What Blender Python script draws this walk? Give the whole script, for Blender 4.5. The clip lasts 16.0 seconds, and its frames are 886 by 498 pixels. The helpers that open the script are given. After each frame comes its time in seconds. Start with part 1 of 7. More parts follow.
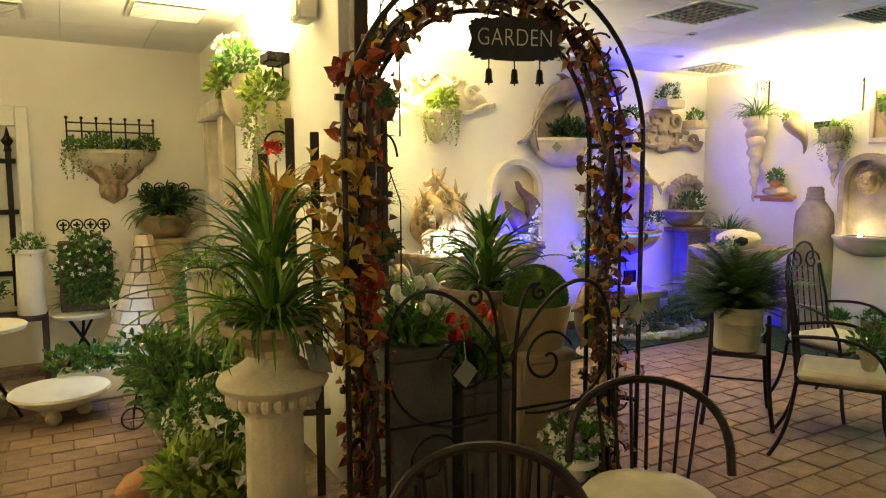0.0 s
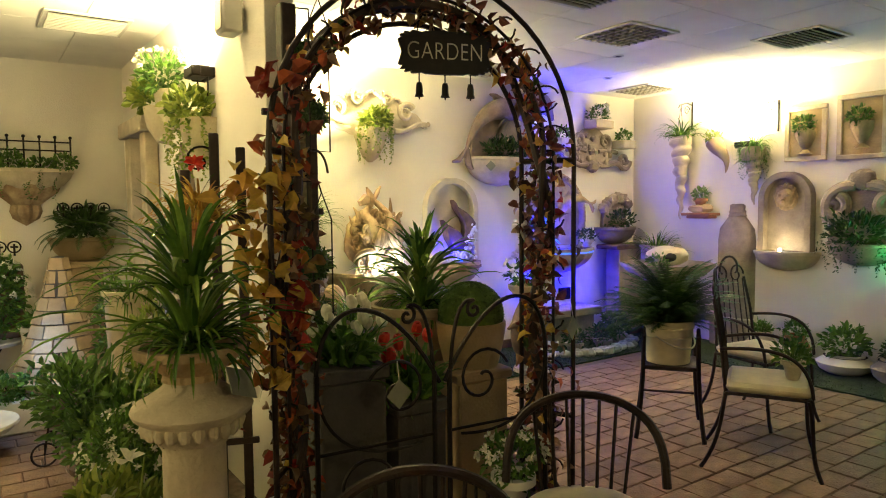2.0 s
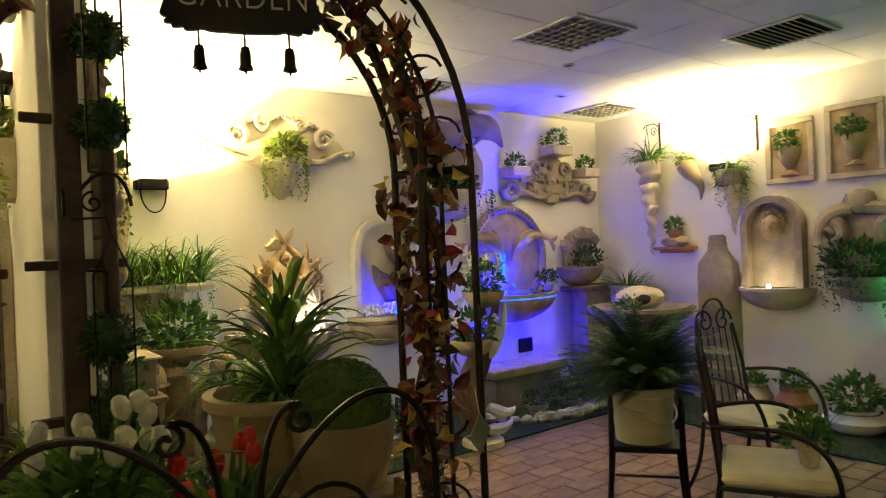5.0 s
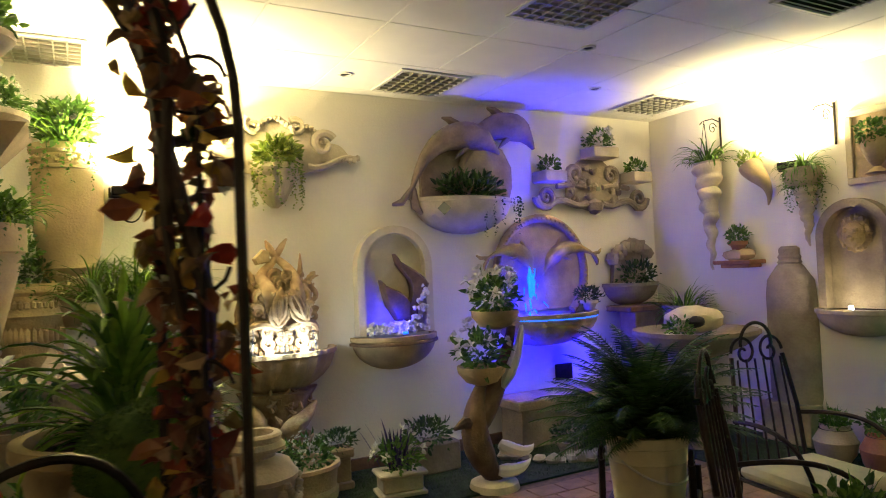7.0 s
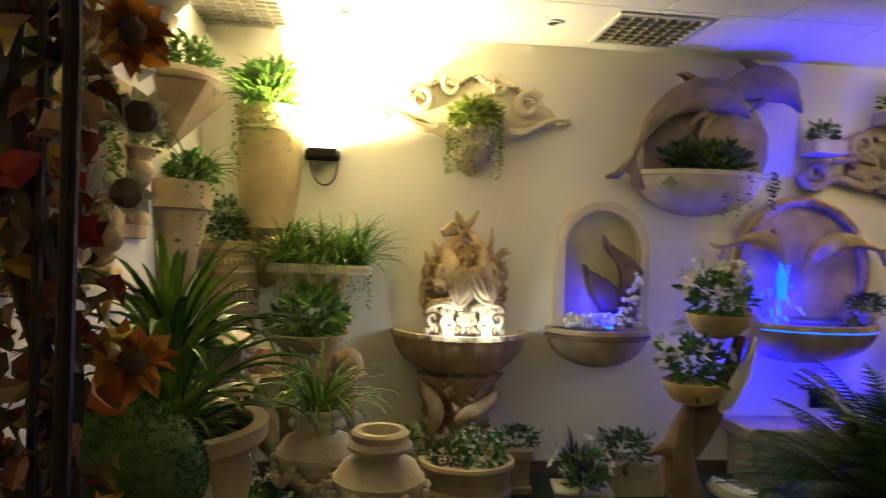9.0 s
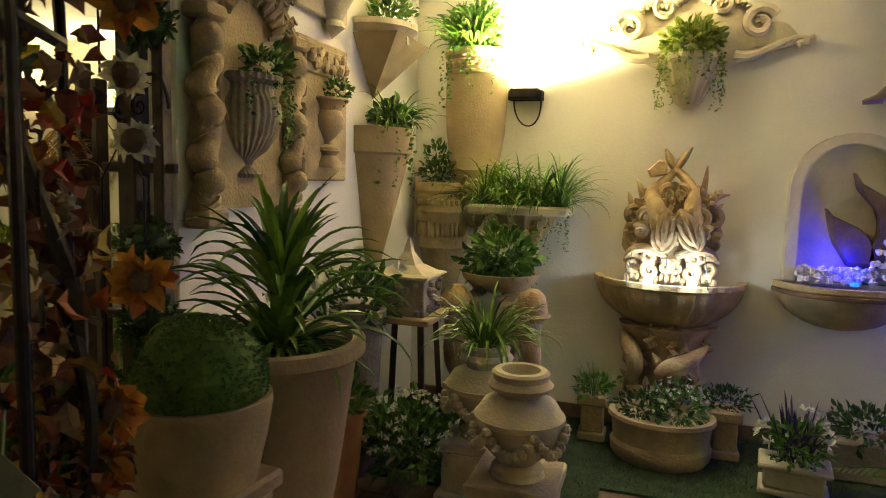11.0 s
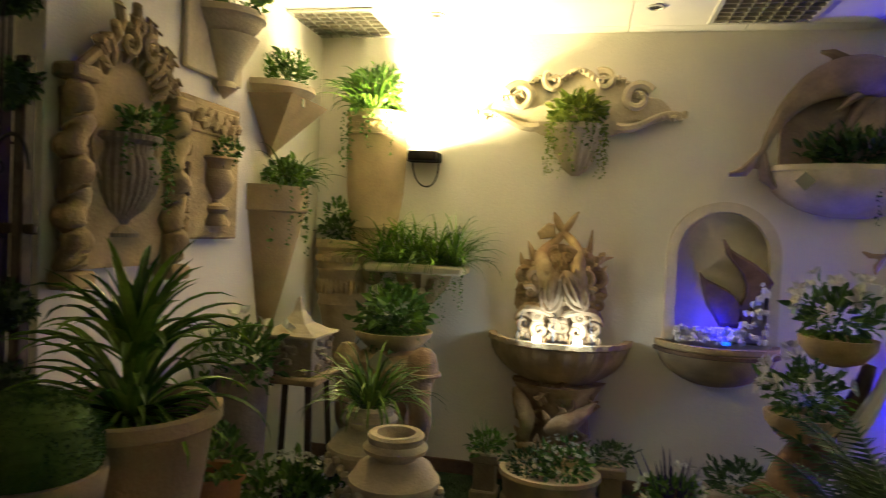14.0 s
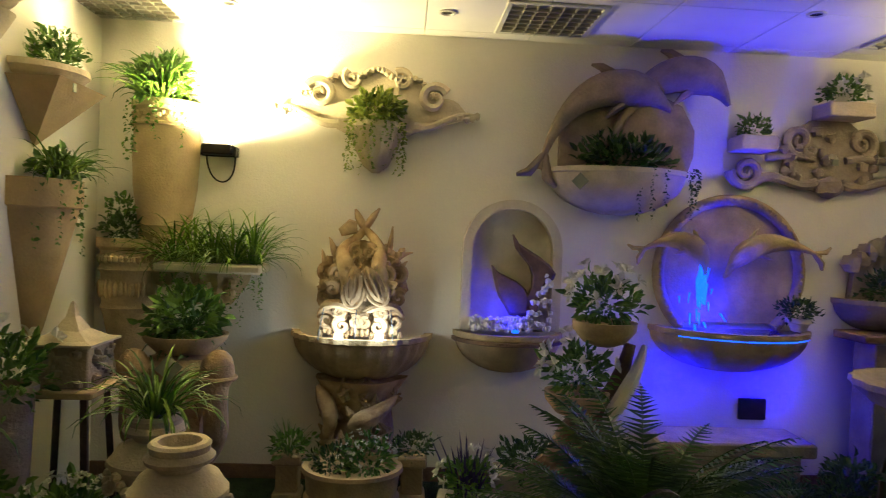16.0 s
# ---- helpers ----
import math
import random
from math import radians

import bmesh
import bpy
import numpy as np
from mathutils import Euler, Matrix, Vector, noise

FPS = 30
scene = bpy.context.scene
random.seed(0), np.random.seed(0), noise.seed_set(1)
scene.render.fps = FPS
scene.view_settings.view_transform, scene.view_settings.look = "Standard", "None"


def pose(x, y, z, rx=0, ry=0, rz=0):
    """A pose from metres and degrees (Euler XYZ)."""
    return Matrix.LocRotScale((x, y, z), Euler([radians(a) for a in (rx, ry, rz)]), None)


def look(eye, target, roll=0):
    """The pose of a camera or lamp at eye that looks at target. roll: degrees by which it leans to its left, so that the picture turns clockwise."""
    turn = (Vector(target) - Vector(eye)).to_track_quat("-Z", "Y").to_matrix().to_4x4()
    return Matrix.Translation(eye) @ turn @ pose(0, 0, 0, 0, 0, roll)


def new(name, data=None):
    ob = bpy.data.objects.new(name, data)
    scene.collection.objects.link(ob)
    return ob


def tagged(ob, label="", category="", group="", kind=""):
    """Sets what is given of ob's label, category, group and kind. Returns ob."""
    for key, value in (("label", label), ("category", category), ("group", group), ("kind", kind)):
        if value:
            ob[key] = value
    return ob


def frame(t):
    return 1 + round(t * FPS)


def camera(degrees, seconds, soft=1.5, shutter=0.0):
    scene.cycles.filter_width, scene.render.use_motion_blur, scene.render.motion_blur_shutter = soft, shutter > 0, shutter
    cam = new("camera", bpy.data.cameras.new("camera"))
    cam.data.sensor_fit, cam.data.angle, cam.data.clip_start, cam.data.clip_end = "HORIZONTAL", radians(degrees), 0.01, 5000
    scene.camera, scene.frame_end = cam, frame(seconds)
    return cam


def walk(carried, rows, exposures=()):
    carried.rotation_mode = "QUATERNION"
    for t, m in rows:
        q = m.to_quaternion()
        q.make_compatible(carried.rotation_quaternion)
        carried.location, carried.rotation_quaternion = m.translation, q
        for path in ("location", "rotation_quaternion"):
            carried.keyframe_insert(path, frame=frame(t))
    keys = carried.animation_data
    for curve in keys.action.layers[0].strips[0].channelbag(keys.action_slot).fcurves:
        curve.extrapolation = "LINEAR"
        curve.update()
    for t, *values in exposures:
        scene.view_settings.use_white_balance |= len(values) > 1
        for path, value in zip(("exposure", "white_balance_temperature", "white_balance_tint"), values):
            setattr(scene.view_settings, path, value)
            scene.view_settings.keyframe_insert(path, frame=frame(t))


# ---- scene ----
cam = camera(67.05, 16.0, soft=1.0, shutter=0.5)
# seconds, x, y, z, yaw, pitch, roll
ROWS = [
    (0.0, -0.095, -0.066, 1.479, -29.66, -5.49, 0.18),
    (0.5, -0.091, -0.061, 1.482, -30.57, -3.90, 0.09),
    (1.0, -0.087, -0.054, 1.487, -32.74, -2.25, -0.26),
    (1.5, -0.093, -0.053, 1.477, -35.14, -2.34, 0.42),
    (2.0, -0.048, -0.028, 1.458, -35.02, -3.72, 0.48),
    (2.5, 0.109, 0.051, 1.452, -32.49, -2.56, 0.41),
    (3.0, 0.229, 0.118, 1.439, -32.24, -2.26, 1.04),
    (3.5, 0.356, 0.279, 1.451, -36.75, 0.32, 2.20),
    (4.0, 0.492, 0.380, 1.434, -39.62, -0.63, 4.12),
    (6.5, 1.405, 0.668, 1.441, -29.69, 1.27, 1.20),
    (7.0, 1.625, 0.677, 1.379, -28.67, 1.81, 2.41),
    (7.5, 1.813, 0.763, 1.411, -25.51, 1.28, 0.02),
    (8.0, 1.953, 0.792, 1.410, -16.78, -0.17, 2.45),
    (8.5, 2.107, 0.959, 1.413, -12.10, -1.26, 1.71),
    (9.0, 2.184, 1.069, 1.422, -6.41, -0.46, -1.88),
    (9.5, 2.235, 1.125, 1.403, 4.36, -2.33, -0.77),
    (12.0, 2.890, 1.137, 1.447, 19.53, -6.76, -1.92),
    (12.5, 2.863, 1.115, 1.435, 17.36, -5.12, -1.86),
    (13.0, 2.826, 1.132, 1.449, 16.48, -2.18, -2.61),
    (13.5, 2.848, 1.113, 1.472, 16.25, -0.53, -2.44),
    (14.0, 2.891, 1.141, 1.493, 12.18, -1.69, -2.69),
    (14.5, 2.928, 1.148, 1.498, 7.13, -1.94, -2.63),
    (15.0, 2.953, 1.164, 1.508, 4.47, -2.14, -2.40),
    (15.5, 2.978, 1.152, 1.509, -0.02, -1.63, -2.42),
    (16.0, 2.995, 1.141, 1.492, -3.19, -1.23, -2.30),
]
EXPOSURES = [(0.0, 1.3), (2.5, 0.95), (4.0, 0.7), (7.0, 0.35), (9.0, 0.1), (12.5, 0.25), (13.5, -0.15), (14.0, -0.35), (14.5, -0.5), (15.2, -0.5), (16.0, -0.25)]
walk(cam, [(t, pose(x, y, z, 90 + pitch, roll, yaw)) for t, x, y, z, yaw, pitch, roll in ROWS], EXPOSURES)

# ---- light ----
XB, XBL, YEND, YA, YBAY, XC, H = 1.20, 1.06, 2.94, 5.14, 6.42, 6.30, 2.67
world = bpy.data.worlds.new("world")
scene.world = world
world.use_nodes = True
world.node_tree.nodes["Background"].inputs[0].default_value = (1.0, 0.86, 0.62, 1)
world.node_tree.nodes["Background"].inputs[1].default_value = 0.001


def lamp(name, kind, place, target, watts, colour, size=0.1, spread=100, blend=0.6):
    data = bpy.data.lights.new(name, kind)
    data.energy, data.color = watts, colour
    if kind == "AREA":
        data.shape, data.size = "DISK", size
    else:
        data.shadow_soft_size = size
    if kind == "SPOT":
        data.spot_size, data.spot_blend = radians(spread), blend
    ob = new(name, data)
    ob.matrix_world = look(place, target)
    return tagged(ob, kind="structure")


WARM, BLUE, GREEN = (1.0, 0.84, 0.42), (0.003, 0.002, 1.0), (0.05, 1.0, 0.35)
lamp("flood_glow", "SPOT", (1.90, 4.93, 2.02), (1.95, 5.02, 2.67), 270, WARM, 0.06, 165, 0.5)
lamp("flood_glow", "SPOT", (6.10, 3.72, 2.12), (6.20, 3.72, 2.67), 125, WARM, 0.06, 165, 0.5)
lamp("flood_glow", "SPOT", (0.93, 3.80, 2.24), (0.9, 3.85, 2.67), 150, WARM, 0.06, 165, 0.5)
# first three: added fill from unseen walls; last: the bay corner's glow
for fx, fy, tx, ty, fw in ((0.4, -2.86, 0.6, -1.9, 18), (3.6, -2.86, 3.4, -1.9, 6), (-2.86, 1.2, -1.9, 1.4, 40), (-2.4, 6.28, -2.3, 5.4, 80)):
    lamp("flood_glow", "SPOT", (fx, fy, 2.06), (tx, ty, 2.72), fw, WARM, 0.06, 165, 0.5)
lamp("basin_glow", "POINT", (2.66, 4.76, 0.96), (2.66, 5, 2), 3.2, (0.82, 0.95, 1.0), 0.03)
lamp("basin_glow", "POINT", (2.88, 4.76, 0.96), (2.88, 5, 2), 3.2, (0.82, 0.95, 1.0), 0.03)
lamp("lion_glow", "POINT", (6.12, 3.30, 1.06), (6.2, 3.3, 2), 1.6, (1.0, 0.86, 0.5), 0.03)
lamp("blue_glow", "POINT", (4.66, 5.00, 0.68), (5, 5, 2), 7, BLUE, 0.05)
lamp("blue_glow", "POINT", (4.80, 4.97, 1.14), (5, 5, 2), 17, BLUE, 0.04)
lamp("blue_glow", "POINT", (5.26, 4.99, 0.64), (5, 5, 2), 7, BLUE, 0.05)
lamp("blue_glow", "POINT", (3.60, 4.98, 1.06), (3.6, 5, 2), 3.0, BLUE, 0.03)
lamp("blue_glow", "SPOT", (4.90, 4.66, 1.06), (4.80, 4.92, 2.67), 125, BLUE, 0.05, 62, 0.8)
lamp("green_glow", "POINT", (6.12, 2.08, 1.0), (6.2, 2, 2), 4, GREEN, 0.04)
lamp("cool_glow", "POINT", (0.22, 4.98, 0.60), (0.3, 5.3, 1), 2.0, (0.30, 0.52, 1.0), 0.04)

# ---- materials ----


def mat(name, colour, rough=0.8, metal=0.0, vary=0.18, scale=9.0, bump=0.25, grain=60.0, tint=None, island=0.0, emit=0.0, per_object=0.0):
    """A procedural surface: base colour with broad stains and fine grain, bump, and a shift from piece to piece."""
    m = bpy.data.materials.new(name)
    m.use_nodes = True
    n, l = m.node_tree.nodes, m.node_tree.links
    b = n["Principled BSDF"]
    b.inputs["Roughness"].default_value, b.inputs["Metallic"].default_value = rough, metal
    co = n.new("ShaderNodeTexCoord")
    big, fine = n.new("ShaderNodeTexNoise"), n.new("ShaderNodeTexNoise")
    big.inputs["Scale"].default_value, fine.inputs["Scale"].default_value = scale, grain
    big.inputs["Detail"].default_value, fine.inputs["Detail"].default_value = 5, 4
    l.new(co.outputs["Object"], big.inputs["Vector"])
    l.new(co.outputs["Object"], fine.inputs["Vector"])
    ramp = n.new("ShaderNodeMapRange")
    ramp.inputs["From Min"].default_value, ramp.inputs["From Max"].default_value = 0.35, 0.68
    l.new(big.outputs["Fac"], ramp.inputs["Value"])
    dark = [c * (1 - vary * 1.6) for c in colour]
    mix = n.new("ShaderNodeMix")
    mix.data_type = "RGBA"
    mix.inputs[6].default_value = (*(tint or dark), 1)
    mix.inputs[7].default_value = (*colour, 1)
    l.new(ramp.outputs["Result"], mix.inputs[0])
    out = mix.outputs[2]
    hsv = n.new("ShaderNodeHueSaturation")
    mv = n.new("ShaderNodeMapRange")
    mv.inputs["To Min"].default_value, mv.inputs["To Max"].default_value = 1 - vary * 0.7, 1 + vary * 0.7
    l.new(fine.outputs["Fac"], mv.inputs["Value"])
    l.new(mv.outputs["Result"], hsv.inputs["Value"])
    l.new(out, hsv.inputs["Color"])
    out = hsv.outputs["Color"]
    if island or per_object:
        src = n.new("ShaderNodeNewGeometry" if island else "ShaderNodeObjectInfo")
        k = island or per_object
        r = n.new("ShaderNodeMapRange")
        r.inputs["To Min"].default_value, r.inputs["To Max"].default_value = 1 - k, 1 + k
        l.new(src.outputs["Random Per Island" if island else "Random"], r.inputs["Value"])
        h2 = n.new("ShaderNodeHueSaturation")
        l.new(r.outputs["Result"], h2.inputs["Value"])
        l.new(out, h2.inputs["Color"])
        out = h2.outputs["Color"]
    l.new(out, b.inputs["Base Color"])
    if bump:
        bp = n.new("ShaderNodeBump")
        bp.inputs["Strength"].default_value, bp.inputs["Distance"].default_value = bump, 0.01
        l.new(fine.outputs["Fac"], bp.inputs["Height"])
        l.new(bp.outputs["Normal"], b.inputs["Normal"])
    if emit:
        b.inputs["Emission Color"].default_value = (*colour, 1)
        b.inputs["Emission Strength"].default_value = emit
    return m


def leaf_mat(name, stops, rough=0.45):
    """Leaves: each leaf takes its own colour from the stops, and lets some light through."""
    m = bpy.data.materials.new(name)
    m.use_nodes = True
    n, l = m.node_tree.nodes, m.node_tree.links
    b = n["Principled BSDF"]
    b.inputs["Roughness"].default_value = rough
    g, ramp = n.new("ShaderNodeNewGeometry"), n.new("ShaderNodeValToRGB")
    el = ramp.color_ramp.elements
    while len(el) < len(stops):
        el.new(0.5)
    for i, c in enumerate(stops):
        el[i].position, el[i].color = i / max(1, len(stops) - 1), (*c, 1)
    l.new(g.outputs["Random Per Island"], ramp.inputs["Fac"])
    co, no, hs, mr = (n.new("ShaderNodeTexCoord"), n.new("ShaderNodeTexNoise"), n.new("ShaderNodeHueSaturation"), n.new("ShaderNodeMapRange"))
    no.inputs["Scale"].default_value = 40
    l.new(co.outputs["Object"], no.inputs["Vector"])
    mr.inputs["To Min"].default_value, mr.inputs["To Max"].default_value = 0.65, 1.35
    l.new(no.outputs["Fac"], mr.inputs["Value"])
    l.new(mr.outputs["Result"], hs.inputs["Value"])
    l.new(ramp.outputs["Color"], hs.inputs["Color"])
    l.new(hs.outputs["Color"], b.inputs["Base Color"])
    tr, ms = n.new("ShaderNodeBsdfTranslucent"), n.new("ShaderNodeMixShader")
    ms.inputs[0].default_value = 0.22
    l.new(hs.outputs["Color"], tr.inputs["Color"])
    l.new(b.outputs[0], ms.inputs[1])
    l.new(tr.outputs[0], ms.inputs[2])
    l.new(ms.outputs[0], n["Material Output"].inputs["Surface"])
    return m


PLASTER = mat("plaster", (0.82, 0.77, 0.68), 0.9, vary=0.05, scale=1.6, bump=0.25, grain=90)
CEILING = mat("ceiling_board", (0.82, 0.79, 0.72), 0.92, vary=0.05, scale=3, bump=0.2, grain=140)
STONE = mat("cast_stone", (0.50, 0.37, 0.20), 0.85, vary=0.22, scale=7, bump=0.5, grain=70)
PALE = mat("pale_stone", (0.62, 0.53, 0.37), 0.85, vary=0.16, scale=8, bump=0.4, grain=80)
DOLPHIN = mat("dolphin_stone", (0.34, 0.255, 0.19), 0.75, vary=0.25, scale=7, bump=0.4, grain=60)
DARKSTONE = mat("dark_stone", (0.10, 0.092, 0.08), 0.8, vary=0.2, scale=5, bump=0.4, grain=70)
GREYSTONE = mat("grey_stone", (0.37, 0.30, 0.225), 0.88, vary=0.22, scale=6, bump=0.6, grain=55)
OCHRE = mat("ochre_stone", (0.50, 0.37, 0.21), 0.8, vary=0.25, scale=9, bump=0.6, grain=50, tint=(0.27, 0.17, 0.085))
BROWN = mat("brown_stone", (0.20, 0.12, 0.07), 0.75, vary=0.3, scale=8, bump=0.5, grain=60)
TERRA = mat("terracotta", (0.46, 0.21, 0.09), 0.8, vary=0.2, scale=6, bump=0.3, grain=60)
TAN = mat("tan_clay", (0.44, 0.325, 0.185), 0.8, vary=0.16, scale=5, bump=0.3, grain=80)
CREAM = mat("cream_fabric", (0.72, 0.64, 0.44), 0.9, vary=0.08, scale=14, bump=0.3, grain=220)
NICHE = mat("niche_stone", (0.70, 0.62, 0.48), 0.85, vary=0.12, scale=6, bump=0.3, grain=80)
WHITE = mat("white_glaze", (0.78, 0.75, 0.66), 0.5, vary=0.05, scale=10, bump=0.05)
IRON = mat("black_iron", (0.018, 0.013, 0.010), 0.5, 0.6, vary=0.3, scale=20, bump=0.2)
RUST = mat("brown_iron", (0.028, 0.015, 0.010), 0.5, 0.4, vary=0.3, scale=15, bump=0.3)
WOOD = mat("dark_wood", (0.055, 0.030, 0.018), 0.6, vary=0.3, scale=12, bump=0.4, grain=40)
SOIL = mat("soil", (0.03, 0.022, 0.015), 0.95, vary=0.4, scale=30, bump=0.8)
TURF = mat("turf", (0.030, 0.060, 0.018), 0.95, vary=0.35, scale=14, bump=1.0, grain=260)
BLADE = leaf_mat("turf_blade", [(0.018, 0.05, 0.012), (0.04, 0.085, 0.02)], 0.7)
PAVER = mat("paver", (0.215, 0.132, 0.082), 0.82, vary=0.2, scale=12, bump=0.5, grain=70, island=0.16)
PAVER1 = mat("paver_single", (0.215, 0.132, 0.082), 0.82, vary=0.2, scale=12, bump=0.5, grain=70, per_object=0.16)
SAND = mat("joint_sand", (0.16, 0.11, 0.072), 0.95, vary=0.3, scale=20, bump=0.6)
METAL = mat("white_metal", (0.62, 0.60, 0.54), 0.5, 0.1, vary=0.05, bump=0.05)
LOUVRE = mat("louvre", (0.42, 0.40, 0.34), 0.35, 0.6, vary=0.06, bump=0.05)
# near-black in place of shade inside vents, downlight holes and the shell
SHADE = mat("opening_shade", (0.03, 0.028, 0.025), 0.9, vary=0.2)
SLATE = mat("blackboard", (0.012, 0.011, 0.010), 0.7, vary=0.3, scale=20)
CHALK = mat("chalk", (0.58, 0.55, 0.48), 0.9, vary=0.1)
TAG = mat("paper_tag", (0.22, 0.23, 0.17), 0.8, vary=0.08)
LED = mat("white_led", (1.0, 0.95, 0.82), 0.4, vary=0, bump=0, emit=14)
# blue emission for real lamps, and for lamplight put into the fountain's spray
LEDB_SPRAY = mat("blue_led_and_spray_glow", (0.005, 0.09, 1.0), 0.4, vary=0, bump=0, emit=3)
LEDG = mat("green_led", (0.05, 1.0, 0.4), 0.4, vary=0, bump=0, emit=1.2)
FLOODGLASS = mat("flood_glass", (1.0, 0.85, 0.55), 0.4, vary=0, bump=0, emit=30)
WATER = mat("water", (0.05, 0.08, 0.12), 0.05, vary=0.1, bump=0.3, grain=25)
ROCK = mat("pebble", (0.50, 0.47, 0.40), 0.8, vary=0.25, island=0.35)

G_MID = leaf_mat("leaf_mid", [(0.036, 0.10, 0.014), (0.085, 0.19, 0.026), (0.15, 0.28, 0.04)])
G_DARK = leaf_mat("leaf_dark", [(0.016, 0.045, 0.010), (0.04, 0.09, 0.017), (0.07, 0.135, 0.027)])
G_YEL = leaf_mat("leaf_yellow_green", [(0.10, 0.16, 0.02), (0.22, 0.30, 0.04), (0.36, 0.40, 0.08)])
G_BLADE = leaf_mat("leaf_blade", [(0.034, 0.09, 0.014), (0.095, 0.20, 0.025), (0.24, 0.39, 0.055)], 0.27)
G_FERN = leaf_mat("leaf_fern", [(0.026, 0.07, 0.014), (0.08, 0.16, 0.03)])
G_BALL = leaf_mat("leaf_ball", [(0.045, 0.10, 0.012), (0.10, 0.19, 0.02)], 0.7)
AUTUMN = leaf_mat("leaf_autumn", [(0.06, 0.016, 0.010), (0.15, 0.03, 0.018), (0.22, 0.07, 0.03), (0.08, 0.025, 0.012), (0.42, 0.26, 0.14), (0.05, 0.022, 0.012), (0.18, 0.12, 0.03), (0.33, 0.14, 0.07)], 0.6)
AUTRED = leaf_mat("leaf_red", [(0.34, 0.02, 0.012), (0.20, 0.03, 0.016), (0.42, 0.10, 0.02)], 0.6)
AUTGOLD = leaf_mat("leaf_gold", [(0.44, 0.22, 0.03), (0.62, 0.44, 0.07), (0.36, 0.13, 0.02)], 0.6)
P_WHITE = leaf_mat("petal_white", [(0.62, 0.60, 0.46), (0.75, 0.73, 0.62)], 0.6)
P_RED = leaf_mat("petal_red", [(0.55, 0.015, 0.01), (0.65, 0.05, 0.02)], 0.5)
P_SUN = leaf_mat("petal_sunflower", [(0.50, 0.17, 0.02), (0.60, 0.30, 0.05), (0.38, 0.10, 0.02)], 0.6)
P_PURPLE = leaf_mat("petal_purple", [(0.03, 0.02, 0.06), (0.06, 0.04, 0.12)], 0.6)

# ---- shape helpers ----


class Mesh:
    """Gathers vertices and faces of one part."""

    def __init__(self):
        self.v, self.f = [], []

    def add(self, verts, faces, m=None):
        k = len(self.v)
        self.v += [tuple(m @ Vector(p)) for p in verts] if m is not None else [tuple(p) for p in verts]
        self.f += [tuple(k + i for i in q) for q in faces]
        return self

    def box(self, x0, y0, z0, x1, y1, z1, b=0.0, m=None):
        """A box, its edges bevelled by b."""
        bm = bmesh.new()
        bmesh.ops.create_cube(bm, size=1)
        for v in bm.verts:
            v.co = Vector(((x0 + x1) / 2 + v.co.x * (x1 - x0), (y0 + y1) / 2 + v.co.y * (y1 - y0), (z0 + z1) / 2 + v.co.z * (z1 - z0)))
        if b:
            bmesh.ops.bevel(bm, geom=bm.edges[:], offset=b, segments=1, affect="EDGES")
        bm.verts.index_update()
        self.add([v.co for v in bm.verts], [[v.index for v in f.verts] for f in bm.faces], m)
        bm.free()
        return self

    def lathe(self, profile, n=28, a0=0.0, a1=360.0, m=None, ripple=0.0, waves=12, sx=1.0, sy=1.0):
        full = abs(a1 - a0) > 359
        k = n if full else n + 1
        verts = []
        for r, z in profile:
            for i in range(k):
                a = radians(a0 + (a1 - a0) * i / n)
                q = r * (1 + ripple * math.cos(waves * a))
                verts.append((q * math.cos(a) * sx, q * math.sin(a) * sy, z))
        faces = []
        for j in range(len(profile) - 1):
            for i in range(n):
                i2 = (i + 1) % k
                faces.append((j * k + i, j * k + i2, (j + 1) * k + i2, (j + 1) * k + i))
        return self.add(verts, faces, m)

    def tube(self, pts, rad, n=6, m=None, flat=1.0, closed=False):
        """A tube along points; rad is one radius or one for each point."""
        pts = [Vector(p) for p in pts]
        rads = rad if isinstance(rad, (list, tuple)) else [rad] * len(pts)
        verts, faces, up = [], [], Vector((0.13, 0.31, 0.94))
        for i, p in enumerate(pts):
            d = (pts[min(i + 1, len(pts) - 1)] - pts[max(i - 1, 0)])
            d = d.normalized() if d.length > 1e-9 else Vector((0, 0, 1))
            s = d.cross(up)
            s = s.normalized() if s.length > 1e-4 else Vector((1, 0, 0))
            u = s.cross(d)
            up = u
            for k in range(n):
                a = 2 * math.pi * k / n
                verts.append(p + (s * math.cos(a) + u * math.sin(a) * flat) * rads[i])
        for i in range(len(pts) - 1):
            for k in range(n):
                k2 = (k + 1) % n
                faces.append((i * n + k, i * n + k2, (i + 1) * n + k2, (i + 1) * n + k))
        faces += [tuple(range(n - 1, -1, -1)), tuple((len(pts) - 1) * n + k for k in range(n))]
        return self.add(verts, faces, m)

    def blob(self, c, r, seed=0, rough=0.15, n=12, m=None, freq=2.5):
        """A lumpy ellipsoid."""
        verts, faces = [], []
        r = r if isinstance(r, (list, tuple)) else (r, r, r)
        for j in range(n // 2 + 1):
            t = math.pi * j / (n // 2)
            for i in range(n):
                a = 2 * math.pi * i / n
                d = Vector((math.sin(t) * math.cos(a), math.sin(t) * math.sin(a), math.cos(t)))
                k = 1 + rough * noise.noise(d * freq + Vector((seed * 3.7, seed * 1.3, 0)))
                verts.append((c[0] + d.x * r[0] * k, c[1] + d.y * r[1] * k, c[2] + d.z * r[2] * k))
        for j in range(n // 2):
            for i in range(n):
                i2 = (i + 1) % n
                faces.append((j * n + i, (j + 1) * n + i, (j + 1) * n + i2, j * n + i2))
        return self.add(verts, faces, m)

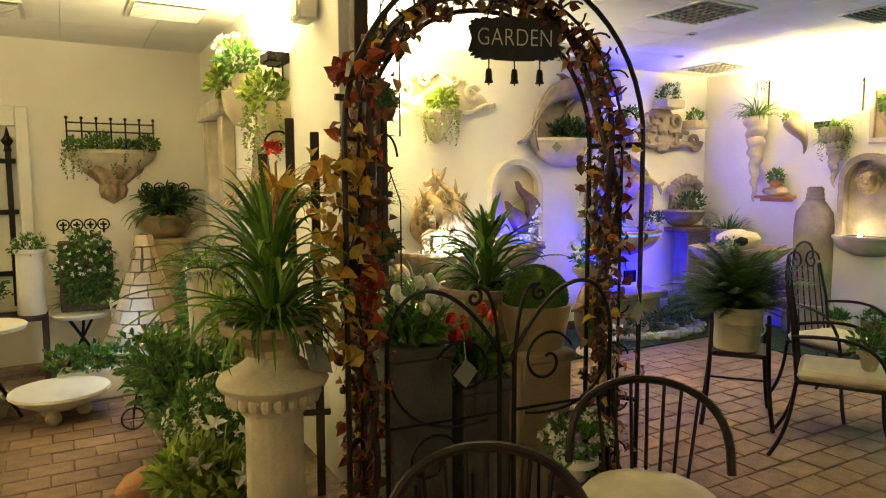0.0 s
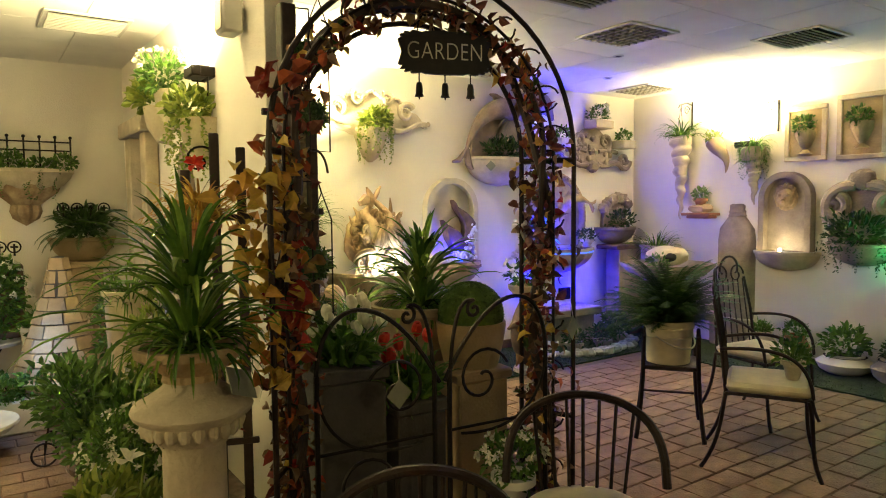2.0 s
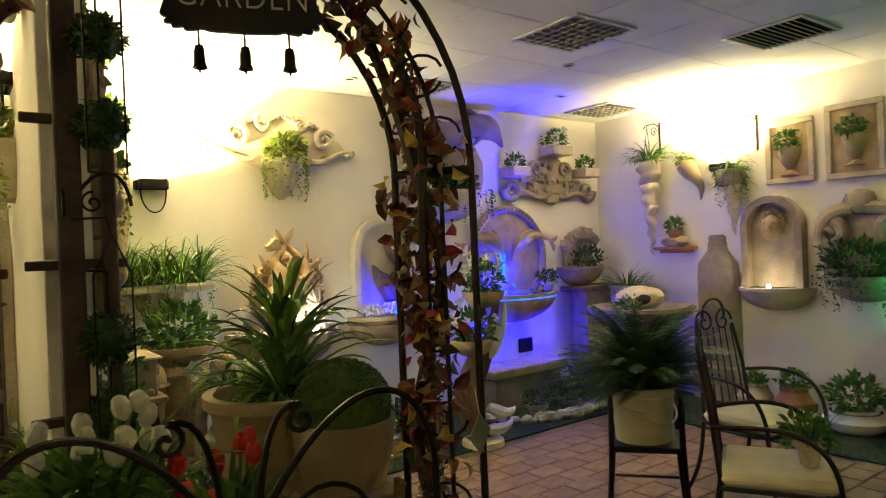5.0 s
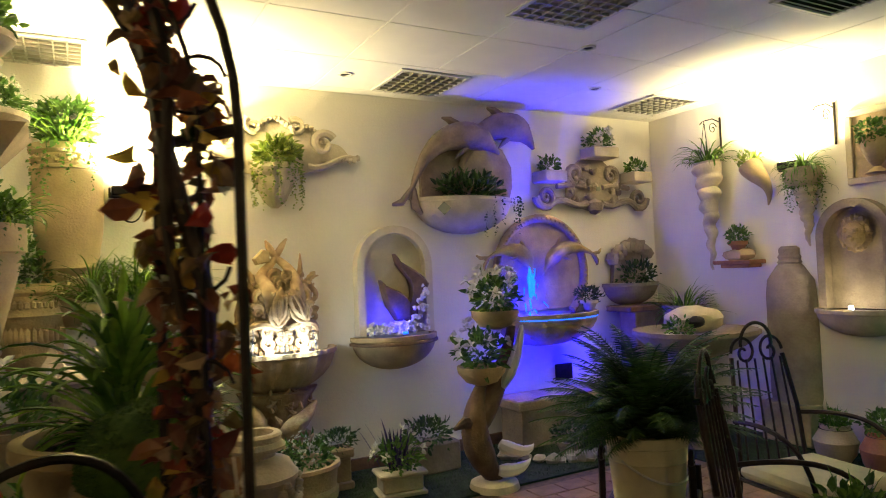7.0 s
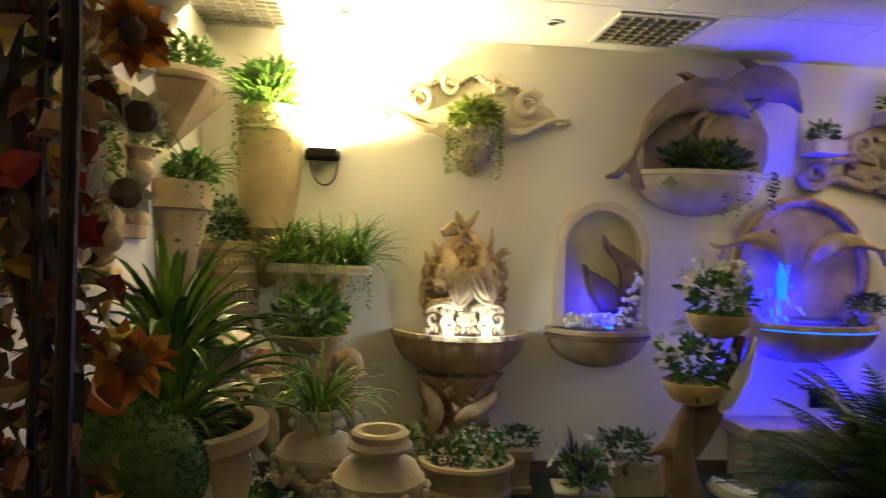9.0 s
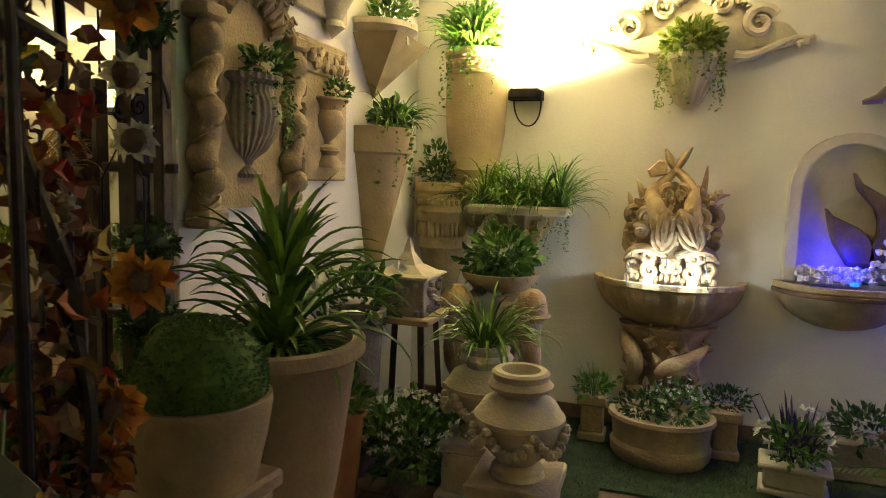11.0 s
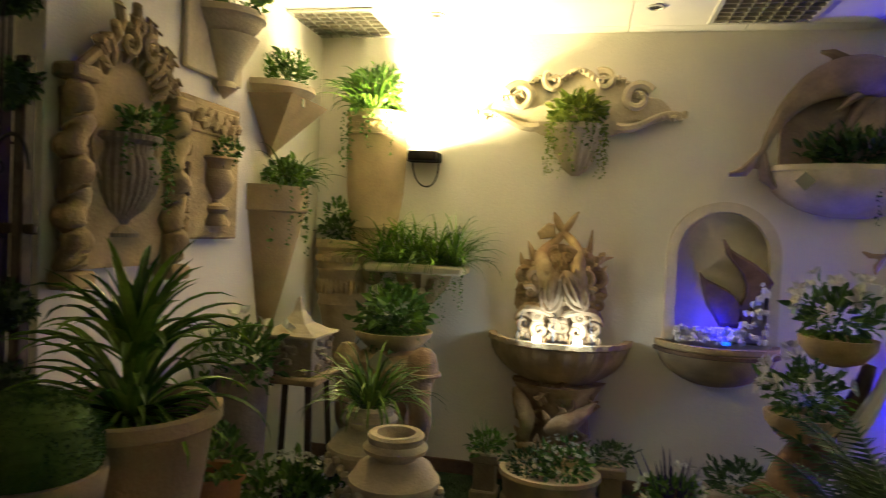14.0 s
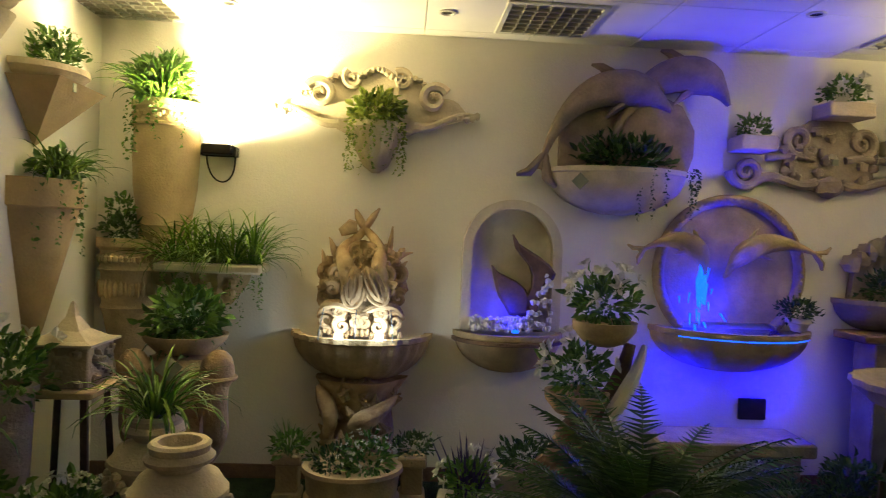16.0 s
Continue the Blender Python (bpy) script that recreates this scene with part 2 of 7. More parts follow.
    def plate(self, outline, y0, y1, m=None, bevel=0.0):
        """A slab with the outline (x, z), from y0 (front) to y1 (back)."""
        n = len(outline)
        cx, cz = sum(p[0] for p in outline) / n, sum(p[1] for p in outline) / n
        k = 1 - bevel
        verts = [(cx + (x - cx) * k, y0, cz + (z - cz) * k) for x, z in outline]
        if bevel:
            verts += [(x, y0 + (y1 - y0) * 0.25, z) for x, z in outline]
        verts += [(x, y1, z) for x, z in outline]
        rings = len(verts) // n
        faces = [tuple(range(n))]
        for j in range(rings - 1):
            faces += [(j * n + i, (j + 1) * n + i, (j + 1) * n + (i + 1) % n, j * n + (i + 1) % n) for i in range(n)]
        faces.append(tuple((rings - 1) * n + i for i in range(n - 1, -1, -1)))
        return self.add(verts, faces, m)


def part(name, mesh, material, parent=None, label="", smooth=True, kind=""):
    """Links gathered geometry as one mesh object under a thing or a part."""
    me = bpy.data.meshes.new(name)
    me.from_pydata(mesh.v, [], mesh.f)
    me.materials.append(material)
    if smooth:
        me.polygons.foreach_set("use_smooth", [True] * len(me.polygons))
        me.set_sharp_from_angle(angle=radians(38))
    me.update()
    ob = new(name, me)
    ob.parent = parent
    return tagged(ob, label=label, kind=kind)


def thing(name, label, category, place, turn=0.0, group="", scale=1.0):
    ob = new(name)
    ob.empty_display_size = 0.1
    ob.matrix_world = pose(*place, 0, 0, turn) @ Matrix.Scale(scale, 4)
    return tagged(ob, label, category, group)


def spiral(cx, cz, r0, turns, start, sign=1, y=0.0, n=26, grow=0.12):
    out = []
    for i in range(n):
        t = i / (n - 1)
        a = start + sign * turns * 2 * math.pi * t
        r = r0 * (1 - t * (1 - grow))
        out.append((cx + r * math.cos(a), y, cz + r * math.sin(a)))
    return out


def bez(a, b, c, d, n=14):
    a, b, c, d = Vector(a), Vector(b), Vector(c), Vector(d)
    return [a * (1 - t) ** 3 + b * 3 * t * (1 - t) ** 2 + c * 3 * t * t * (1 - t) + d * t ** 3 for t in [i / (n - 1) for i in range(n)]]


def arch_outline(x0, x1, z0, z1, n=16):
    """A panel with a round head."""
    r = (x1 - x0) / 2
    cx, zs = (x0 + x1) / 2, z1 - r
    return [(x0, z0), (x1, z0)] + [(cx + r * math.cos(math.pi * i / n), zs + r * math.sin(math.pi * i / n)) for i in range(n + 1)]


# ---- plant helpers ----
def one_leaf(mesh, p, d, size, wide, rnd, bend=0.3, petals=False):
    """One folded leaf from p along d."""
    d = d.normalized()
    s = d.cross(Vector((rnd.uniform(-1, 1), rnd.uniform(-1, 1), rnd.uniform(-0.2, 1))))
    s = s.normalized() if s.length > 1e-3 else Vector((1, 0, 0))
    u = s.cross(d)
    w = size * wide / 2
    m1, m2 = p + d * size * 0.34 + u * size * bend * 0.28, p + d * size * 0.68 + u * size * bend * 0.16
    tip = p + d * size * 0.98 - u * size * bend * 0.25
    f1, f2 = u * w * 0.5, u * w * 0.4
    k = rnd.uniform(0.62, 0.95)
    mesh.add([p, m1 + s * w + f1, m1, m1 - s * w * 0.93 + f1, m2 + s * w * k + f2, m2, m2 - s * w * k + f2, tip],
             [(0, 1, 2), (0, 2, 3), (1, 4, 5, 2), (2, 5, 6, 3), (4, 7, 5), (5, 7, 6)])


def leaves(mesh, c, r, n, size, wide, rnd, up=0.35, shell=0.5, bend=0.3):
    c = Vector(c)
    for _ in range(n):
        d = Vector((rnd.gauss(0, 1), rnd.gauss(0, 1), rnd.gauss(0, 1))).normalized()
        k = shell + (1 - shell) * rnd.random()
        k *= 0.8 + 0.35 * noise.noise(d * 2.3 + c * 5)
        q = Vector((d.x * r[0], d.y * r[1], d.z * r[2])) * k
        w = (d + Vector((rnd.uniform(-1, 1), rnd.uniform(-1, 1), rnd.uniform(-1, 1))) * 0.7 + Vector((0, 0, up))).normalized()
        one_leaf(mesh, c + q, w, size * rnd.uniform(0.6, 1.25), wide, rnd, bend)


def blades(mesh, base, n, length, width, rnd, rise=(25, 85), droop=0.7, r0=0.02, segs=6, span=360, mid=0):
    """Arching strap leaves from a crown."""
    base = Vector(base)
    for _ in range(n):
        a = radians(mid + rnd.uniform(-span / 2, span / 2))
        e = radians(rnd.uniform(*rise))
        ln = length * rnd.uniform(0.6, 1.1)
        h = Vector((math.cos(a), math.sin(a), 0))
        s = Vector((-math.sin(a), math.cos(a), 0))
        p = base + h * r0 * rnd.random()
        dr = droop * rnd.uniform(0.5, 1.3)
        verts, faces = [], []
        for j in range(segs + 1):
            t = j / segs
            w = width * (0.55 + 0.9 * t) * (1 - t) ** 0.6 if t > 0 else width * 0.5
            verts += [p + s * w / 2 + Vector((0, 0, w * 0.25)), p, p - s * w / 2 + Vector((0, 0, w * 0.25))]
            p = p + (h * math.cos(e) + Vector((0, 0, math.sin(e)))) * ln / segs
            e -= dr * 1.9 * (t + 0.25) / segs * 1.6
        for j in range(segs):
            faces += [(3 * j, 3 * j + 1, 3 * j + 4, 3 * j + 3), (3 * j + 1, 3 * j + 2, 3 * j + 5, 3 * j + 4)]
        mesh.add(verts, faces)


def fronds(mesh, base, n, length, rnd, rise=(20, 80), droop=1.0, pinna=0.07, step=0.018, span=360, mid=0):
    """Feathery fern or palm fronds."""
    base = Vector(base)
    for _ in range(n):
        a = radians(mid + rnd.uniform(-span / 2, span / 2))
        e = radians(rnd.uniform(*rise))
        ln = length * rnd.uniform(0.65, 1.1)
        h, s = Vector((math.cos(a), math.sin(a), 0)), Vector((-math.sin(a), math.cos(a), 0))
        k = max(6, int(ln / step))
        p, pts = base.copy(), []
        for j in range(k):
            t = j / k
            d = h * math.cos(e) + Vector((0, 0, math.sin(e)))
            pts.append(p)
            if t > 0.12:
                w = pinna * math.sin(math.pi * min(1, t * 0.9 + 0.12)) ** 0.7
                for sg in (1, -1):
                    q = p + (s * sg * 0.8 + d * 0.6 + Vector((0, 0, -0.25 + rnd.uniform(-0.15, 0.15)))) * w
                    o = d * step * 0.42
                    mesh.add([p - o, p + o, q], [(0, 1, 2)])
            p = p + d * ln / k
            e -= droop * rnd.uniform(0.8, 1.2) / k * (0.5 + 1.4 * t)
        mesh.tube(pts[::3], 0.0022, 3)


def trailing(mesh, c, rx, ry, n, length, rnd, size=0.025, wide=0.6):
    """Hanging strands of small leaves."""
    for _ in range(n):
        a = rnd.uniform(0, 2 * math.pi)
        p = Vector((c[0] + rx * math.cos(a), c[1] + ry * math.sin(a), c[2]))
        ln, w = length * rnd.uniform(0.35, 1.1), rnd.uniform(0, 6)
        k = max(3, int(ln / (size * 0.55)))
        for j in range(k):
            p = p + Vector((0.004 * math.sin(w + j * 0.6), 0.004 * math.cos(w + j * 0.5), -ln / k))
            one_leaf(mesh, p, Vector((rnd.uniform(-1, 1), rnd.uniform(-1, 1), rnd.uniform(-0.9, 0.2))), size * rnd.uniform(0.6, 1.2), wide, rnd)


def bloom(mesh, p, size, rnd, petals=6, face=(0, 0, 1), cup=0.5):
    """One open flower."""
    f = Vector(face).normalized()
    s = f.orthogonal().normalized()
    u = f.cross(s)
    for i in range(petals):
        a = 2 * math.pi * i / petals + rnd.uniform(-0.2, 0.2)
        d = s * math.cos(a) + u * math.sin(a)
        one_leaf(mesh, Vector(p), d + f * cup, size * rnd.uniform(0.85, 1.1), 0.6, rnd, 0.15)


def blooms(mesh, c, r, n, size, rnd, petals=5):
    for _ in range(n):
        d = Vector((rnd.gauss(0, 1), rnd.gauss(0, 1), abs(rnd.gauss(0, 0.8)))).normalized()
        p = Vector(c) + Vector((d.x * r[0], d.y * r[1], d.z * r[2])) * rnd.uniform(0.85, 1.08)
        bloom(mesh, p, size, rnd, petals, d)


def pot_profile(rt, rb, h, lip=0.015, wall=0.015):
    """Profile of a pot, from the inside up over the lip and down."""
    return [(0.001, h * 0.86), (rt - wall, h * 0.86), (rt - wall, h), (rt + lip, h), (rt + lip, h - lip * 1.8), (rt, h - lip * 2.2), (rt * 0.45 + rb * 0.55, h * 0.4), (rb, 0.012), (rb - 0.008, 0), (0.001, 0)]


SEED = [10]


def fill(ob, style, c, r, size=1.0, label=""):
    """Gives a planter its plant: c the crown's place, r its reach, both in the planter's own frame."""
    SEED[0] += 1
    rnd = random.Random(SEED[0])
    g, x, y, z = Mesh(), c[0], c[1], c[2]
    m, fl, fm = G_MID, None, P_WHITE
    if style == "bushy":
        leaves(g, (x, y, z + r * 0.45), (r, r * 0.85, r * 0.75), int(230 * size), r * 0.32, 0.5, rnd)
    elif style == "dark":
        leaves(g, (x, y, z + r * 0.35), (r, r * 0.8, r * 0.6), int(300 * size), r * 0.25, 0.4, rnd, 0.5)
        m = G_DARK
    elif style == "yellow":
        leaves(g, (x, y, z + r * 0.4), (r, r * 0.8, r * 0.65), int(240 * size), r * 0.36, 0.5, rnd)
        m = G_YEL
    elif style == "ivy":
        leaves(g, (x, y, z + r * 0.3), (r, r * 0.8, r * 0.5), int(180 * size), r * 0.3, 0.6, rnd)
        trailing(g, (x, y - 0.02, z + 0.01), r * 0.9, r * 0.55, int(16 * size), r * 2.0, rnd, r * 0.16)
    elif style == "ivy_yellow":
        leaves(g, (x, y, z + r * 0.35), (r, r * 0.8, r * 0.6), int(220 * size), r * 0.34, 0.55, rnd)
        trailing(g, (x, y - 0.02, z + 0.01), r * 0.95, r * 0.5, int(22 * size), r * 1.7, rnd, r * 0.15)
        m = G_YEL
    elif style == "grass":
        blades(g, (x, y, z), int(150 * size), r * 1.35, r * 0.055, rnd, (15, 85), 0.9, r * 0.5)
        m = G_BLADE
    elif style == "spider":
        blades(g, (x, y, z), int(110 * size), r * 1.3, r * 0.07, rnd, (25, 80), 1.25, r * 0.3)
        m = G_BLADE
    elif style == "fern":
        fronds(g, (x, y, z), int(46 * size), r * 1.25, rnd, (5, 80), 1.3, r * 0.16, r * 0.03)
        m = G_FERN
    elif style == "spiky":
        leaves(g, (x, y, z + r * 0.3), (r * 0.9, r * 0.8, r * 0.5), int(150 * size), r * 0.3, 0.5, rnd)
        blades(g, (x, y, z), int(40 * size), r * 1.2, r * 0.06, rnd, (45, 85), 0.3, r * 0.4)
    elif style in ("flowers", "lilies", "daisies"):
        leaves(g, (x, y, z + r * 0.5), (r, r * 0.9, r * 0.8), int(260 * size), r * 0.3, 0.4, rnd)
        fl = Mesh()
        if style == "lilies":
            blooms(fl, (x, y, z + r * 0.6), (r, r * 0.9, r * 0.9), int(11 * size), r * 0.26, rnd, 5)
        elif style == "daisies":
            blooms(fl, (x, y, z + r * 0.5), (r, r * 0.9, r * 0.85), int(60 * size), r * 0.09, rnd, 5)
        else:
            blooms(fl, (x, y, z + r * 0.5), (r, r * 0.9, r * 0.85), int(30 * size), r * 0.16, rnd, 5)
    part("foliage", g, m, ob, label, smooth=False)
    if fl:
        part("blossoms", fl, fm, ob, "cream white petals", smooth=False)


def potted(name, label, place, rt, rb, h, style, r, material=PALE, turn=0, size=1.0, group="", shape=None):
    ob = thing(name, label, "potted plant", place, turn, group)
    part("pot", Mesh().lathe(shape or pot_profile(rt, rb, h), 28), material, ob)
    part("soil", Mesh().lathe([(0.001, h * 0.9), (rt * 0.93, h * 0.88)], 18), SOIL, ob)
    fill(ob, style, (0, 0, h * 0.9), r, size)
    return ob

# ---- structure ----


def setting(name, mesh, material, label, parent=None):
    ob = part(name, mesh, material, parent, label, smooth=False, kind="structure")
    return ob


X0, Y0 = -3.0, -3.0
setting("floor", Mesh().box(X0 - 0.2, Y0 - 0.2, -0.15, XC + 0.2, YBAY + 0.2, -0.007), SAND, "sand bed of the paved shop floor")
setting("wall_north", Mesh().box(XB - 0.07, YA, -0.02, XC + 0.15, YA + 0.15, H), PLASTER, "cream plastered wall behind the fountains")
setting("wall_east", Mesh().box(XC, Y0, -0.02, XC + 0.15, YA - 0.002, H), PLASTER, "cream plastered wall with hanging planters")
setting("wall_bay", Mesh().box(X0, YBAY, -0.02, XB - 0.075, YBAY + 0.15, H), PLASTER, "cream plastered back wall of the bay")
setting("wall_partition", Mesh().box(XBL, YEND, -0.02, XB, YA - 0.002, H, 0.004).box(XBL, YA + 0.001, -0.02, XB - 0.075, YBAY - 0.002, H), PLASTER, "free-standing plastered partition wall with a square end")
setting("wall_west", Mesh().box(X0 - 0.15, Y0, -0.02, X0, YBAY, H), PLASTER, "plain plastered side wall")
# unseen south wall, added so that the closed room bounces light
setting("wall_south", Mesh().box(X0, Y0 - 0.15, -0.02, XC, Y0, H), PLASTER, "plain plastered wall added out of view to close the room")
setting("baseboard", Mesh().box(XB + 0.003, YA - 0.018, 0, XC - 0.02, YA - 0.002, 0.09, 0.003), BROWN, "dark skirting along the wall")
# ceiling boards with shadow joints
ce = Mesh().box(X0 - 0.2, Y0 - 0.2, H + 0.015, XC + 0.2, YBAY + 0.2, H + 0.1)
T = 0.62
nx, ny = int((XC - X0) / T) + 2, int((YBAY - Y0) / T) + 2
for i in range(nx):
    for j in range(ny):
        ax, ay = -3.14 + i * T, -3.04 + j * T
        if ax < XC and ay < YBAY:
            ce.box(ax + 0.0025, ay + 0.0025, H, ax + T - 0.0025, ay + T - 0.0025, H + 0.014, 0.0015)
setting("ceiling", ce, CEILING, "suspended ceiling of white square boards")
# artificial turf strips along the walls
turf = Mesh().box(XB + 0.002, 3.98, -0.006, 2.5, YA - 0.02, 0.008).box(2.5, 4.22, -0.006, XC - 0.002, YA - 0.02, 0.008).box(5.35, 1.2, -0.02, XC - 0.002, 4.22, 0.008)
tf = setting("turf", turf, TURF, "dark green artificial turf along the walls")
rnd = random.Random(5)
gb = Mesh()
for _ in range(14000):
    x, y = (rnd.uniform(1.22, 5.4), rnd.uniform(4.0, 5.1)) if rnd.random() < 0.75 else (rnd.uniform(5.36, 6.28), rnd.uniform(1.8, 5.1))
    if x > 2.5 and y < 4.23 and x < 5.35:
        continue
    a, hh = rnd.uniform(0, 6.28), rnd.uniform(0.012, 0.026)
    dx, dy = math.cos(a) * 0.003, math.sin(a) * 0.003
    gb.add([(x - dx, y - dy, 0.007), (x + dx, y + dy, 0.007), (x + dy * 3, y - dx * 3, hh)], [(0, 1, 2)])
part("turf_blades", gb, BLADE, tf, smooth=False, kind="stuff")


def louvre(place, egg, size=0.54, label=""):
    """A square fitting set into the ceiling: egg-crate diffuser or slatted air vent."""
    ob = thing("ceiling_light" if egg else "ceiling_vent", label, "ceiling light" if egg else "air vent", (place[0], place[1], H), 0, "square ceiling fittings")
    s, w = size / 2, 0.028
    z0, z1 = -0.014, -0.001
    part("frame", Mesh().box(-s, -s, z0, s, -s + w, z1, 0.003).box(-s, s - w, z0, s, s, z1, 0.003).box(-s, -s + w, z0, -s + w, s - w, z1, 0.003).box(s - w, -s + w, z0, s, s - w, z1, 0.003), METAL, ob)
    part("backing", Mesh().box(-s + w, -s + w, -0.004, s - w, s - w, -0.001), SHADE, ob) if not egg else part("reflector", Mesh().box(-s + w, -s + w, -0.004, s - w, s - w, -0.001), LOUVRE, ob)
    k = 7 if egg else 11
    one = Mesh().box(-s + w, -0.003, -0.020, s - w, 0.003, -0.005) if egg else Mesh().box(-s + w, -0.016, -0.003, s - w, 0.016, 0.002, 0, pose(0, 0, -0.016, 35))
    first = part("slat", one, LOUVRE if egg else METAL, ob)
    for i in range(1, k):
        t = -s + w + (2 * s - 2 * w) * i / k
        if i == 1:
            first.matrix_basis = pose(0, t, 0)
        else:
            c = first.copy()
            scene.collection.objects.link(c)
            c.matrix_basis = pose(0, t, 0)
        if egg:
            c = first.copy()
            scene.collection.objects.link(c)
            c.matrix_basis = pose(t, 0, 0, 0, 0, 90)
    return ob


for p in ((3.72, 4.72), (5.82, 4.62), (3.83, 3.20), (1.44, 4.86)):
    louvre(p, True, 0.52, "square ceiling light with a metal egg-crate diffuser, unlit")
for p in ((0.60, 4.96), (2.86, 2.68), (4.98, 2.55), (-0.50, 5.4)):
    louvre(p, False, 0.50, "square white ceiling air vent with slanted slats")
for p in ((2.02, 4.75), (3.17, 4.70), (4.33, 3.70), (5.0, 4.4)):
    ob = thing("downlight", "small round recessed downlight, switched off", "downlight", (p[0], p[1], H), 0, "small ceiling downlights")
    part("ring", Mesh().lathe([(0.032, -0.001), (0.045, -0.001), (0.047, -0.008), (0.034, -0.010), (0.030, -0.004)], 18), METAL, ob)
    # flat black disc stands for the shaded hole of the fitting
    part("hole_shade", Mesh().lathe([(0.001, -0.003), (0.031, -0.003)], 16), SHADE, ob)

# ---- fountains and planters on the north wall (local y = 0 is the wall, facing -y) ----


def half_bowl(w, h, d=None, foot=0.12, wall=0.02, ripple=0.0, waves=16, lip=0.012):
    """Half of a round bowl against the wall: rim at z = 0, w across, h deep."""
    r = w / 2
    prof = [(0.001, -h * 0.25), (r * 0.6, -h * 0.2), (r - wall, -0.02), (r - wall, 0), (r + lip, 0), (r + lip, -0.028), (r, -0.036)]
    for k in range(1, 9):
        t = k / 8
        prof.append((r * math.cos(t * math.pi / 2) * (1 - foot) + r * foot * (1 - t * 0.7), -0.036 - (h - 0.036) * math.sin(t * math.pi / 2)))
    prof.append((0.001, -h))
    return Mesh().lathe(prof, 72, 180, 360, None, ripple, waves, 1.0, (d or r) / r)


def flood(place, turn, label):
    ob = thing("flood_light", label, "flood light", place, turn, "wall flood lights")
    part("housing", Mesh().box(-0.085, -0.12, -0.03, 0.085, -0.02, 0.03, 0.008), IRON, ob)
    part("glass", Mesh().box(-0.07, -0.11, 0.031, 0.07, -0.03, 0.034), FLOODGLASS, ob)
    part("bracket", Mesh().box(-0.1, -0.075, -0.035, -0.09, 0.0, 0.02, 0.002).box(0.09, -0.075, -0.035, 0.1, 0.0, 0.02, 0.002).box(-0.1, -0.008, -0.035, 0.1, 0.0, -0.005), IRON, ob)
    part("cable", Mesh().tube(bez((-0.07, -0.05, -0.03), (-0.07, -0.04, -0.22), (0.1, -0.03, -0.25), (0.09, -0.04, -0.03)), 0.005), IRON, ob)


flood((1.90, YA, 1.93), 0, "black flood light with a looped cable shining up the wall")
flood((XC, 3.72, 2.04), -90, "black flood light shining up between hanging planters")
flood((XBL, 3.80, 2.20), 90 + 180, "black flood light on the partition shining upwards")

# fixtures for the added floods above; none is known to hang here
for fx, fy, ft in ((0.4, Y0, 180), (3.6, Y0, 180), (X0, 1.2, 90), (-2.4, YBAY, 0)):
    flood((fx, fy, 1.98), ft, "assumed black flood light added on a plain wall, shining upwards")

# scrolled wall planter
ob = thing("scroll_planter", "cream scrolled wall planter with yellow-green trailing plant", "wall planter", (2.80, YA, 2.22))
s = Mesh()
top = []
for i in range(41):
    t = -1 + i / 20
    zz = 0.25 * (1 - abs(t) ** 1.9) + 0.022 * math.cos(t * 15) - 0.04
    top.append((t * 0.56, zz))
bot = [(t * 0.56, -0.06 - 0.16 * max(0, 1 - abs(t) * 1.5) - 0.015 * math.cos(t * 17)) for t in [1 - i / 12 for i in range(25)]]
s.plate(top[1:-1] + bot[1:-1], -0.055, -0.002, None, 0.1)
for k in range(30):
    x, z = top[4 + k]
    s.blob((x * 0.97, -0.06, z * 0.95), (0.022, 0.03, 0.018), k, 0.5, 8)
for sg in (-1, 1):
    s.tube(spiral(sg * 0.33, 0.06, 0.085, 1.4, 0.5 if sg > 0 else math.pi - 0.5, sg, -0.07), [0.032 - 0.0008 * i for i in range(26)], 7)
    s.tube(spiral(sg * 0.14, 0.16, 0.06, 1.2, 2.2, -sg, -0.065), [0.026 - 0.0006 * i for i in range(26)], 7)
    s.tube(bez((sg * 0.22, -0.045, -0.1), (sg * 0.38, -0.06, -0.14), (sg * 0.45, -0.05, 0.04), (sg * 0.60, -0.04, -0.03)), [0.03 - 0.0017 * i for i in range(14)], 7)
    for k in range(5):
        s.blob((sg * (0.47 + 0.03 * k), -0.04, -0.035 + 0.012 * math.sin(k * 2)), 0.022, k, 0.4, 8)
s.tube(bez((-0.1, -0.04, 0.17), (-0.04, -0.05, 0.24), (0.04, -0.05, 0.24), (0.1, -0.04, 0.17)), 0.018, 7)
part("backplate", s, PALE, ob)
part("bowl", Mesh().lathe([(0.001, -0.1), (0.15, -0.1), (0.155, -0.09), (0.175, -0.09), (0.175, -0.12), (0.155, -0.14), (0.12, -0.24), (0.07, -0.34), (0.02, -0.38), (0.001, -0.38)], 24, 180, 360, None, 0.05, 14), PALE, ob)
fill(ob, "ivy_yellow", (0, -0.10, -0.09), 0.17, 1.3)
fill(ob, "yellow", (0, -0.12, -0.08), 0.17, 0.6)

# fish fountain
ob = thing("fish_fountain", "ochre stone wall fountain of two fish over a lit basin", "fountain", (2.76, YA, 0))
s = Mesh().blob((0, -0.07, 1.16), (0.25, 0.10, 0.27), 3, 0.25, 24)
